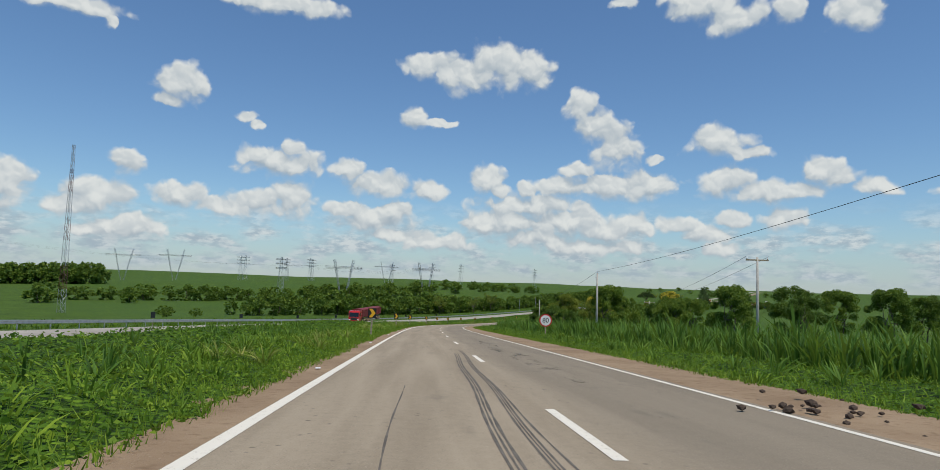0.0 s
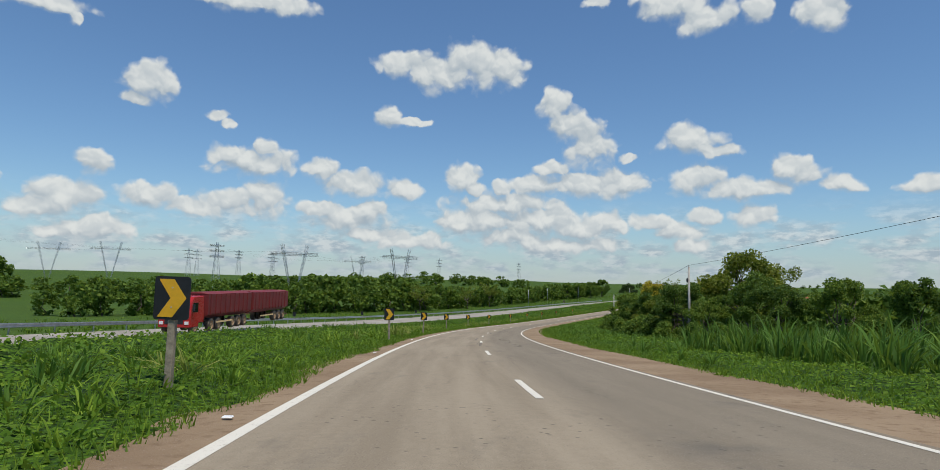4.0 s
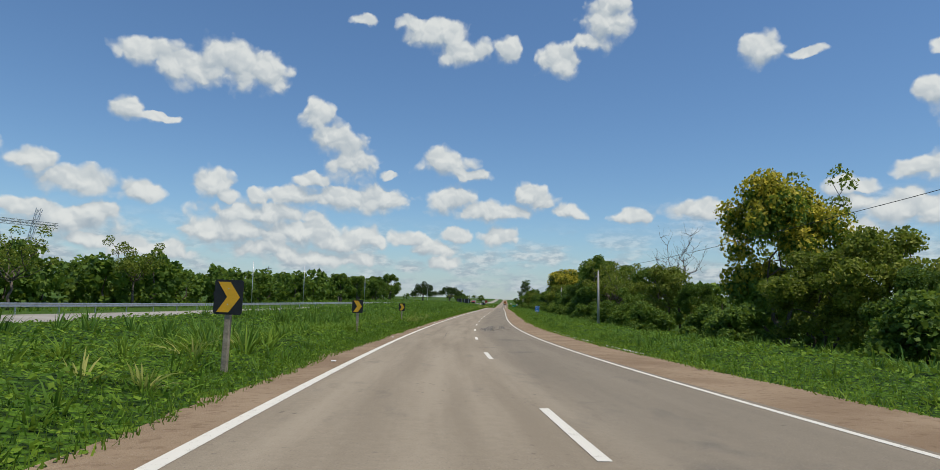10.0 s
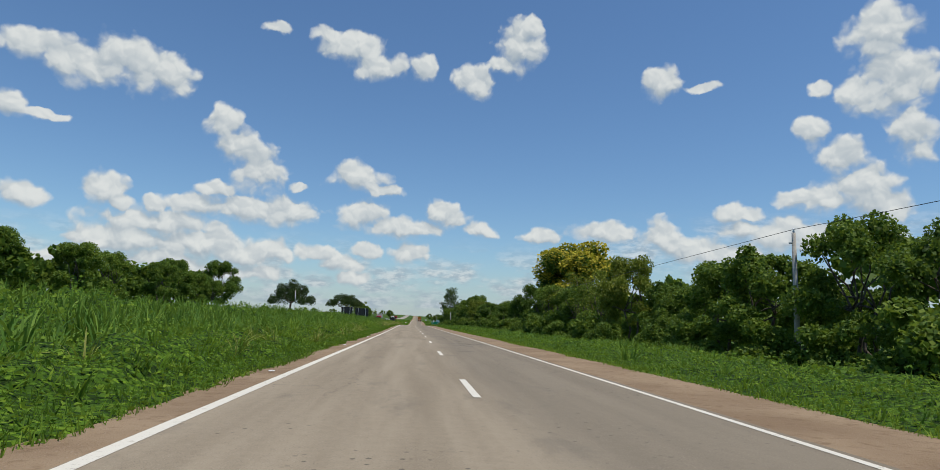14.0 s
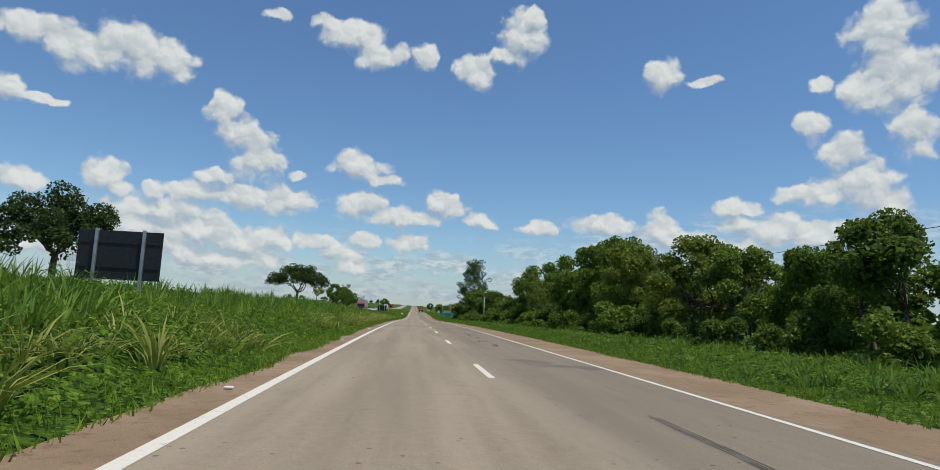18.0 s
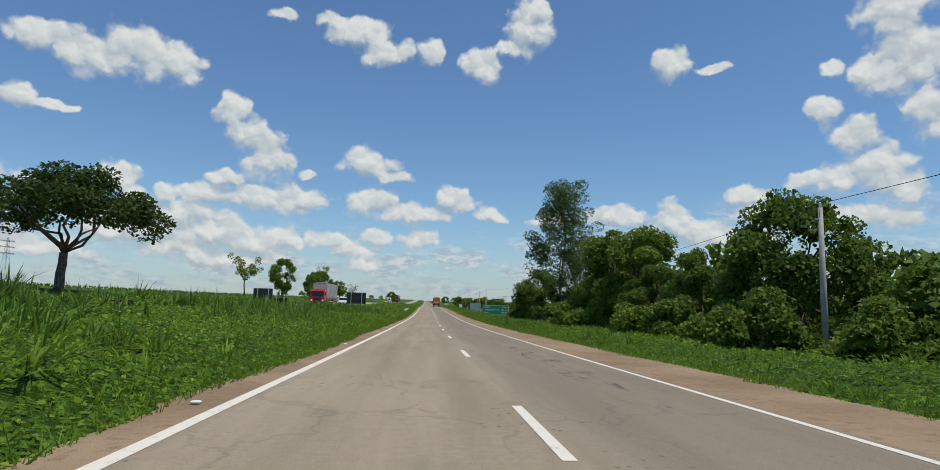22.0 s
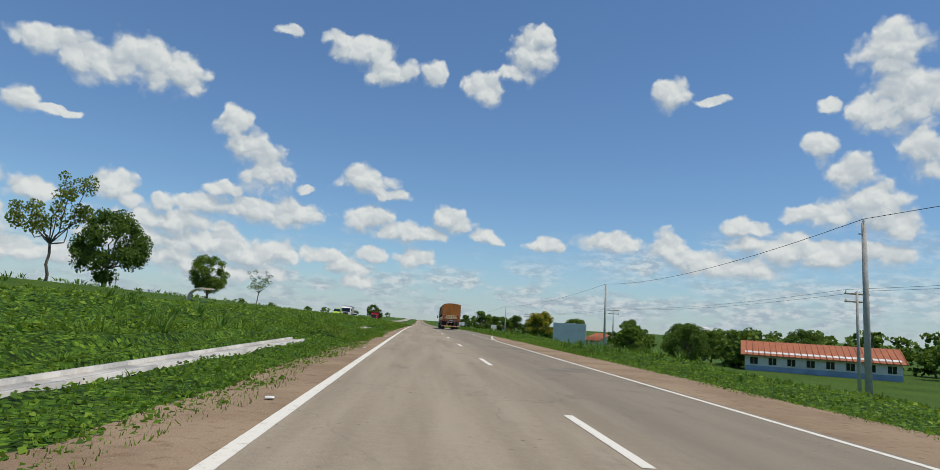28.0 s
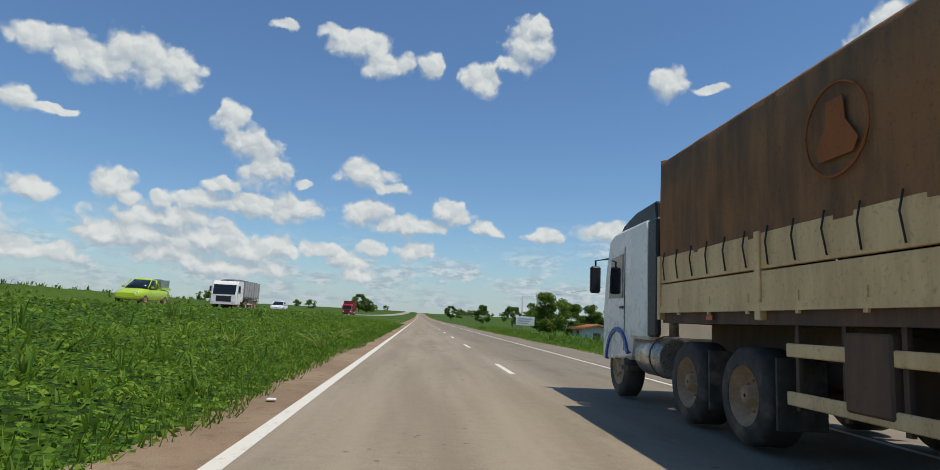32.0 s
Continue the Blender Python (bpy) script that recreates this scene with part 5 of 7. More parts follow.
# ---- roadside furniture ----
def words(body, size, mat, parent, m, name="lettering", spacing=1.0, label=""):
    """Lettering that faces -y, its middle at m."""
    cu = bpy.data.curves.new(name, "FONT")
    cu.body, cu.size, cu.align_x, cu.align_y, cu.extrude, cu.space_character = body, size, "CENTER", "CENTER", 0.002, spacing
    ob = new(name, cu)
    me = bpy.data.meshes.new_from_object(ob)
    bpy.data.objects.remove(ob)
    me.materials.append(mat)
    return part_mesh(name, me, parent, label, m @ pose(0, 0, 0, 90))


def plate(w, h, t=0.012, r=0.05, seg=4):
    """An upright sheet in x and z with rounded corners."""
    out = []
    for cx, cz, a0 in ((w / 2 - r, h / 2 - r, 0), (-w / 2 + r, h / 2 - r, 90), (-w / 2 + r, -h / 2 + r, 180), (w / 2 - r, -h / 2 + r, 270)):
        for k in range(seg + 1):
            a = radians(a0 + 90 * k / seg)
            out.append((cx + r * math.cos(a), cz + r * math.sin(a)))
    return prism(bmesh.new(), out, -t / 2, t / 2)


def chevron_sign(m):
    ob = thing("chevron_sign", m, "black chevron sign with yellow arrow on wooden post", "road sign", "chevron signs on the bend")
    post = part("post", boxes((-0.05, 0.05, 0.01, 0.11, -0.5, 1.72)), WOOD_POST, ob, "weathered wooden post", 0.008)
    sheet = part("panel", plate(0.52, 0.62), BLACK, ob, "", m=pose(0, 0, 1.45))
    a = prism(bmesh.new(), [(-0.20, 0.27), (0.02, 0.27), (0.21, 0.0), (0.02, -0.27), (-0.20, -0.27), (-0.02, 0.0)], -0.013, -0.008)
    part("arrow", a, YELLOW, sheet, "yellow arrow")
    for z in (1.32, 1.6):
        part("bolt", lathe(bmesh.new(), [(0, 0.012), (0.012, 0.010)], 8, "z", pose(0, -0.006, z, 90)), STEEL, ob)
    return ob


first = None
for s, d, lean in ((40, -4.9, 1.5), (77, -5.4, 0), (101, -5.4, 1), (125, -4.9, 0), (142, -4.9, 3), (160, -5.1, -1), (179, -5.3, 0), (197.3, -5.2, 1), (218, -5.1, -2), (235, -5.1, 0), (251.5, -5.2, 1), (270, -5.7, 0), (292, -6.2, 1)):
    m = spot(s, d, 0, -4) @ pose(0, 0, 0, 0, lean)
    first = chevron_sign(m) if first is None else copy_thing(first, m) and first

# round limit sign
ob = thing("speed_limit_sign", spot(49.4, 8.0, 0, -3), "round white limit sign with red rim on a post", "road sign")
part("post", boxes((-0.04, 0.04, 0.01, 0.08, -0.4, 1.5)), WOOD_POST, ob, "", 0.006)
disc = part("panel", lathe(bmesh.new(), [(-0.006, 0.5), (0.006, 0.5)], 40, "z", pose(0, 0, 0, 90)), SIGN_RED, ob, "red-rimmed disc", m=pose(0, 0, 1.42))
part("face", lathe(bmesh.new(), [(0.004, 0.41), (0.010, 0.41)], 40, "z", pose(0, 0, 0, 90)), SIGN_WHITE, disc, "white face")
words("80", 0.52, BLACK, disc, pose(0, -0.014, -0.01), "numerals")

# blue kilometre marker
ob = thing("kilometre_marker", spot(336.9, 7.9, 0, -6), "blue kilometre marker sign with white lettering on a post", "road sign")
part("post", boxes((-0.05, 0.05, 0.012, 0.10, -0.6, 1.75)), WOOD_POST, ob, "", 0.006)
sheet = part("panel", plate(0.72, 0.98, r=0.02), SIGN_WHITE, ob, "white-edged sheet", m=pose(0, 0, 1.38, 0, 5) @ Matrix.Scale(0.88, 4))
part("face", plate(0.66, 0.28, 0.01, 0.02), SIGN_BLUE, sheet, "blue upper field", m=pose(0, -0.006, 0.32))
part("face", plate(0.66, 0.59, 0.01, 0.02), SIGN_BLUE, sheet, "blue lower field", m=pose(0, -0.006, -0.155))
for body, size, z in (("BR-364", 0.19, 0.32), ("Km", 0.24, -0.01), ("290", 0.26, -0.30)):
    words(body, size, SIGN_WHITE, sheet, pose(0, -0.013, z))

# green distance board
ob = thing("distance_board", spot(694.6, 10.3, 0, -3), "green distance board with white lettering on wooden posts", "road sign")
gap = 4.4
for x in (-1.6, -0.08, 0.12, 1.6):
    part("post", boxes((x - 0.055, x + 0.055, 0.02, 0.13, -1.2, 2.0)), WOOD_POST, ob, "", 0.008)
sheet = part("panel", plate(gap, 1.46, 0.02, 0.04), SIGN_WHITE, ob, "white-edged sheet", m=pose(0, 0, 1.52))
part("face", plate(gap - 0.08, 1.38, 0.01, 0.03), SIGN_GREEN, sheet, "green field", m=pose(0, -0.012, 0))
for body, x, z in (("Cuiabá", -1.42, 0.44), ("128 km", 1.48, 0.44), ("Tangará da Serra", -0.62, 0.0), ("369 km", 1.48, 0.0), ("Sinop", -1.60, -0.44), ("608 km", 1.48, -0.44)):
    words(body, 0.34, SIGN_WHITE, sheet, pose(x, -0.02, z))


def board_back(s, d, w, h, z, turn=0.0):
    z -= float(rise(s, d))
    
    ob = thing("board_back", spot(s, d, 0, turn), "dark unlit back of a large board on two posts", "road sign", "boards facing the other way")
    part("panel", boxes((-w / 2, w / 2, 0.02, 0.05, z, z + h)), SIGN_BACK, ob, "", 0.004)
    for x in (-w * 0.28, w * 0.28):
        part("post", boxes((x - 0.05, x + 0.05, -0.09, 0.015, -0.8, z + h + 0.05)), WOOD_POST if w < 2 else STEEL, ob, "", 0.006)
    for q in (0.25, 0.75):
        part("rail", boxes((-w / 2 + 0.05, w / 2 - 0.05, -0.005, 0.018, z + h * q - 0.02, z + h * q + 0.02)), SIGN_BACK, ob)


board_back(497, -12.0, 2.9, 1.75, 1.75)
board_back(484.5, -14.0, 2.2, 1.6, 1.9)
board_back(685.8, -12.2, 2.9, 1.72, 1.0 + float(rise(685.8, -12.2)), 2)
board_back(686.0, -26.4, 2.9, 1.65, 0.85 + float(rise(686.0, -26.4)))
ob = thing("round_sign_back", spot(571, -13.5), "round dark sign back on a wooden post", "road sign")
part("panel", lathe(bmesh.new(), [(-0.006, 0.42), (0.006, 0.42)], 32, "z", pose(0, 0, 0, 90)), SIGN_BACK, ob, m=pose(0, 0.05, 1.3))
part("post", boxes((-0.05, 0.05, -0.06, 0.03, -0.6, 1.5)), WOOD_POST, ob, "", 0.006)
board_back(612.2, -12.5, 1.1, 0.5, 0.85)
board_back(640.0, -13.0, 1.1, 0.8, 1.2)
board_back(368, -31.0, 0.9, 0.9, 1.5)


def side_marker(s):
    """Back of a small chevron on the far side."""
    ob = thing("marker_back", spot(s, opp_d(s) - 6.8), "small dark back of a road marker on a post", "road sign", "markers beyond the guardrail")
    part("panel", boxes((-0.25, 0.25, 0.0, 0.02, 0.95, 1.6)), SIGN_BACK, ob)
    part("post", boxes((-0.04, 0.04, 0.02, 0.10, -0.4, 1.2)), WOOD_POST, ob)


for s in (46, 72, 100, 128, 152, 180, 205, 232):
    side_marker(s)

# ---- guardrail beyond the second carriageway ----
ob = thing("guardrail", Matrix(), "long galvanised steel guardrail on low posts", "guardrail")
wave = [(0.0, 0.42), (0.045, 0.47), (0.0, 0.53), (0.0, 0.60), (0.045, 0.66), (0.0, 0.72)]
s_rail = np.arange(-100, 432, 4.0)
post_me = None
for a in s_rail[:-1]:
    ring = [places(np.array([q]), np.array([float(opp_d(q)) - 5.6 + x]), 0.05 + z)[0] for q in (a, a + 4.0) for x, z in wave]
    n = len(wave)
    part_mesh("beam", np_mesh("beam", ring, [(j, j + 1, n + j + 1, n + j) for j in range(n - 1)], STEEL), ob)
    if post_me is None:
        bm = boxes((-0.05, 0.0, -0.06, 0.06, -0.4, 0.78))
        post_me = bpy.data.meshes.new("post")
        bm.to_mesh(post_me)
        bm.free()
        post_me.materials.append(STEEL)
    part_mesh("post", post_me, ob, m=spot(a, float(opp_d(a)) - 5.66))

# ---- power poles along the right side ----


def power_pole(s, d, h, arms=0, meter=False, lean=0.0):
    ob = thing("power_pole", spot(s, d) @ pose(0, 0, 0, 0, lean), "tall slim concrete power pole by the roadside" if not arms else "concrete power pole with crossarms and insulators", "power pole", "power poles")
    part("pole", tube(bmesh.new(), [(0, 0, -0.6), (0, 0, h * 0.5), (0, 0, h)], [0.14, 0.115, 0.085], 8), POLE_GREY, ob)
    if not arms:
        part("insulator", lathe(bmesh.new(), [(0, 0.03), (0.05, 0.06), (0.1, 0.03), (0.14, 0.05), (0.2, 0.02)], 10, "z", pose(0, 0, h)), SIGN_WHITE, ob)
        part("bracket", boxes((-0.22, 0.05, -0.03, 0.03, h - 0.5, h - 0.44)), STEEL, ob)
    for k in range(arms):
        z = h - 0.25 - 0.6 * k
        arm = part("crossarm", boxes((-1.0, 1.0, -0.05, 0.05, z - 0.06, z + 0.06)), WOOD_POST, ob, "", 0.01)
        for x in (-0.9, 0.0, 0.9):
            part("insulator", lathe(bmesh.new(), [(0, 0.03), (0.06, 0.06), (0.12, 0.03), (0.2, 0.02)], 8, "z", pose(x, 0, z + 0.06)), SIGN_WHITE, arm)
    if meter:
        part("cable_coil", lathe(bmesh.new(), [(-0.05, 0.18), (0, 0.22), (0.05, 0.18)], 14, "x", pose(-0.14, 0, h - 1.2)), CABLE, ob, "black coil of cable")
    return place(s, d, h + 0.15)


line = []
for s, d, h, arms, meter in ((-8, 13.0, 7.0, 0, False), (65.2, 16.3, 7.0, 0, False), (149.9, 18.2, 7.0, 0, True), (229.2, 14.6, 6.6, 0, False), (304.3, 12.1, 5.6, 0, False), (381.5, 15.6, 6.0, 0, False), (611.3, 14.0, 5.9, 0, False),
                             (693, 18.0, 7.6, 0, True), (767.4, 15.5, 7.2, 0, False), (807.7, 17.0, 7.2, 0, False), (884, 17.0, 7.0, 0, False), (960, 17.0, 7.0, 0, False)):
    line.append(power_pole(s, d, h, arms, meter))
t_line = []
for s, d, h in ((51.5, 26.5, 7.9), (121, 38, 6.6), (668, 33.0, 7.6), (716, 31.0, 8.2), (789.7, 31.4, 7.8), (850, 31.0, 7.6), (925, 29.0, 7.6)):
    t_line.append(power_pole(s, d, h, 2 if s > 700 else 1))


def wire(a, b, sag, name="power_line"):
    n = 14
    pts = [a.lerp(b, k / n) - Vector((0, 0, sag * 4 * (k / n) * (1 - k / n))) for k in range(n + 1)]
    ob = tagged(new(name, None), "thin dark overhead wire strung between poles", "wire", "overhead wires")
    part("strand", tube(bmesh.new(), pts, 0.013, 4), CABLE, ob)


for a, b in zip(line, line[1:]):
    wire(a, b, 0.7)
for a, b in ((t_line[0], t_line[1]), (t_line[2], t_line[3]), (t_line[3], t_line[4]), (t_line[4], t_line[5]), (t_line[5], t_line[6])):
    for x in (-0.9, 0.9):
        off = Vector((x * 0.88, -x * 0.46, -0.1))
        wire(a + off, b + off, 0.6)

# an arched shelter beyond the second carriageway
ob = thing("arched_shelter", spot(823.0, -29.0, 0, 8), "small white arched shelter with an orange striped edge", "shelter")
arc = [(-1.4 + 1.5 * (1 - math.cos(q)), 0.35 + 1.5 * math.sin(q)) for q in [math.pi / 2 * k / 8 for k in range(9)]]
rim = [(-1.4, -0.5)] + arc + [(1.4, 1.85)]
part("shell", prism(bmesh.new(), rim + [(x + 0.12 if z < 1.0 else x, z - 0.14 if z >= 1.0 else z) for x, z in reversed(rim)], -0.9, 0.9), CONCRETE, ob, "curved white concrete shell")
part("bench", boxes((-1.1, 0.6, 0.2, 0.7, -0.5, 0.3)), CONCRETE, ob)
edge_bar = part("edge", boxes((0.1, 1.4, -0.95, -0.905, 1.62, 1.86)), SIGN_WHITE, ob, "orange and white striped edge")
for k in range(5):
    part("stripe", prism(bmesh.new(), [(0.14 + 0.26 * k, 1.63), (0.26 + 0.26 * k, 1.63), (0.34 + 0.26 * k, 1.85), (0.22 + 0.26 * k, 1.85)], -0.962, -0.95), YELLOW, edge_bar)
# pale stones at the foot of the wood
ob = thing("stone_pile", spot(523.6, 11.6), "pile of pale whitish stones at the wood's edge", "stones")
stone_rng = np.random.default_rng(8)
for k in range(16):
    bm = bmesh.new()
    bmesh.ops.create_icosphere(bm, subdivisions=2, radius=0.16 + 0.14 * stone_rng.random())
    for v in bm.verts:
        v.co *= 0.85 + 0.3 * noise.noise(v.co * 5 + Vector((k, 0, 0)))
        v.co.z *= 0.75
    part("stone", bm, SIGN_WHITE, ob, m=pose(0.45 * stone_rng.normal(), 0.9 * stone_rng.normal(), 0.12 + 0.3 * stone_rng.random()))

# thin lamp poles on the far side
for s, d, h in ((352, -33.5, 7.5), (400, -33.0, 7.5), (330, -34, 7.0), (520, -31, 6.5)):
    ob = thing("lamp_pole", spot(s, d), "thin grey steel pole beyond the guardrail", "pole", "thin far poles")
    part("pole", tube(bmesh.new(), [(0, 0, -0.5), (0, 0, h)], [0.07, 0.045], 8), STEEL, ob)

# ---- pylons of the high-voltage lines ----
def lattice(bm, a, b, w0, w1, n, r=0.10):
    """A square lattice leg from a to b."""
    a, b = Vector(a), Vector(b)
    t = (b - a).normalized()
    u = t.orthogonal().normalized() if abs(t.z) < 0.99 else Vector((1, 0, 0))
    v = t.cross(u)
    rows = []
    for k in range(n + 1):
        c, w = a.lerp(b, k / n), w0 + (w1 - w0) * k / n
        rows.append([c + (i * u + j * v) * w / 2 for i, j in ((1, 1), (-1, 1), (-1, -1), (1, -1))])
    for k in range(n):
        for j in range(4):
            tube(bm, [rows[k][j], rows[k + 1][j]], r, 3, False)
            tube(bm, [rows[k][j], rows[k + 1][(j + 1) % 4]], r * 0.6, 3, False)


def pylon(x, y, z, top, portal, turn):
    h = top - z
    ob = thing("pylon", pose(x, y, z, 0, 0, turn), "grey steel lattice pylon carrying high-voltage lines" if not portal else "wide V-shaped steel lattice pylon with a crossbeam", "pylon", "power line pylons")
    if portal:
        for sx in (-1, 1):
            bm = bmesh.new()
            lattice(bm, (sx * 1.5, 0, 0), (sx * h * 0.26, 0, h), 0.5, 1.4, 9)
            part("leg", bm, STEEL, ob)
        bm = bmesh.new()
        lattice(bm, (-h * 0.50, 0, h * 0.80), (h * 0.50, 0, h * 0.80), 1.2, 1.2, 12)
        part("crossbeam", bm, STEEL, ob)
    else:
        bm = bmesh.new()
        lattice(bm, (0, 0, 0), (0, 0, h), h * 0.16, 0.8, 9, 0.12)
        part("tower", bm, STEEL, ob)
        for q in (0.70, 0.82, 0.93):
            bm = bmesh.new()
            lattice(bm, (-h * 0.15, 0, h * q), (h * 0.15, 0, h * q), 0.7, 0.7, 6)
            part("crossarm", bm, STEEL, ob)


def land(x, y):
    return float(ground_z(np.array([x]), np.array([y]))[0]) - 0.6


PYLONS = []
for s, d, top, portal in ((432, -154, 15.9, True), (367, -182, 15.0, True), (370, -243, 17.0, False), (519, -655, 33, True), (553, -603, 34, True), (620, -560, 30, False), (700, -640, 34, False),
                          (760, -560, 32, False), (560, -420, 24, False), (820, -620, 36, False), (900, -520, 34, True), (640, -330, 22, False), (980, -420, 34, False), (1050, -520, 38, False), (1100, -330, 32, False), (240, -330, 24, True)):
    v = place(s, d)
    PYLONS.append((v.x, v.y, top))
    pylon(v.x, v.y, land(v.x, v.y), top, portal, 25 + s % 30)
v = place(161.5, -116.7)
base = land(v.x, v.y)
RIB_RED = plain("faded_red_steel", (0.16, 0.07, 0.06), 0.6, vary=0.2)
ob = thing("radio_mast", pose(v.x, v.y, base), "tall slender lattice radio mast with red and white bands", "mast")
for k in range(7):
    bm = bmesh.new()
    z0, z1 = (37.8 - base) * k / 7, (37.8 - base) * (k + 1) / 7
    lattice(bm, (0, 0, z0), (0, 0, z1), 1.5 - 0.14 * k, 1.36 - 0.14 * k, 4, 0.06)
    part("section", bm, RIB_RED if k % 2 else STEEL, ob)
for a, b in ((0, 1), (2, 0), (2, 8), (4, 3), (15, 1)):
    for off in (-6, 0, 6):
        wire(Vector((PYLONS[a][0] + off, PYLONS[a][1], PYLONS[a][2] - 4)), Vector((PYLONS[b][0] + off, PYLONS[b][1], PYLONS[b][2] - 4)), 5.0, "high_voltage_line")

# ---- kerb pieces, gutter and exit lane ----
ob = thing("concrete_gutter", Matrix(), "pale concrete drainage gutter crossing the grassy median", "gutter")
for a in [738.5 + 2.75 * k for k in range(11)] + [794.5 + 2.75 * k for k in range(3)]:
    for nm, d0, d1, up0, up1 in (("channel_bed", -6.86, -6.46, 0.06, 0.06), ("channel_edge", -6.46, -6.38, 0.12, 0.12), ("channel_edge", -6.94, -6.86, 0.12, 0.12)):
        q = np.array([a, a + 2.72])
        top = np.concatenate([places(q, np.full(2, d0), up0), places(q, np.full(2, d1), up1)])
        low = top - np.array([0, 0, 0.35])
        part_mesh(nm, np_mesh(nm, np.concatenate([top, low]), [(0, 2, 3, 1), (0, 1, 5, 4), (2, 6, 7, 3), (0, 4, 6, 2), (1, 3, 7, 5)], CONCRETE), ob)
ob = thing("kerb_edging", Matrix(), "broken concrete kerb edging along the soil shoulder", "kerb")
for k in range(22):
    a = 262 + 1.15 * k
    if k in (5, 6, 12, 17):
        continue
    q, dd = np.array([a, a + 1.05]), WR + 2.35
    top = np.concatenate([places(q, np.full(2, dd), 0.06), places(q, np.full(2, dd + 0.15), 0.08)])
    part_mesh("kerb_stone", np_mesh("kerb_stone", np.concatenate([top, top - np.array([0, 0, 0.35])]), [(0, 2, 3, 1), (0, 1, 5, 4), (2, 6, 7, 3), (0, 4, 6, 2), (1, 3, 7, 5)], CONCRETE), ob)

s_exit = np.arange(782, 1000, 2.0)
wide = 3.2 * smooth(784, 820, s_exit)
tagged(new("exit_lane", strip_mesh("exit_lane", s_exit, [np.full(len(s_exit), WR + 0.1), WR + 0.2 + wide * 0.5, WR + 0.25 + wide], ASPHALT, 0.026)), "grey asphalt exit lane beside the carriageway", "road", kind="structure")
keep = s_exit > 785
tagged(new("exit_edge_line", strip_mesh("exit_edge_line", s_exit[keep], [WR + wide[keep], WR + 0.1 + wide[keep]], PAINT, 0.032)), "white painted edge line of the exit lane", "road marking", kind="structure")
for k in range(17):
    a = 788 + 3.0 * k
    tagged(new("exit_dash", strip_mesh("exit_dash", np.array([a, a + 0.75, a + 1.5]), [WR - 0.055, WR + 0.055], PAINT, 0.033)), "short white dash beside the exit lane", "road marking", "exit lane dashes", "structure")

# skid marks and tar seams
MARK = plain("tyre_rubber_mark", (0.145, 0.128, 0.108), 0.9, vary=0.35, scale=3.0)


def skid(s0, s1, d0, d1, w):
    q = np.linspace(s0, s1, 24)
    mid = np.linspace(d0, d1, 24) + 0.03 * np.sin(q * 0.7)
    half = w / 2 * (0.35 + 0.65 * np.abs(np.sin(q * 1.9 + s0))) * np.sin(np.linspace(0.25, 2.9, 24)) ** 0.4
    tagged(new("skid_mark", strip_mesh("skid_mark", q, [mid - half, mid + half], MARK, 0.0235)), "dark rubber skid mark on the asphalt", "skid mark", "skid marks", "structure")


for s0, s1, d0, d1, w in ((3.5, 22, -0.95, -0.55, 0.16), (3.5, 24, -0.62, -0.25, 0.12), (2.5, 11, -2.0, -2.0, 0.04), (4, 14, -0.45, -0.4, 0.05), (40, 56, -3.3, -3.35, 0.10), (56, 66, -2.9, -2.7, 0.06),
                          (121, 127, -0.1, 0.0, 0.14), (121.5, 128, -0.25, -0.1, 0.05), (129, 134, -0.35, -0.2, 0.10), (141, 145, -1.9, -1.9, 0.08),
                          (141, 149, -0.9, -0.7, 0.06), (146, 152, 0.3, 0.4, 0.12), (158, 170, 0.8, 1.0, 0.12), (190, 197, 0.9, 1.1, 0.08), (197, 203, 1.5, 1.6, 0.08), (270, 276, -1.6, -1.6, 0.05),
                          (281, 292, 0.8, 1.2, 0.5), (286, 293, 1.9, 2.1, 0.4), (282, 288, 0.5, 0.6, 0.3), (396, 404, 1.2, 1.3, 0.1), (475, 482, 1.3, 1.5, 0.15), (498, 504, 1.0, 1.2, 0.08),
                          (632, 640, 0.4, 0.8, 0.08), (676, 679, 0.6, 0.7, 0.05), (700, 712, 1.0, 1.2, 0.1)):
    if w > 0.09:
        for q, f in ((-0.42, 0.30), (0.0, 0.22), (0.40, 0.34)):
            skid(s0 + 1.3 * q, s1 - 2.0 * f, d0 + q * w, d1 + q * w * 0.8, w * f)
    else:
        skid(s0, s1, d0, d1, w * 0.7)

# dark oily stains with ragged edges on the outer lane
STAIN = bpy.data.materials.new("oily_stain")
STAIN.use_nodes = True
k = Nodes(STAIN.node_tree)
uv = k.add("ShaderNodeUVMap").outputs[0]
ragged = k.math("ADD", k.math("MULTIPLY", k.noise(k.vec("MULTIPLY", uv, (1.0, 0.3, 0)), 2.0, 5.0, 0.7), 0.75), k.math("MULTIPLY", k.noise(uv, 30.0, 3.0, 0.7), 0.25))
oily = k.add("ShaderNodeBsdfPrincipled", values={"Base Color": (0.105, 0.094, 0.078, 1), "Roughness": 0.85})
thin = k.add("ShaderNodeMixShader", values={0: k.span(ragged, 0.50, 0.64, 0.0, 0.6)})
k.put(thin.inputs[1], k.add("ShaderNodeBsdfTransparent").outputs[0])
k.put(thin.inputs[2], oily.outputs[0])
k.put(k.add("ShaderNodeOutputMaterial").inputs[0], thin.outputs[0])
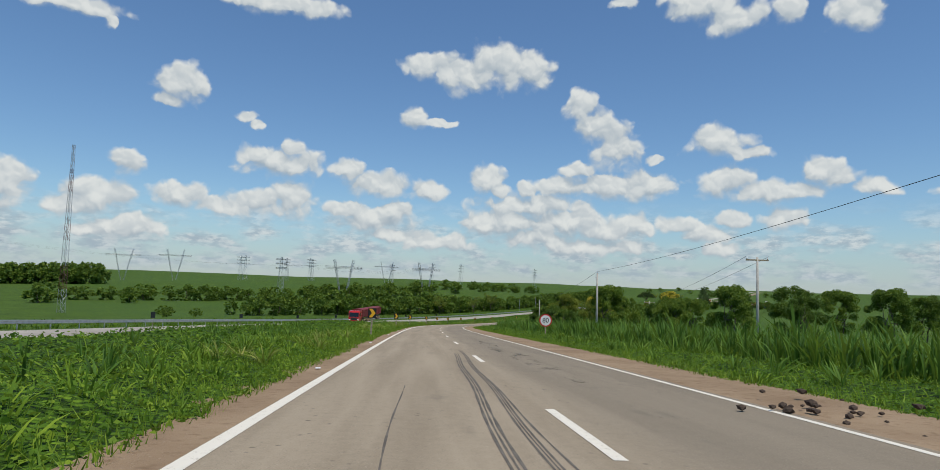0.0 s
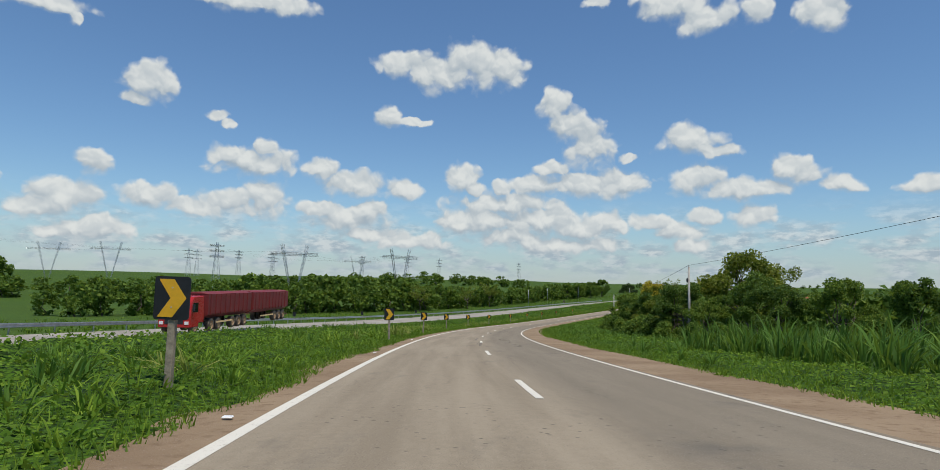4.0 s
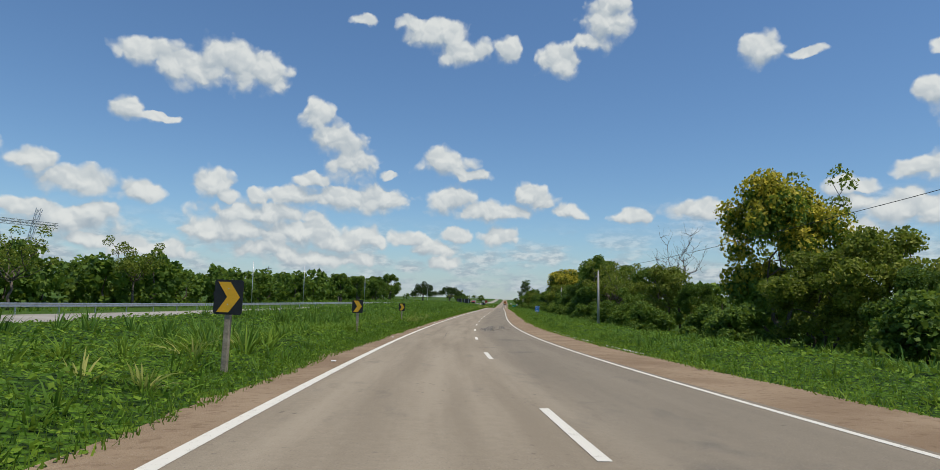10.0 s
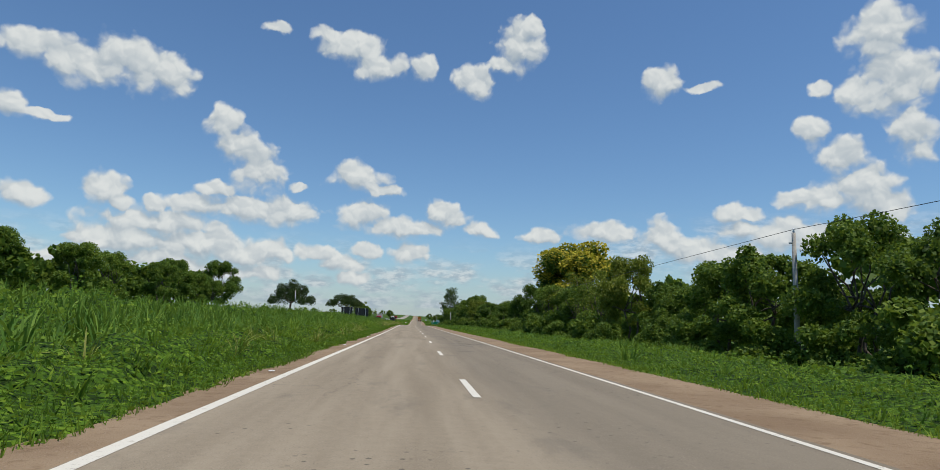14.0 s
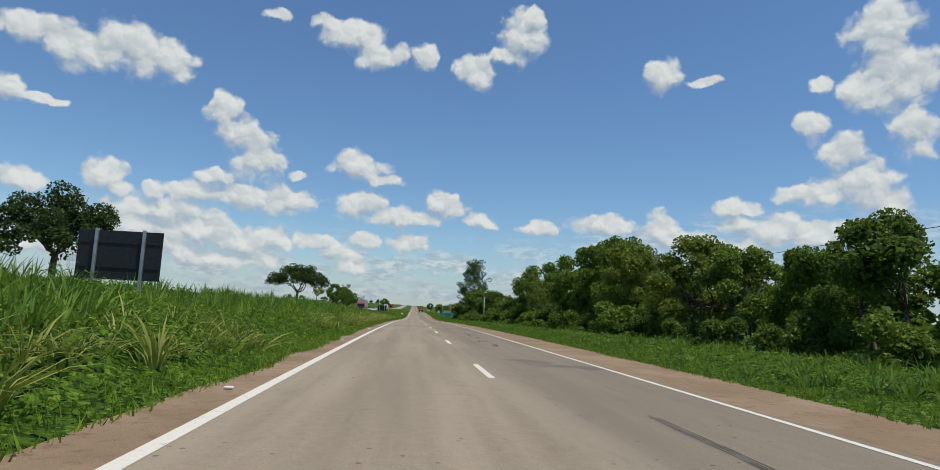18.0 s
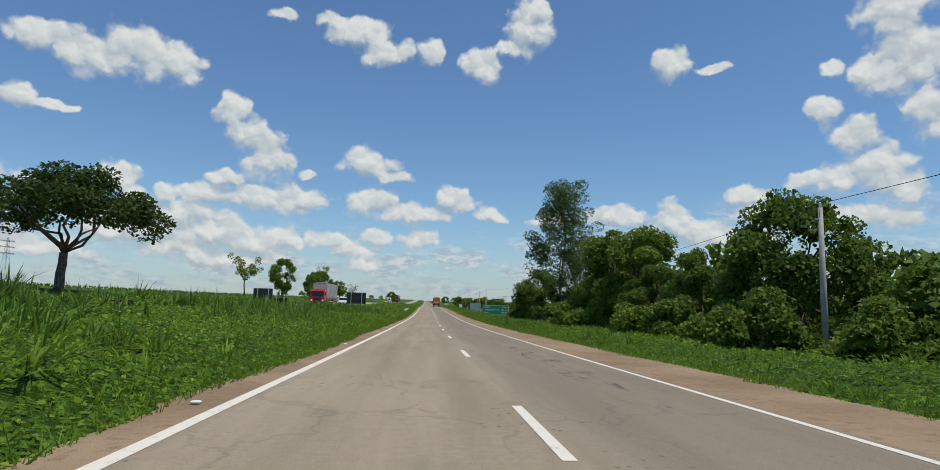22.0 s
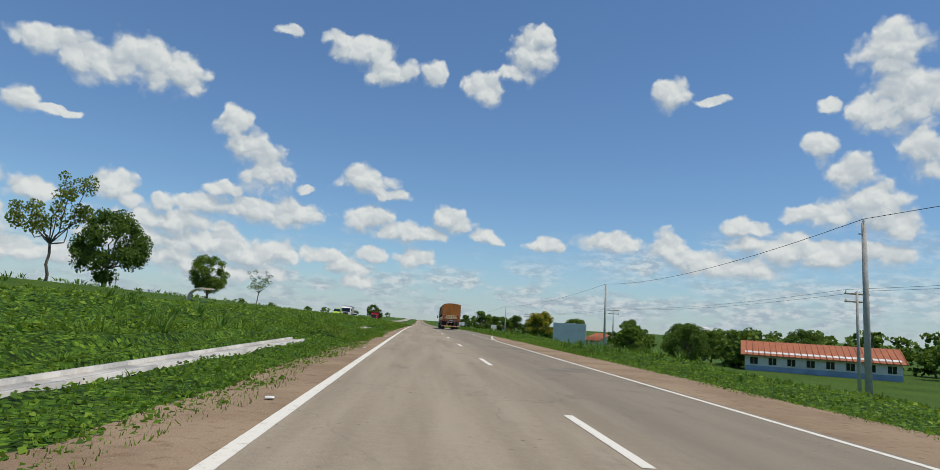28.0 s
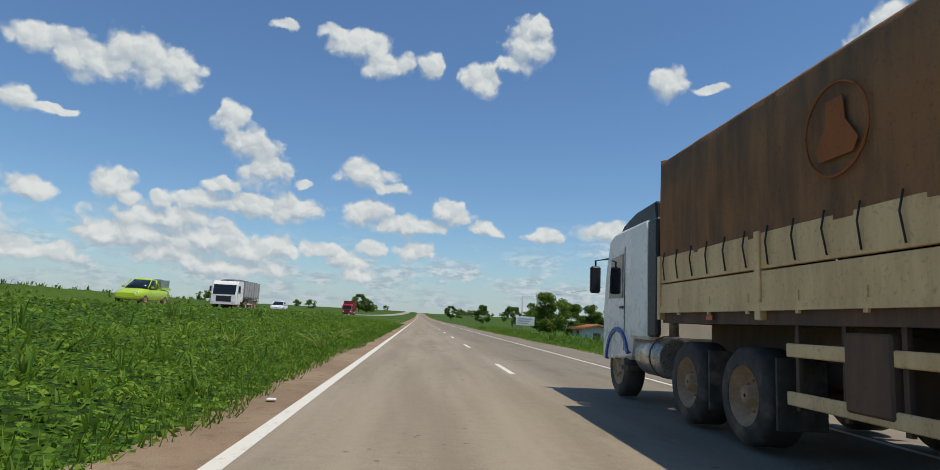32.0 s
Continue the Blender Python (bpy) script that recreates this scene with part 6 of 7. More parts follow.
for s0, s1, d0, d1, w in ((279, 292, 1.3, 1.6, 1.6), (284, 296, 2.3, 2.4, 1.2), (190, 214, 1.5, 1.9, 1.1), (150, 166, 1.2, 1.7, 1.2), (120, 134, 1.6, 1.4, 1.0), (384, 402, 1.7, 1.9, 1.0), (496, 512, 1.6, 1.8, 0.9), (12, 34, 1.4, 1.5, 1.0), (596, 612, 1.9, 2.0, 0.9), (704, 722, 1.6, 1.8, 0.8)):
    q = np.linspace(s0, s1, 22)
    half = w / 2 * np.sin(np.linspace(0.12, 3.02, 22)) ** 0.6 * (0.8 + 0.25 * np.sin(q * 1.3))
    mid = np.linspace(d0, d1, 22)
    tagged(new("oil_stain", strip_mesh("oil_stain", q, [mid - half, mid, mid + half], STAIN, 0.0222)), "dark ragged oily stain on worn asphalt", "stain", "stains on the road", "structure")

# small reflectors on the shoulders
for k in range(60):
    s = 14 + 14.2 * k
    ob = thing("road_stud", spot(s, -WL - 0.35, 0.03), "small white road stud beside the edge line", "road stud", "road studs")
    part("body", boxes((-0.06, 0.06, -0.05, 0.05, 0, 0.025)), SIGN_WHITE, ob, "", 0.012)

# bare soil patches in the grass
for s0, d0, rs, rd in BARE:
    q = np.linspace(s0 - rs, s0 + rs, 14)
    half = rd * np.sqrt(np.clip(1 - ((q - s0) / rs) ** 2, 0.0, 1)) * (1 + 0.25 * np.sin(q * 3.1)) + 0.02
    sheet = strip_mesh("soil_patch", q, [d0 + half * f for f in (-1, -0.6, -0.2, 0.2, 0.6, 1)], SOIL, 0.03)
    for v, up in zip(sheet.vertices, hummocks(np.repeat(q, 6), np.stack([d0 + half * f for f in (-1, -0.6, -0.2, 0.2, 0.6, 1)], 1).ravel())):
        v.co.z += up
    tagged(new("soil_patch", sheet), "patch of bare reddish soil in the grass", "soil", "bare soil patches", "structure")

# a heap of dark clods on the shoulder
ob = thing("soil_clods", spot(7.6, WR + 0.9), "scattered dark clods of soil on the shoulder", "debris")
CLOD = plain("dark_soil", (0.075, 0.055, 0.042), 0.95, vary=0.4, scale=9.0)
rng = np.random.default_rng(3)
for k in range(46):
    bm = bmesh.new()
    bmesh.ops.create_icosphere(bm, subdivisions=1, radius=0.03 + 0.07 * rng.random() ** 2)
    for v in bm.verts:
        v.co *= 0.75 + 0.5 * rng.random()
        v.co.z *= 0.6
    part("clod", bm, CLOD, ob, m=pose(0.55 * rng.normal(), 1.2 * rng.normal(), 0.03))

# ---- vehicles ----
def rusty(name, base, rust, amount=0.5, rough=0.75, streak=True):
    """Weathered sheet or canvas with vertical streaks of dirt."""
    m, k, b = material(name, rough)
    p = own_place(k)
    n1 = k.noise(k.vec("MULTIPLY", p, (1.6, 1.6, 0.25)) if streak else p, 2.2, 6.0, 0.65)
    n2, n3 = k.noise(p, 0.8, 4.0), k.noise(p, 26.0, 3.0)
    f = k.math("ADD", k.math("MULTIPLY", n1, 0.6), k.math("MULTIPLY", n2, 0.4))
    col = k.mix(k.math("MULTIPLY", k.span(f, 0.40, 0.62), amount), (*base, 1), (*rust, 1))
    col = k.mix(k.math("MULTIPLY", k.span(n3, 0.55, 0.75), 0.35), col, (*[c * 0.55 for c in rust], 1))
    k.put(b.inputs["Base Color"], col)
    bump(k, b, k.math("ADD", k.math("MULTIPLY", n1, 0.7), k.math("MULTIPLY", n3, 0.3)), 0.35, 0.03)
    return m


CANVAS = rusty("canvas", (0.42, 0.165, 0.042), (0.27, 0.105, 0.036), 0.8, 0.9)
CANVAS_OLD = rusty("old_canvas", (0.33, 0.165, 0.075), (0.15, 0.095, 0.06), 0.85, 0.9)
CREAM = rusty("cream_boards", (0.84, 0.60, 0.29), (0.45, 0.22, 0.08), 0.45, 0.6)
CAB_WHITE = plain("cab_white", (0.84, 0.81, 0.74), 0.3, vary=0.04, scale=0.8, dirt=(0.45, 0.33, 0.22, 0.2))
CAB_BLUE = plain("cab_blue", (0.03, 0.10, 0.36), 0.3, vary=0.15)
FRAME = rusty("chassis", (0.085, 0.060, 0.045), (0.22, 0.115, 0.060), 0.7, 0.8)
RED_BOX = rusty("red_trailer", (0.22, 0.022, 0.022), (0.12, 0.03, 0.025), 0.5, 0.6)
ORANGE_STRIPE = plain("orange_stripe", (0.62, 0.13, 0.035), 0.5, vary=0.2, dirt=(0.25, 0.12, 0.06, 0.4))
FADED = rusty("faded_orange", (0.36, 0.13, 0.05), (0.24, 0.11, 0.05), 0.7, 0.9)
RIM = plain("dusty_rim", (0.42, 0.27, 0.15), 0.8, 0.0, vary=0.3)
LAMP_RED = plain("tail_lamp", (0.55, 0.02, 0.02), 0.2, vary=0.1)
CHROME = plain("tank_metal", (0.55, 0.50, 0.42), 0.35, 0.7, vary=0.2, dirt=(0.3, 0.2, 0.12, 0.5))
GREY_BOX = plain("grey_trailer", (0.40, 0.39, 0.37), 0.5, vary=0.12, scale=0.6)
CAR_WHITE = plain("car_white", (0.80, 0.80, 0.80), 0.2, vary=0.03)
CAR_LIME = plain("car_lime", (0.45, 0.62, 0.04), 0.25, vary=0.05)
CAR_RED = plain("car_red", (0.45, 0.02, 0.02), 0.25, vary=0.06)
glass, kk, bb = material("dark_glass", 0.05)
kk.put(bb.inputs["Base Color"], (0.012, 0.016, 0.018, 1))


def wheel(parent, x, y, r, w, side, dual=False):
    tyre = part("wheel", lathe(bmesh.new(), [(-w / 2, r * 0.62), (-w / 2, r * 0.90), (-w * 0.38, r), (w * 0.38, r), (w / 2, r * 0.90), (w / 2, r * 0.62)], 28, cap=False), RUBBER, parent, "dusty black tyre", m=pose(x, y, r))
    q = side * w / 2
    prof = [(q * 0.98, r * 0.62), (q * 0.80, r * 0.56), (q * 0.35 if dual else q * 0.85, r * 0.40), (q * 0.30 if dual else q * 0.95, r * 0.24), (q * 0.9, r * 0.20), (q * 0.92, r * 0.04)]
    part("rim", lathe(bmesh.new(), prof, 22, cap=False), RIM, tyre, "dusty steel rim")
    for k in range(8):
        a = 2 * math.pi * k / 8
        part("wheel_nut", lathe(bmesh.new(), [(0, 0.016), (side * 0.03, 0.014)], 6, "x", pose(q * (0.42 if dual else 0.95), r * 0.31 * math.cos(a), r * 0.31 * math.sin(a))), RIM, tyre)


def cloth(w, l, z0, z1, sag, seed, rise_mid=0.18):
    """A tarpaulin over a load: hanging sides with soft folds, top slightly arched. Open below."""
    bm = bmesh.new()
    ny = max(10, int(l / 0.22))
    prof = [(-w / 2, z0), (-w / 2 - 0.01, (z0 + z1) / 2), (-w / 2, z1 - 0.06), (-w / 2 + 0.06, z1), (-w / 4, z1 + rise_mid * 0.7), (0, z1 + rise_mid), (w / 4, z1 + rise_mid * 0.7), (w / 2 - 0.06, z1), (w / 2, z1 - 0.06), (w / 2 + 0.01, (z0 + z1) / 2), (w / 2, z0)]
    rows = []
    for i in range(ny + 1):
        y = -l * i / ny
        row = []
        for j, (x, z) in enumerate(prof):
            fold = 0.030 * noise.noise(Vector((y * 3.1, j * 0.4, seed))) + 0.018 * noise.noise(Vector((y * 9.0, j * 0.2, seed + 3)))
            low = 1.0 if j in (0, 1, 9, 10) else 0.4
            row.append(bm.verts.new((x + (fold * low if j < 4 else -fold * low), y, z + (fold * 0.8 if 3 < j < 7 else 0) + (sag * noise.noise(Vector((y * 2.0, seed, 1))) if j in (0, 10) else 0))))
        rows.append(row)
    for a, b in zip(rows, rows[1:]):
        for j in range(len(prof) - 1):
            bm.faces.new((a[j], a[j + 1], b[j + 1], b[j])).smooth = True
    return bm


def curtain(w, z0, z1, y, seed):
    """The hanging end of a tarpaulin, with vertical folds."""
    bm = bmesh.new()
    nx, nz = 44, 6
    rows = [[bm.verts.new((-w / 2 + w * i / nx, y + 0.030 * noise.noise(Vector((i * 0.55, k * 0.15, seed))) * (1 - 0.5 * k / nz) + 0.012 * noise.noise(Vector((i * 1.9, k * 0.1, seed))), z0 + (z1 + 0.18 * (1 - (2 * i / nx - 1) ** 2) - z0) * k / nz)) for i in range(nx + 1)] for k in range(nz + 1)]
    for a, b in zip(rows, rows[1:]):
        for i in range(nx):
            bm.faces.new((a[i], a[i + 1], b[i + 1], b[i])).smooth = True
    return bm


def arch(bm, y, z, r, x0, x1, t=0.02):
    """A mudguard over a wheel."""
    pts = [(y + (r + q) * math.cos(a), z + (r + q) * math.sin(a)) for q, order in ((0, 1), (t, -1)) for a in [radians(v) for v in range(8, 173, 15)][::order]]
    a = [bm.verts.new((x0, p, q)) for p, q in pts]
    b = [bm.verts.new((x1, p, q)) for p, q in pts]
    n = len(pts)
    for i in range(n):
        bm.faces.new((a[i], b[i], b[(i + 1) % n], a[(i + 1) % n]))
    h = n // 2
    for s in (a, b):
        for i in range(h - 1):
            bm.faces.new((s[i], s[i + 1], s[n - 2 - i], s[n - 1 - i]))
    return bm


def open_trailer(truck, y0, l, z_bed, z_board, z_top, canvas, seed, axles, w=2.5):
    x = w / 2
    part("bed_frame", boxes((-x + 0.02, x - 0.02, y0 - l, y0, z_bed - 0.16, z_bed), (-0.55, -0.42, y0 - l, y0, z_bed - 0.5, z_bed - 0.16), (0.42, 0.55, y0 - l, y0, z_bed - 0.5, z_bed - 0.16)), FRAME, truck, "rusty dark bed frame")
    n = int(round(l / 2.4))
    for k in range(n):
        a, b = y0 - l * k / n, y0 - l * (k + 1) / n
        for sx in (-1, 1):
            mid = (z_bed + z_board) / 2
            part("side_board", boxes((sx * x - 0.03, sx * x + 0.03, b + 0.05, a - 0.05, z_bed + 0.01, mid - 0.01)), CREAM, truck, "", 0.006)
            part("side_board", boxes((sx * x - 0.03, sx * x + 0.03, b + 0.05, a - 0.05, mid + 0.01, z_board)), CREAM, truck, "", 0.006)
            part("stake", boxes((sx * x - 0.05, sx * x + 0.05, a - 0.05, a + 0.05, z_bed - 0.12, z_board + 0.02)), CREAM, truck, "", 0.006)
            for j in range(6):
                yy = b + (a - b) * (j + 0.5) / 6
                part("rope", tube(bmesh.new(), [(sx * (x + 0.05), yy, z_board + 0.05), (sx * (x + 0.06), yy + 0.03, z_board - 0.10), (sx * (x + 0.045), yy - 0.01 + 0.012 * (j % 3), mid + 0.04)], 0.010, 4), CABLE, truck)
                if j % 2:
                    continue
                part("hinge", boxes((sx * x + sx * 0.03 - 0.012, sx * x + sx * 0.03 + 0.012, yy - 0.025, yy + 0.025, z_bed - 0.06, z_bed + 0.14)), CREAM, truck)
    part("lip", boxes((-x - 0.045, -x + 0.01, y0 - l, y0, z_bed - 0.03, z_bed + 0.05), (x - 0.01, x + 0.045, y0 - l, y0, z_bed - 0.03, z_bed + 0.05)), CREAM, truck)
    cover = part("tarpaulin", cloth(w + 0.05, l, z_board - 0.04, z_top, 0.03, seed), canvas, truck, "weathered brown canvas tarpaulin", m=pose(0, y0, 0))
    part("curtain", curtain(w + 0.04, z_board - 0.03, z_top, y0 - l - 0.01, seed), CANVAS, truck, "orange-brown canvas end with folds")
    part("curtain", curtain(w + 0.04, z_board - 0.03, z_top, y0 + 0.01, seed + 7), canvas, truck)
    part("headboard", boxes((-x, x, y0 - 0.06, y0 - 0.02, z_bed, z_board)), CREAM, truck)
    for y in axles:
        part("axle", tube(bmesh.new(), [(-1.1, y, 0.49), (1.1, y, 0.49)], 0.07, 8), FRAME, truck)
        for sx in (-1, 1):
            wheel(truck, sx * 1.02, y, 0.49, 0.42, sx, True)
            part("mudguard", arch(bmesh.new(), y, 0.49, 0.56, sx * 0.78, sx * 1.24), RUBBER, truck, "black mudguard")


def stripes(parent, x0, x1, z0, z1, y, n, flip):
    for k in range(n):
        w = (x1 - x0) / n
        a = x0 + w * k
        sh = (z1 - z0) * 0.5 * (1 if flip else -1)
        bm = prism(bmesh.new(), [(max(x0, min(x1, a - sh)), z0), (max(x0, min(x1, a + w * 0.5 - sh)), z0), (max(x0, min(x1, a + w * 0.5 + sh)), z1), (max(x0, min(x1, a + sh)), z1)], y - 0.006, y)
        part("stripe", bm, FRAME, parent)


def long_truck(m):
    truck = thing("cargo_truck", m, "long dusty cargo truck with two tarpaulin-covered trailers", "truck")
    # cab
    outline = [(0.0, 0.55), (0.0, 1.45), (-0.14, 2.15), (-0.34, 2.62), (-0.6, 2.72), (-2.15, 2.74), (-2.25, 2.6), (-2.25, 0.95), (-1.5, 0.95), (-1.42, 0.62), (-0.30, 0.55)]
    bm = prism(bmesh.new(), [(a, b) for a, b in outline], -1.22, 1.22, Matrix.Rotation(radians(90), 4, "Z"))
    cab = part("cab", bm, CAB_WHITE, truck, "white cab with dirt streaks", 0.05)
    part("roof_fairing", prism(bmesh.new(), [(-0.5, 2.70), (-0.75, 2.86), (-1.3, 2.98), (-2.2, 3.02), (-2.25, 2.72)], -1.1, 1.1, Matrix.Rotation(radians(90), 4, "Z")), BLACK, cab, "dark roof spoiler", 0.03)
    part("side_fairing", boxes((-1.24, -1.16, -2.62, -2.26, 1.0, 2.7)), BLACK, cab, "dark side fairing", 0.03)
    part("side_fairing", boxes((1.16, 1.24, -2.62, -2.26, 1.0, 2.7)), BLACK, cab, "dark side fairing", 0.03)
    for sx in (-1, 1):
        part("door_window", prism(bmesh.new(), [(-0.36, 1.60), (-0.50, 2.28), (-1.10, 2.32), (-1.12, 1.60)], sx * 1.222, sx * 1.235, Matrix.Rotation(radians(90), 4, "Z")), glass, cab, "dark side window")
        part("door_seam", boxes((sx * 1.225 - 0.004, sx * 1.225 + 0.004, -1.20, -1.185, 0.75, 2.42)), BLACK, cab)
        part("door_handle", boxes((sx * 1.235 - 0.015, sx * 1.235 + 0.015, -1.14, -1.0, 1.42, 1.46)), BLACK, cab)
        mirror = part("mirror_arm", tube(bmesh.new(), [(sx * 1.2, -0.25, 2.32), (sx * 1.42, -0.15, 2.28), (sx * 1.42, -0.15, 1.72)], 0.018, 6), BLACK, cab)
        part("mirror", boxes((sx * 1.42 - 0.09, sx * 1.42 + 0.09, -0.20, -0.08, 1.70, 2.18)), BLACK, mirror, "black wing mirror", 0.03)
        part("fender", arch(bmesh.new(), -0.85, 0.49, 0.56, sx * 0.9, sx * 1.25, 0.07), CAB_BLUE if sx < 0 else CAB_WHITE, cab, "blue wheel-arch trim")
        part("step", boxes((sx * 1.16 - 0.08, sx * 1.16 + 0.08, -1.45, -1.15, 0.45, 0.52)), FRAME, cab)
        part("fuel_tank", lathe(bmesh.new(), [(0, 0.24), (0.03, 0.30), (0.85, 0.30), (0.88, 0.24)], 20, "x", pose(sx * 0.92, -2.55, 0.72, 0, 0, 90)), CHROME, truck, "cylindrical metal fuel tank")
        part("tank_strap", lathe(bmesh.new(), [(0, 0.308), (0.05, 0.308)], 20, "x", pose(sx * 0.92, -2.35, 0.72, 0, 0, 90)), FRAME, truck)
        wheel(truck, sx * 1.05, -0.85, 0.49, 0.3, sx)
        part("rear_lamp_bar", boxes((sx * 1.0 - 0.16, sx * 1.0 + 0.16, -19.99, -19.90, 1.14, 1.26)), LAMP_RED, truck, "red tail lamps", 0.01)
    part("windscreen", boxes((-1.1, 1.1, -0.20, -0.10, 1.5, 2.35), ), glass, cab, "dark windscreen")
    part("exhaust", tube(bmesh.new(), [(-0.9, -2.42, 1.0), (-0.9, -2.42, 2.95)], 0.07, 10), CHROME, truck)
    part("chassis", boxes((-0.45, -0.35, -12.0, -0.4, 0.62, 0.86), (0.35, 0.45, -12.0, -0.4, 0.62, 0.86)), FRAME, truck)
    for y in (-3.6, -4.95):
        part("axle", tube(bmesh.new(), [(-1.1, y, 0.49), (1.1, y, 0.49)], 0.08, 8), FRAME, truck)
        for sx in (-1, 1):
            wheel(truck, sx * 1.02, y, 0.49, 0.42, sx, True)
            part("mud_flap", boxes((sx * 1.0 - 0.24, sx * 1.0 + 0.24, y - 0.64, y - 0.61, 0.25, 0.9)), RUBBER, truck)
    open_trailer(truck, -2.85, 7.55, 1.36, 2.08, 3.45, CANVAS_OLD, 1, (-8.4, -9.7, -11.0))
    open_trailer(truck, -10.85, 9.1, 1.36, 2.05, 3.50, CANVAS, 2, (-15.55, -16.8, -18.05))
    # side guards, boxes and lights between the axles
    for y0, y1 in ((-7.75, -5.7), (-14.85, -12.0)):
        for sx in (-1, 1):
            for z in (0.50, 0.92):
                part("side_rail", boxes((sx * 1.2 - 0.02, sx * 1.2 + 0.02, y0, y1, z, z + 0.12)), CREAM, truck, "cream wooden side rail", 0.01)
            for k in range(4):
                yy = y0 + (y1 - y0) * (k + 0.1) / 3.3
                part("rail_post", boxes((sx * 1.17 - 0.02, sx * 1.17 + 0.02, yy - 0.025, yy + 0.025, 0.46, 1.22)), FRAME, truck)
    part("tool_box", boxes((-1.24, -0.75, -7.0, -6.5, 0.55, 1.15)), FRAME, truck, "brown steel tool box", 0.02)
    part("spare_wheel", lathe(bmesh.new(), [(-0.12, 0.3), (-0.12, 0.44), (0.12, 0.44), (0.12, 0.3)], 24, "x", pose(-0.6, -13.4, 0.85)), RUBBER, truck)
    part("water_tank", boxes((-1.2, -0.8, -12.6, -12.1, 0.6, 1.1)), CREAM, truck, "", 0.03)
    for k in range(5):
        part("side_marker", boxes((-1.285, -1.27, -4.4 - 3.6 * k, -4.25 - 3.6 * k, 1.24, 1.29)), ORANGE_STRIPE, truck)
    # emblem on the canvas, as a plain ring and bar
    ring = [Vector((-1.318, -6.6 + 0.38 * math.cos(q), 2.75 + 0.38 * math.sin(q))) for q in [2 * math.pi * i / 28 for i in range(29)]]
    part("emblem", tube(bmesh.new(), ring, 0.014, 4, False), FADED, truck, "faded orange ring emblem")
    part("emblem", prism(bmesh.new(), [(-0.20, 2.52), (-0.26, 2.62), (-0.12, 2.80), (-0.10, 3.0), (0.10, 3.0), (0.12, 2.80), (0.26, 2.62), (0.20, 2.52)], -1.317, -1.309, pose(0, -6.6, 0) @ Matrix.Rotation(radians(90), 4, "Z") @ Matrix.Scale(-1, 4, (0, 1, 0))), FADED, truck, "faded orange patch")
    # tail
    y = -19.96
    tail = part("tailboard", boxes((-1.24, 1.24, y, y + 0.05, 1.42, 2.02)), ORANGE_STRIPE, truck, "orange tailboard with dark stripes and cream panel", 0.008)
    part("panel", boxes((-0.82, 0.82, y - 0.008, y, 1.48, 1.98)), CREAM, tail, "cream lettered panel")
    stripes(tail, -1.22, -0.84, 1.46, 1.98, y - 0.002, 3, True)
    stripes(tail, 0.84, 1.22, 1.46, 1.98, y - 0.002, 3, False)
    for k in range(8):
        part("rope", tube(bmesh.new(), [(-1.1 + 0.31 * k, y - 0.03, 2.06), (-1.07 + 0.31 * k, y - 0.03, 1.75), (-1.1 + 0.31 * k, y - 0.03, 1.44)], 0.009, 4), CABLE, truck)
    words("VEÍCULO  LONGO", 0.235, BLACK, tail, pose(0, y - 0.012, 1.84))
    words("COMPRIMENTO  25,10 METROS", 0.105, BLACK, tail, pose(0, y - 0.012, 1.60))
    part("tail_beam", boxes((-1.24, 1.24, y, y + 0.14, 1.06, 1.36)), FRAME, truck, "", 0.01)
    part("name_bar", boxes((-0.28, 0.28, y - 0.014, y - 0.002, 1.14, 1.24)), STEEL, truck, "dull metal bar")
    part("number_plate", boxes((-0.2, 0.2, y - 0.02, y - 0.004, 0.90, 1.03)), LAMP_RED, truck, "small red plate with white bar")
    part("number_bar", boxes((-0.16, 0.16, y - 0.028, y - 0.02, 0.945, 0.985)), SIGN_WHITE, truck)
    for x in (-0.55, 0.55):
        part("bumper_post", boxes((x - 0.07, x + 0.07, y + 0.02, y + 0.12, 0.42, 1.08)), FRAME, truck)
    bar = part("bumper", boxes((-1.22, 1.22, y - 0.03, y + 0.04, 0.36, 0.48)), CREAM, truck, "striped rear bumper", 0.01)
    for k in range(10):
        bm = prism(bmesh.new(), [(-1.2 + 0.24 * k, 0.37), (-1.10 + 0.24 * k, 0.37), (-1.03 + 0.24 * k, 0.47), (-1.13 + 0.24 * k, 0.47)], y - 0.038, y - 0.03)
        part("stripe", bm, ORANGE_STRIPE, bar)
    return truck


long_truck(spot(854.6, 2.42, 0.04))


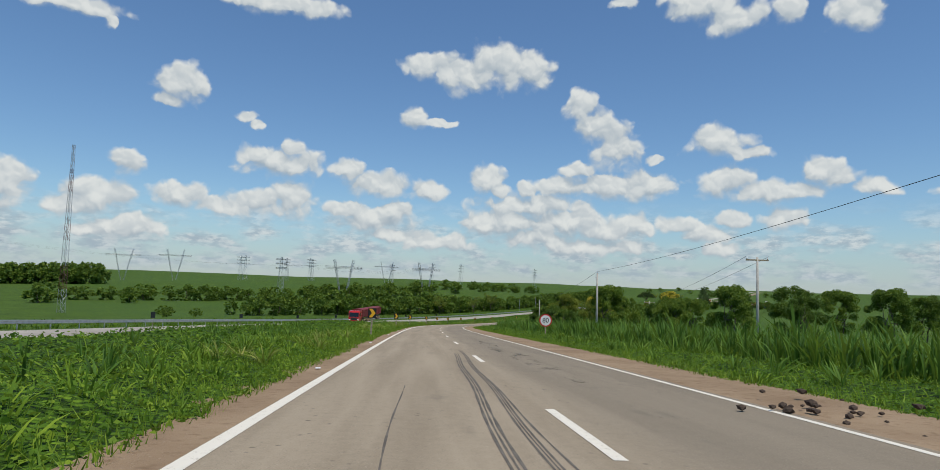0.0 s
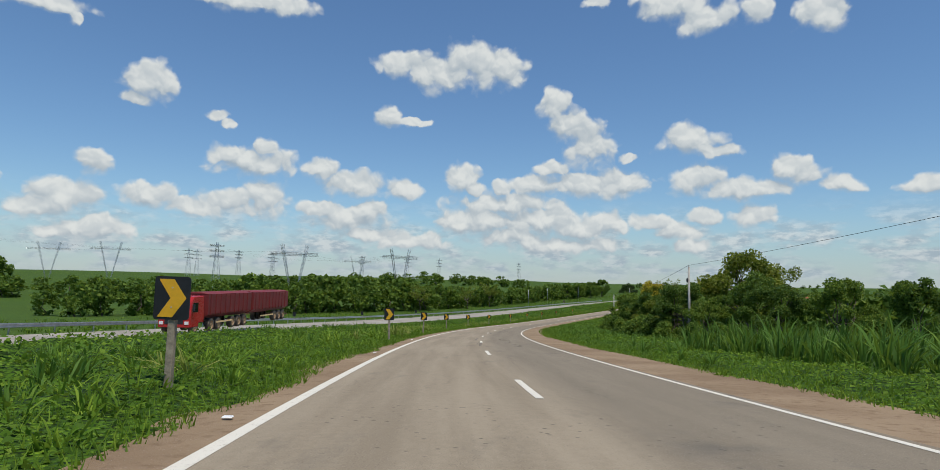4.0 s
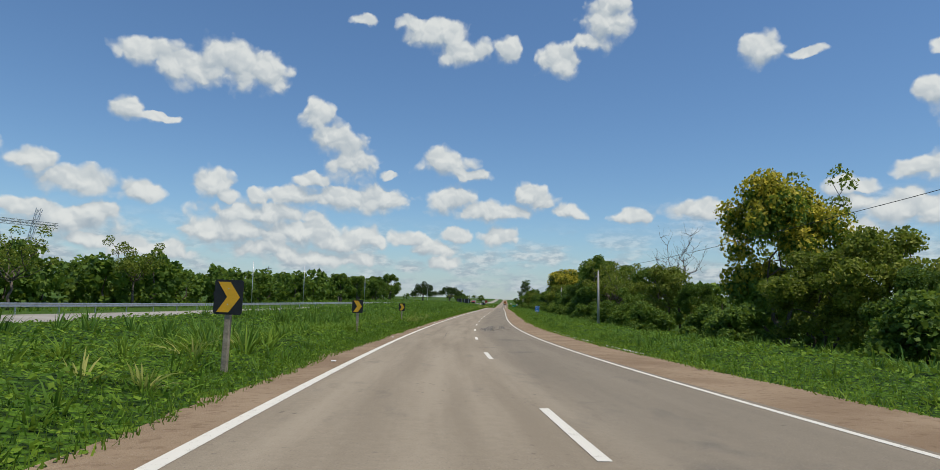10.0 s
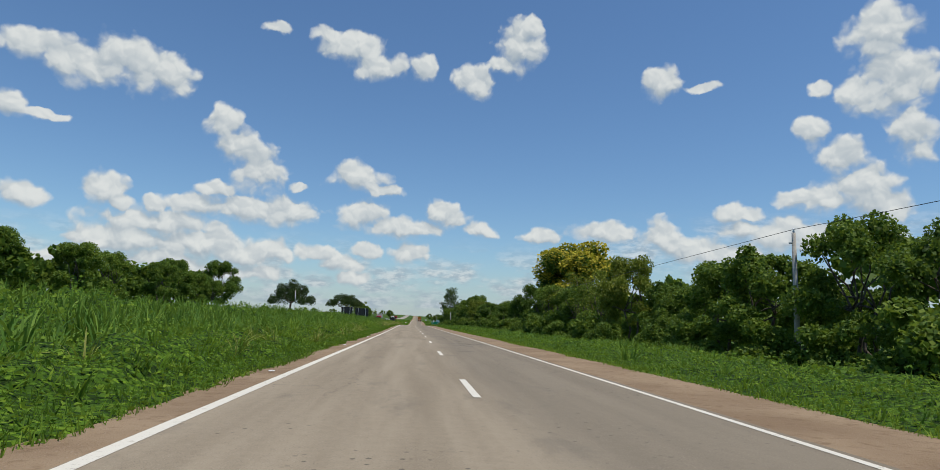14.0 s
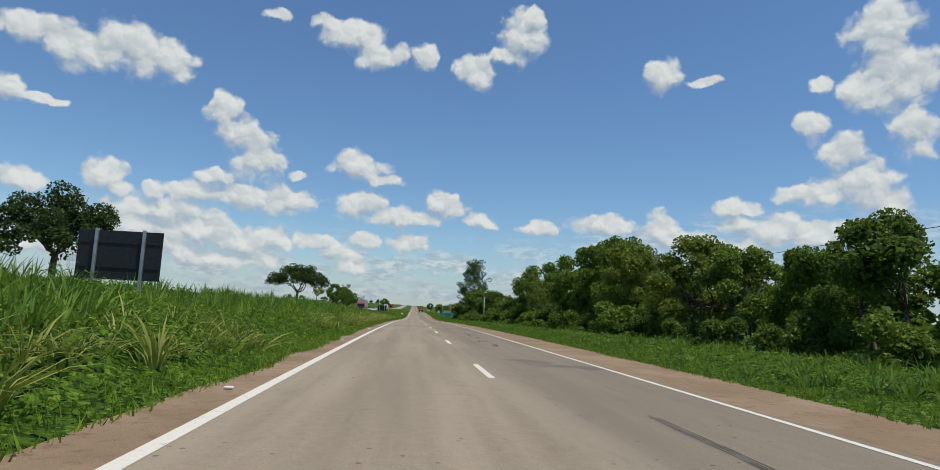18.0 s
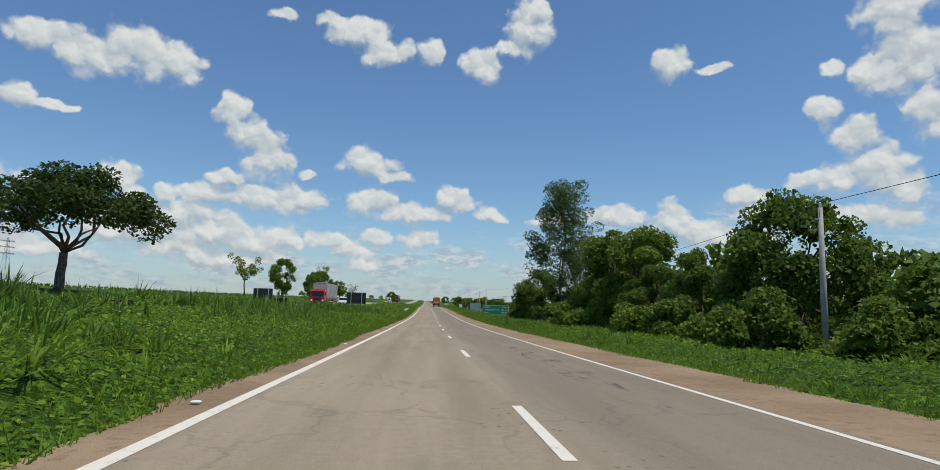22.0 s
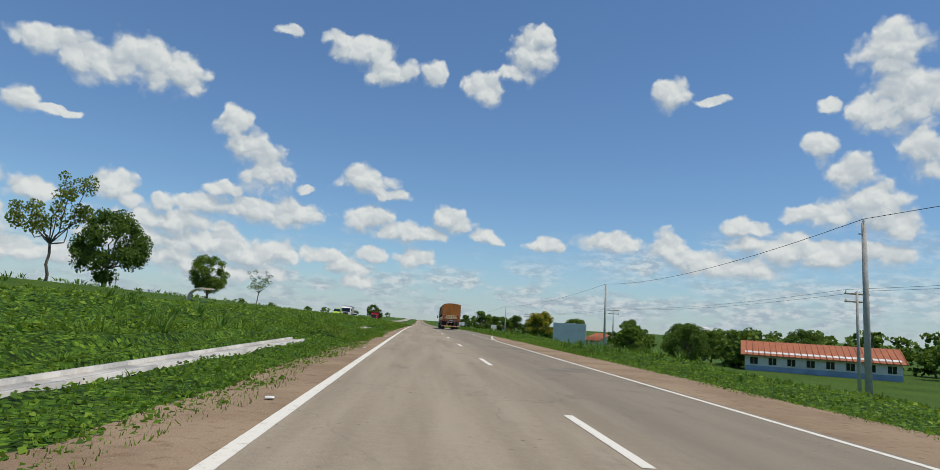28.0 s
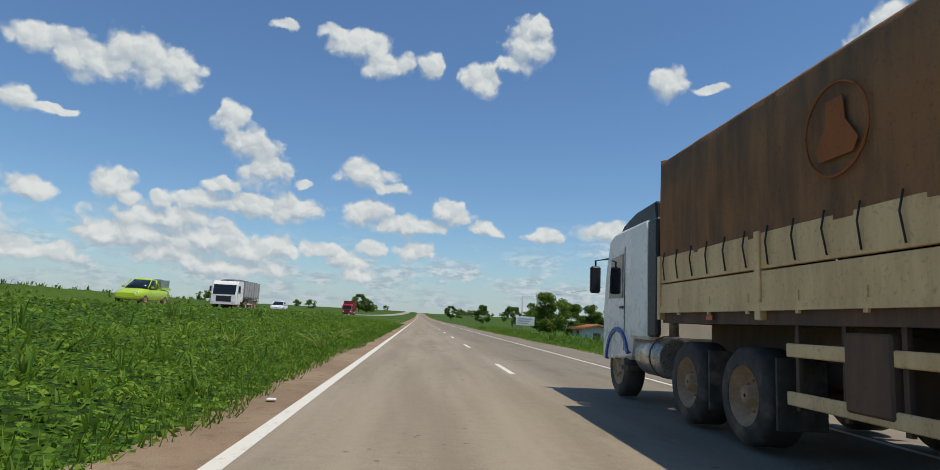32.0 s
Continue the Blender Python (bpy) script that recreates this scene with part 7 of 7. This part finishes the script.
def grain_truck(m, label, body, cab_mat, lengths, z_top, name="grain_truck", cover=None):
    """A truck whose local +y is its front; trailers follow behind."""
    truck = thing(name, m, label, "truck")
    outline = [(0.0, 0.5), (0.0, 1.4), (-0.2, 2.4), (-0.5, 2.75), (-2.1, 2.8), (-2.2, 0.8), (-1.4, 0.8), (-1.3, 0.5)]
    cab = part("cab", prism(bmesh.new(), outline, -1.2, 1.2, Matrix.Rotation(radians(90), 4, "Z")), cab_mat, truck, "", 0.05)
    part("windscreen", prism(bmesh.new(), [(0.006, 1.45), (-0.19, 2.38), (-0.23, 2.38), (-0.03, 1.45)], -1.05, 1.05, Matrix.Rotation(radians(90), 4, "Z")), glass, cab, "dark windscreen")
    part("grille", boxes((-0.7, 0.7, 0.0, 0.02, 0.75, 1.3)), BLACK, cab)
    for sx in (-1, 1):
        part("door_window", boxes((sx * 1.205 - 0.005, sx * 1.205 + 0.005, -1.2, -0.4, 1.6, 2.3)), glass, cab)
        part("headlamp", boxes((sx * 0.95 - 0.15, sx * 0.95 + 0.15, 0.0, 0.03, 0.72, 0.95)), SIGN_WHITE, cab)
        part("mirror", boxes((sx * 1.35 - 0.08, sx * 1.35 + 0.08, -0.25, -0.15, 1.7, 2.2)), BLACK, cab)
        for y in (-0.9, -3.6, -4.9):
            wheel(truck, sx * 1.0, y, 0.5, 0.36, sx, y < -2)
    part("chassis", boxes((-0.45, 0.45, -6.0, -0.4, 0.65, 0.9)), FRAME, truck)
    y = -2.7
    for l in lengths:
        bm = prism(bmesh.new(), [(-1.25, 1.35), (-1.28, z_top), (1.28, z_top), (1.25, 1.35), (0.6, 1.0), (-0.6, 1.0)], y - l, y)
        box_ = part("trailer_body", bm, body, truck, "", 0.03)
        for k in range(int(l / 0.9)):
            for sx in (-1, 1):
                yy = y - 0.45 - 0.9 * k
                part("rib", boxes((sx * 1.29 - 0.03, sx * 1.29 + 0.03, yy - 0.04, yy + 0.04, 1.3, z_top)), body, box_)
        part("cover", prism(bmesh.new(), [(-1.3, z_top), (-0.7, z_top + 0.14), (0.7, z_top + 0.14), (1.3, z_top)], y - l - 0.02, y + 0.02), cover or body, box_, "", 0.02)
        part("underride", boxes((-1.2, 1.2, y - l, y - l + 0.08, 0.45, 0.57)), FRAME, box_)
        for k in range(3 if l > 8 else 2):
            for sx in (-1, 1):
                wheel(truck, sx * 1.0, y - l + 1.2 + 1.25 * k, 0.5, 0.4, sx, True)
        for sx in (-1, 1):
            part("side_rail", boxes((sx * 1.2 - 0.02, sx * 1.2 + 0.02, y - l * 0.55, y - l * 0.2, 0.6, 0.72)), CREAM, box_)
        y -= l + 0.6
    return truck


grain_truck(spot(137.0, -22.6, 0.05, 180), "red grain truck with two ribbed hopper trailers", RED_BOX, CAR_RED, (8.6, 9.6), 2.9)
grain_truck(spot(697.5, -20.2, 0.05, 180), "articulated truck with red cab and grey box trailer", GREY_BOX, CAR_RED, (12.0,), 3.8, "box_truck", GREY_BOX)
v = spot(704.5, -20.2, 0.05, 180)
ob = thing("trailer_logo", v @ pose(1.30, 0, 2.4, 0, 0, 90), "plain dark emblem plate on the grey trailer side", "emblem")
part("mark", boxes((-0.9, 0.9, -0.012, -0.004, -0.18, 0.18), (-0.9, -0.1, -0.012, -0.004, 0.28, 0.75)), BLACK, ob)


def oval(hx, hy, n=20, p=4.0):
    """A rounded rectangle as points round its middle."""
    out = []
    for k in range(n):
        a = 2 * math.pi * (k + 0.5) / n
        c, s = math.cos(a), math.sin(a)
        r = (abs(c) ** p + abs(s) ** p) ** (-1 / p)
        out.append((hx * r * c, hy * r * s))
    return out


def skin(rings):
    """A smooth closed shell through rings of points."""
    bm = bmesh.new()
    made = [[bm.verts.new(q) for q in ring] for ring in rings]
    n = len(made[0])
    for a, b in zip(made, made[1:]):
        for k in range(n):
            bm.faces.new((a[k], a[(k + 1) % n], b[(k + 1) % n], b[k])).smooth = True
    bm.faces.new(made[0][::-1])
    bm.faces.new(made[-1])
    return bm


def car(m, label, paint, kind="car"):
    ob = thing(kind.replace(" ", "_"), m, label, kind)
    tall, long = (1.0, 1.0) if kind == "car" else (1.25, 1.18)
    body_rings = []
    for y, hw, z0, z1 in ((-2.12, 0.60, 0.48, 0.80), (-2.05, 0.78, 0.34, 0.93), (-1.4, 0.86, 0.27, 0.99), (0.0, 0.87, 0.25, 0.95), (1.0, 0.86, 0.26, 0.92), (1.6, 0.83, 0.28, 0.84), (2.0, 0.74, 0.34, 0.72), (2.12, 0.58, 0.42, 0.62)):
        body_rings.append([(x, y * long, (z0 + z1) / 2 * tall + z) for x, z in oval(hw, (z1 - z0) / 2 * tall)])
    body = part("body", skin(body_rings), paint, ob)
    back = -1.75 if kind == "car" else -0.75
    front = 1.2
    cabin, roof = [], []
    for f, z, hw in ((0.0, 0.90, 0.80), (0.30, 1.12, 0.74), (0.62, 1.36, 0.64)):
        y0, y1 = front - f * 1.35, back + f * 1.0 * (1 if kind == "car" else 0.35)
        cabin.append([(x, (y0 + y1) / 2 * long + y, z * tall) for x, y in oval(hw, (y0 - y1) / 2 * long)])
    for f, z, hw in ((0.62, 1.362, 0.65), (0.68, 1.42, 0.60), (0.78, 1.45, 0.42)):
        y0, y1 = front - f * 1.35, back + f * 1.0 * (1 if kind == "car" else 0.35)
        roof.append([(x, (y0 + y1) / 2 * long + y, z * tall) for x, y in oval(hw, (y0 - y1) / 2 * long)])
    part("windows", skin(cabin), glass, body, "dark tinted windows")
    part("roof", skin(roof), paint, body)
    for sx in (-1, 1):
        for ya, yb in ((1.02, 0.40), (-0.15, -0.15), (back + 0.12, back + 0.55)):
            part("pillar", tube(bmesh.new(), [(sx * 0.79, ya * long, 0.92 * tall), (sx * 0.66, yb * long, 1.38 * tall)], 0.035, 6), paint, body)
        part("headlamp", skin([[(sx * 0.56 + x, 2.0 * long + q, 0.66 * tall + z) for x, z in oval(0.14, 0.06)] for q in (-0.1, 0.06)]), SIGN_WHITE, body, "clear headlamp")
        part("mirror", skin([[(sx * 0.93 + x, 0.75 * long + q, 0.98 * tall + z) for x, z in oval(0.09, 0.06)] for q in (-0.05, 0.05)]), paint, body)
        for y in (1.32 * long, -1.32 * long):
            wheel(ob, sx * 0.77, y, 0.32 * (1 + 0.4 * (tall - 1)), 0.2, sx)
    part("grille", skin([[(x, 2.09 * long + q, 0.50 * tall + z) for x, z in oval(0.42, 0.07)] for q in (-0.05, 0.03)]), BLACK, body)
    if kind != "car":
        for x in (-0.78, 0.78):
            part("bed_rail", boxes((x - 0.04, x + 0.04, -2.45, -0.9, 1.15, 1.30)), paint, body)
        part("rack", boxes((-0.75, 0.75, -1.0, -0.95, 1.2, 1.85), (-0.75, 0.75, -2.3, -2.25, 1.2, 1.85)), STEEL, ob, "steel equipment rack")
    return ob


car(spot(701.0, -16.2, 0.05, 180), "small white sedan car on the second carriageway", CAR_WHITE)
car(spot(887.0, -20.6, 0.05, 180), "lime green and yellow pickup with equipment rack", CAR_LIME, "pickup")
car(spot(930.0, -21.0, 0.05, 180), "white car on the second carriageway", CAR_WHITE)
grain_truck(spot(905.0, -20.8, 0.05, 180), "white delivery truck on the second carriageway", GREY_BOX, CAB_WHITE, (5.5,), 2.9, "delivery_truck")
grain_truck(spot(1010.0, -21.0, 0.05, 180), "far orange truck on the second carriageway", RED_BOX, CAR_RED, (9.0,), 3.5, "grain_truck")

# ---- boards and buildings on the right after the wood ----
ob = thing("billboard", spot(821.5, 16.6, 0, -26), "blank pale grey billboard standing in the grass", "billboard")
part("panel", boxes((-2.05, 2.05, 0, 0.06, -0.5, 3.15)), plain("board_grey", (0.52, 0.58, 0.56), 0.6, vary=0.1, scale=0.7, dirt=(0.4, 0.36, 0.28, 0.3)), ob, "", 0.01)
for x in (-1.9, -0.65, 0.65, 2.02):
    part("post", boxes((x - 0.06, x + 0.06, 0.06, 0.18, -1.6, 3.2)), STEEL, ob)
ob = thing("notice_board", spot(906.7, 8.6, 0, -2), "small white notice board on two legs", "sign board")
part("panel", boxes((-0.95, 0.95, 0, 0.03, 1.0, 1.9)), SIGN_WHITE, ob, "", 0.01)
for k in range(3):
    part("text_bar", boxes((-0.7, 0.7 - 0.2 * k, -0.012, -0.002, 1.62 - 0.22 * k, 1.70 - 0.22 * k)), GREY_BOX, ob)
for x in (-0.7, 0.7):
    part("leg", boxes((x - 0.04, x + 0.04, 0.03, 0.1, -0.8, 1.8)), WOOD_POST, ob)
TILE = rusty("clay_tile", (0.42, 0.14, 0.06), (0.24, 0.085, 0.05), 0.6, 0.85, False)
WALL = plain("whitewash", (0.70, 0.68, 0.63), 0.85, vary=0.12, scale=0.5, dirt=(0.36, 0.27, 0.2, 0.4))
WALL_BLUE = plain("blue_wash", (0.30, 0.38, 0.48), 0.85, vary=0.15, scale=0.6)


def house(m, w, l, h, roof_h, label, band=True, name="house"):
    ob = thing(name, m, label, "building")
    part("wall", boxes((-w / 2, w / 2, -l / 2, l / 2, -1.2, h)), WALL, ob)
    if band:
        part("plinth", boxes((-w / 2 - 0.02, w / 2 + 0.02, -l / 2 - 0.02, l / 2 + 0.02, -1.2, 0.9)), WALL_BLUE, ob, "blue-grey painted plinth")
    part("gable", prism(bmesh.new(), [(-w / 2, h), (0, h + roof_h * 0.95), (w / 2, h)], -l / 2 + 0.02, l / 2 - 0.02), WALL, ob)
    for sx in (-1, 1):
        bm = prism(bmesh.new(), [(sx * (w / 2 + 0.7), h - roof_h * 0.28), (0, h + roof_h), (0, h + roof_h + 0.14), (sx * (w / 2 + 0.7), h - roof_h * 0.28 + 0.14)], -l / 2 - 0.6, l / 2 + 0.6)
        roof = part("roof", bm, TILE, ob, "weathered clay tile roof slope")
        n = int(l / 0.8)
        for k in range(n):
            yy = -l / 2 - 0.5 + (l + 1.0) * k / n
            a, b = Vector((sx * (w / 2 + 0.7), yy, h - roof_h * 0.28 + 0.15)), Vector((0, yy, h + roof_h + 0.15))
            part("roof_rib", tube(bmesh.new(), [a, b], 0.09, 5), TILE, roof)
    for sx in (-1, 1):
        n = int(l / 2.6)
        for k in range(n):
            yy = -l / 2 + (k + 0.5) * l / n
            win = part("window", boxes((sx * w / 2 - 0.03, sx * w / 2 + 0.03, yy - 0.55, yy + 0.55, 1.15, min(h - 0.25, 2.2))), glass, ob, "dark window")
            part("sill", boxes((sx * w / 2 - 0.08, sx * w / 2 + 0.08, yy - 0.65, yy + 0.65, 1.07, 1.14)), WALL, win)
            part("window_frame", boxes((sx * w / 2 - 0.045, sx * w / 2 + 0.045, yy - 0.025, yy + 0.025, 1.15, min(h - 0.25, 2.2))), WALL, win)
    part("door", boxes((-0.5, 0.5, -l / 2 - 0.03, -l / 2 + 0.03, -0.2, 1.9)), FRAME, ob, "brown door")
    return ob


house(spot(840, 61, -0.1, 62), 9.0, 21.0, 2.9, 1.7, "long white building with clay tile roof and blue plinth")
house(spot(826, 84, 0.2, 50), 8.0, 14.0, 2.7, 1.8, "low white house with clay tile roof")
house(spot(905, 46, 0.2, 10), 7.0, 9.0, 2.6, 1.5, "small pale house with clay tile roof", False)
house(spot(930, 22, 0.0, 0), 4.0, 5.0, 2.4, 0.5, "small white roadside hut among trees", False)
house(spot(770, 92, 0.0, 20), 8.0, 12.0, 2.7, 1.6, "white house with clay tile roof behind trees")
ob = thing("water_tank", spot(886, 64), "pale round water tank on a concrete column", "water tank")
part("column", tube(bmesh.new(), [(0, 0, -1), (0, 0, 5.2)], [0.6, 0.5], 14), CONCRETE, ob)
part("tank", lathe(bmesh.new(), [(5.2, 0.6), (5.5, 1.1), (7.2, 1.1), (7.5, 0.3)], 20, "z"), WALL, ob)
ob = thing("gate_wall", spot(884, 14.5, 0, 5), "short plain white wall beside the road", "wall")
part("slab", boxes((-0.6, 0.6, 0, 0.2, -0.6, 2.3)), WALL, ob, "", 0.02)
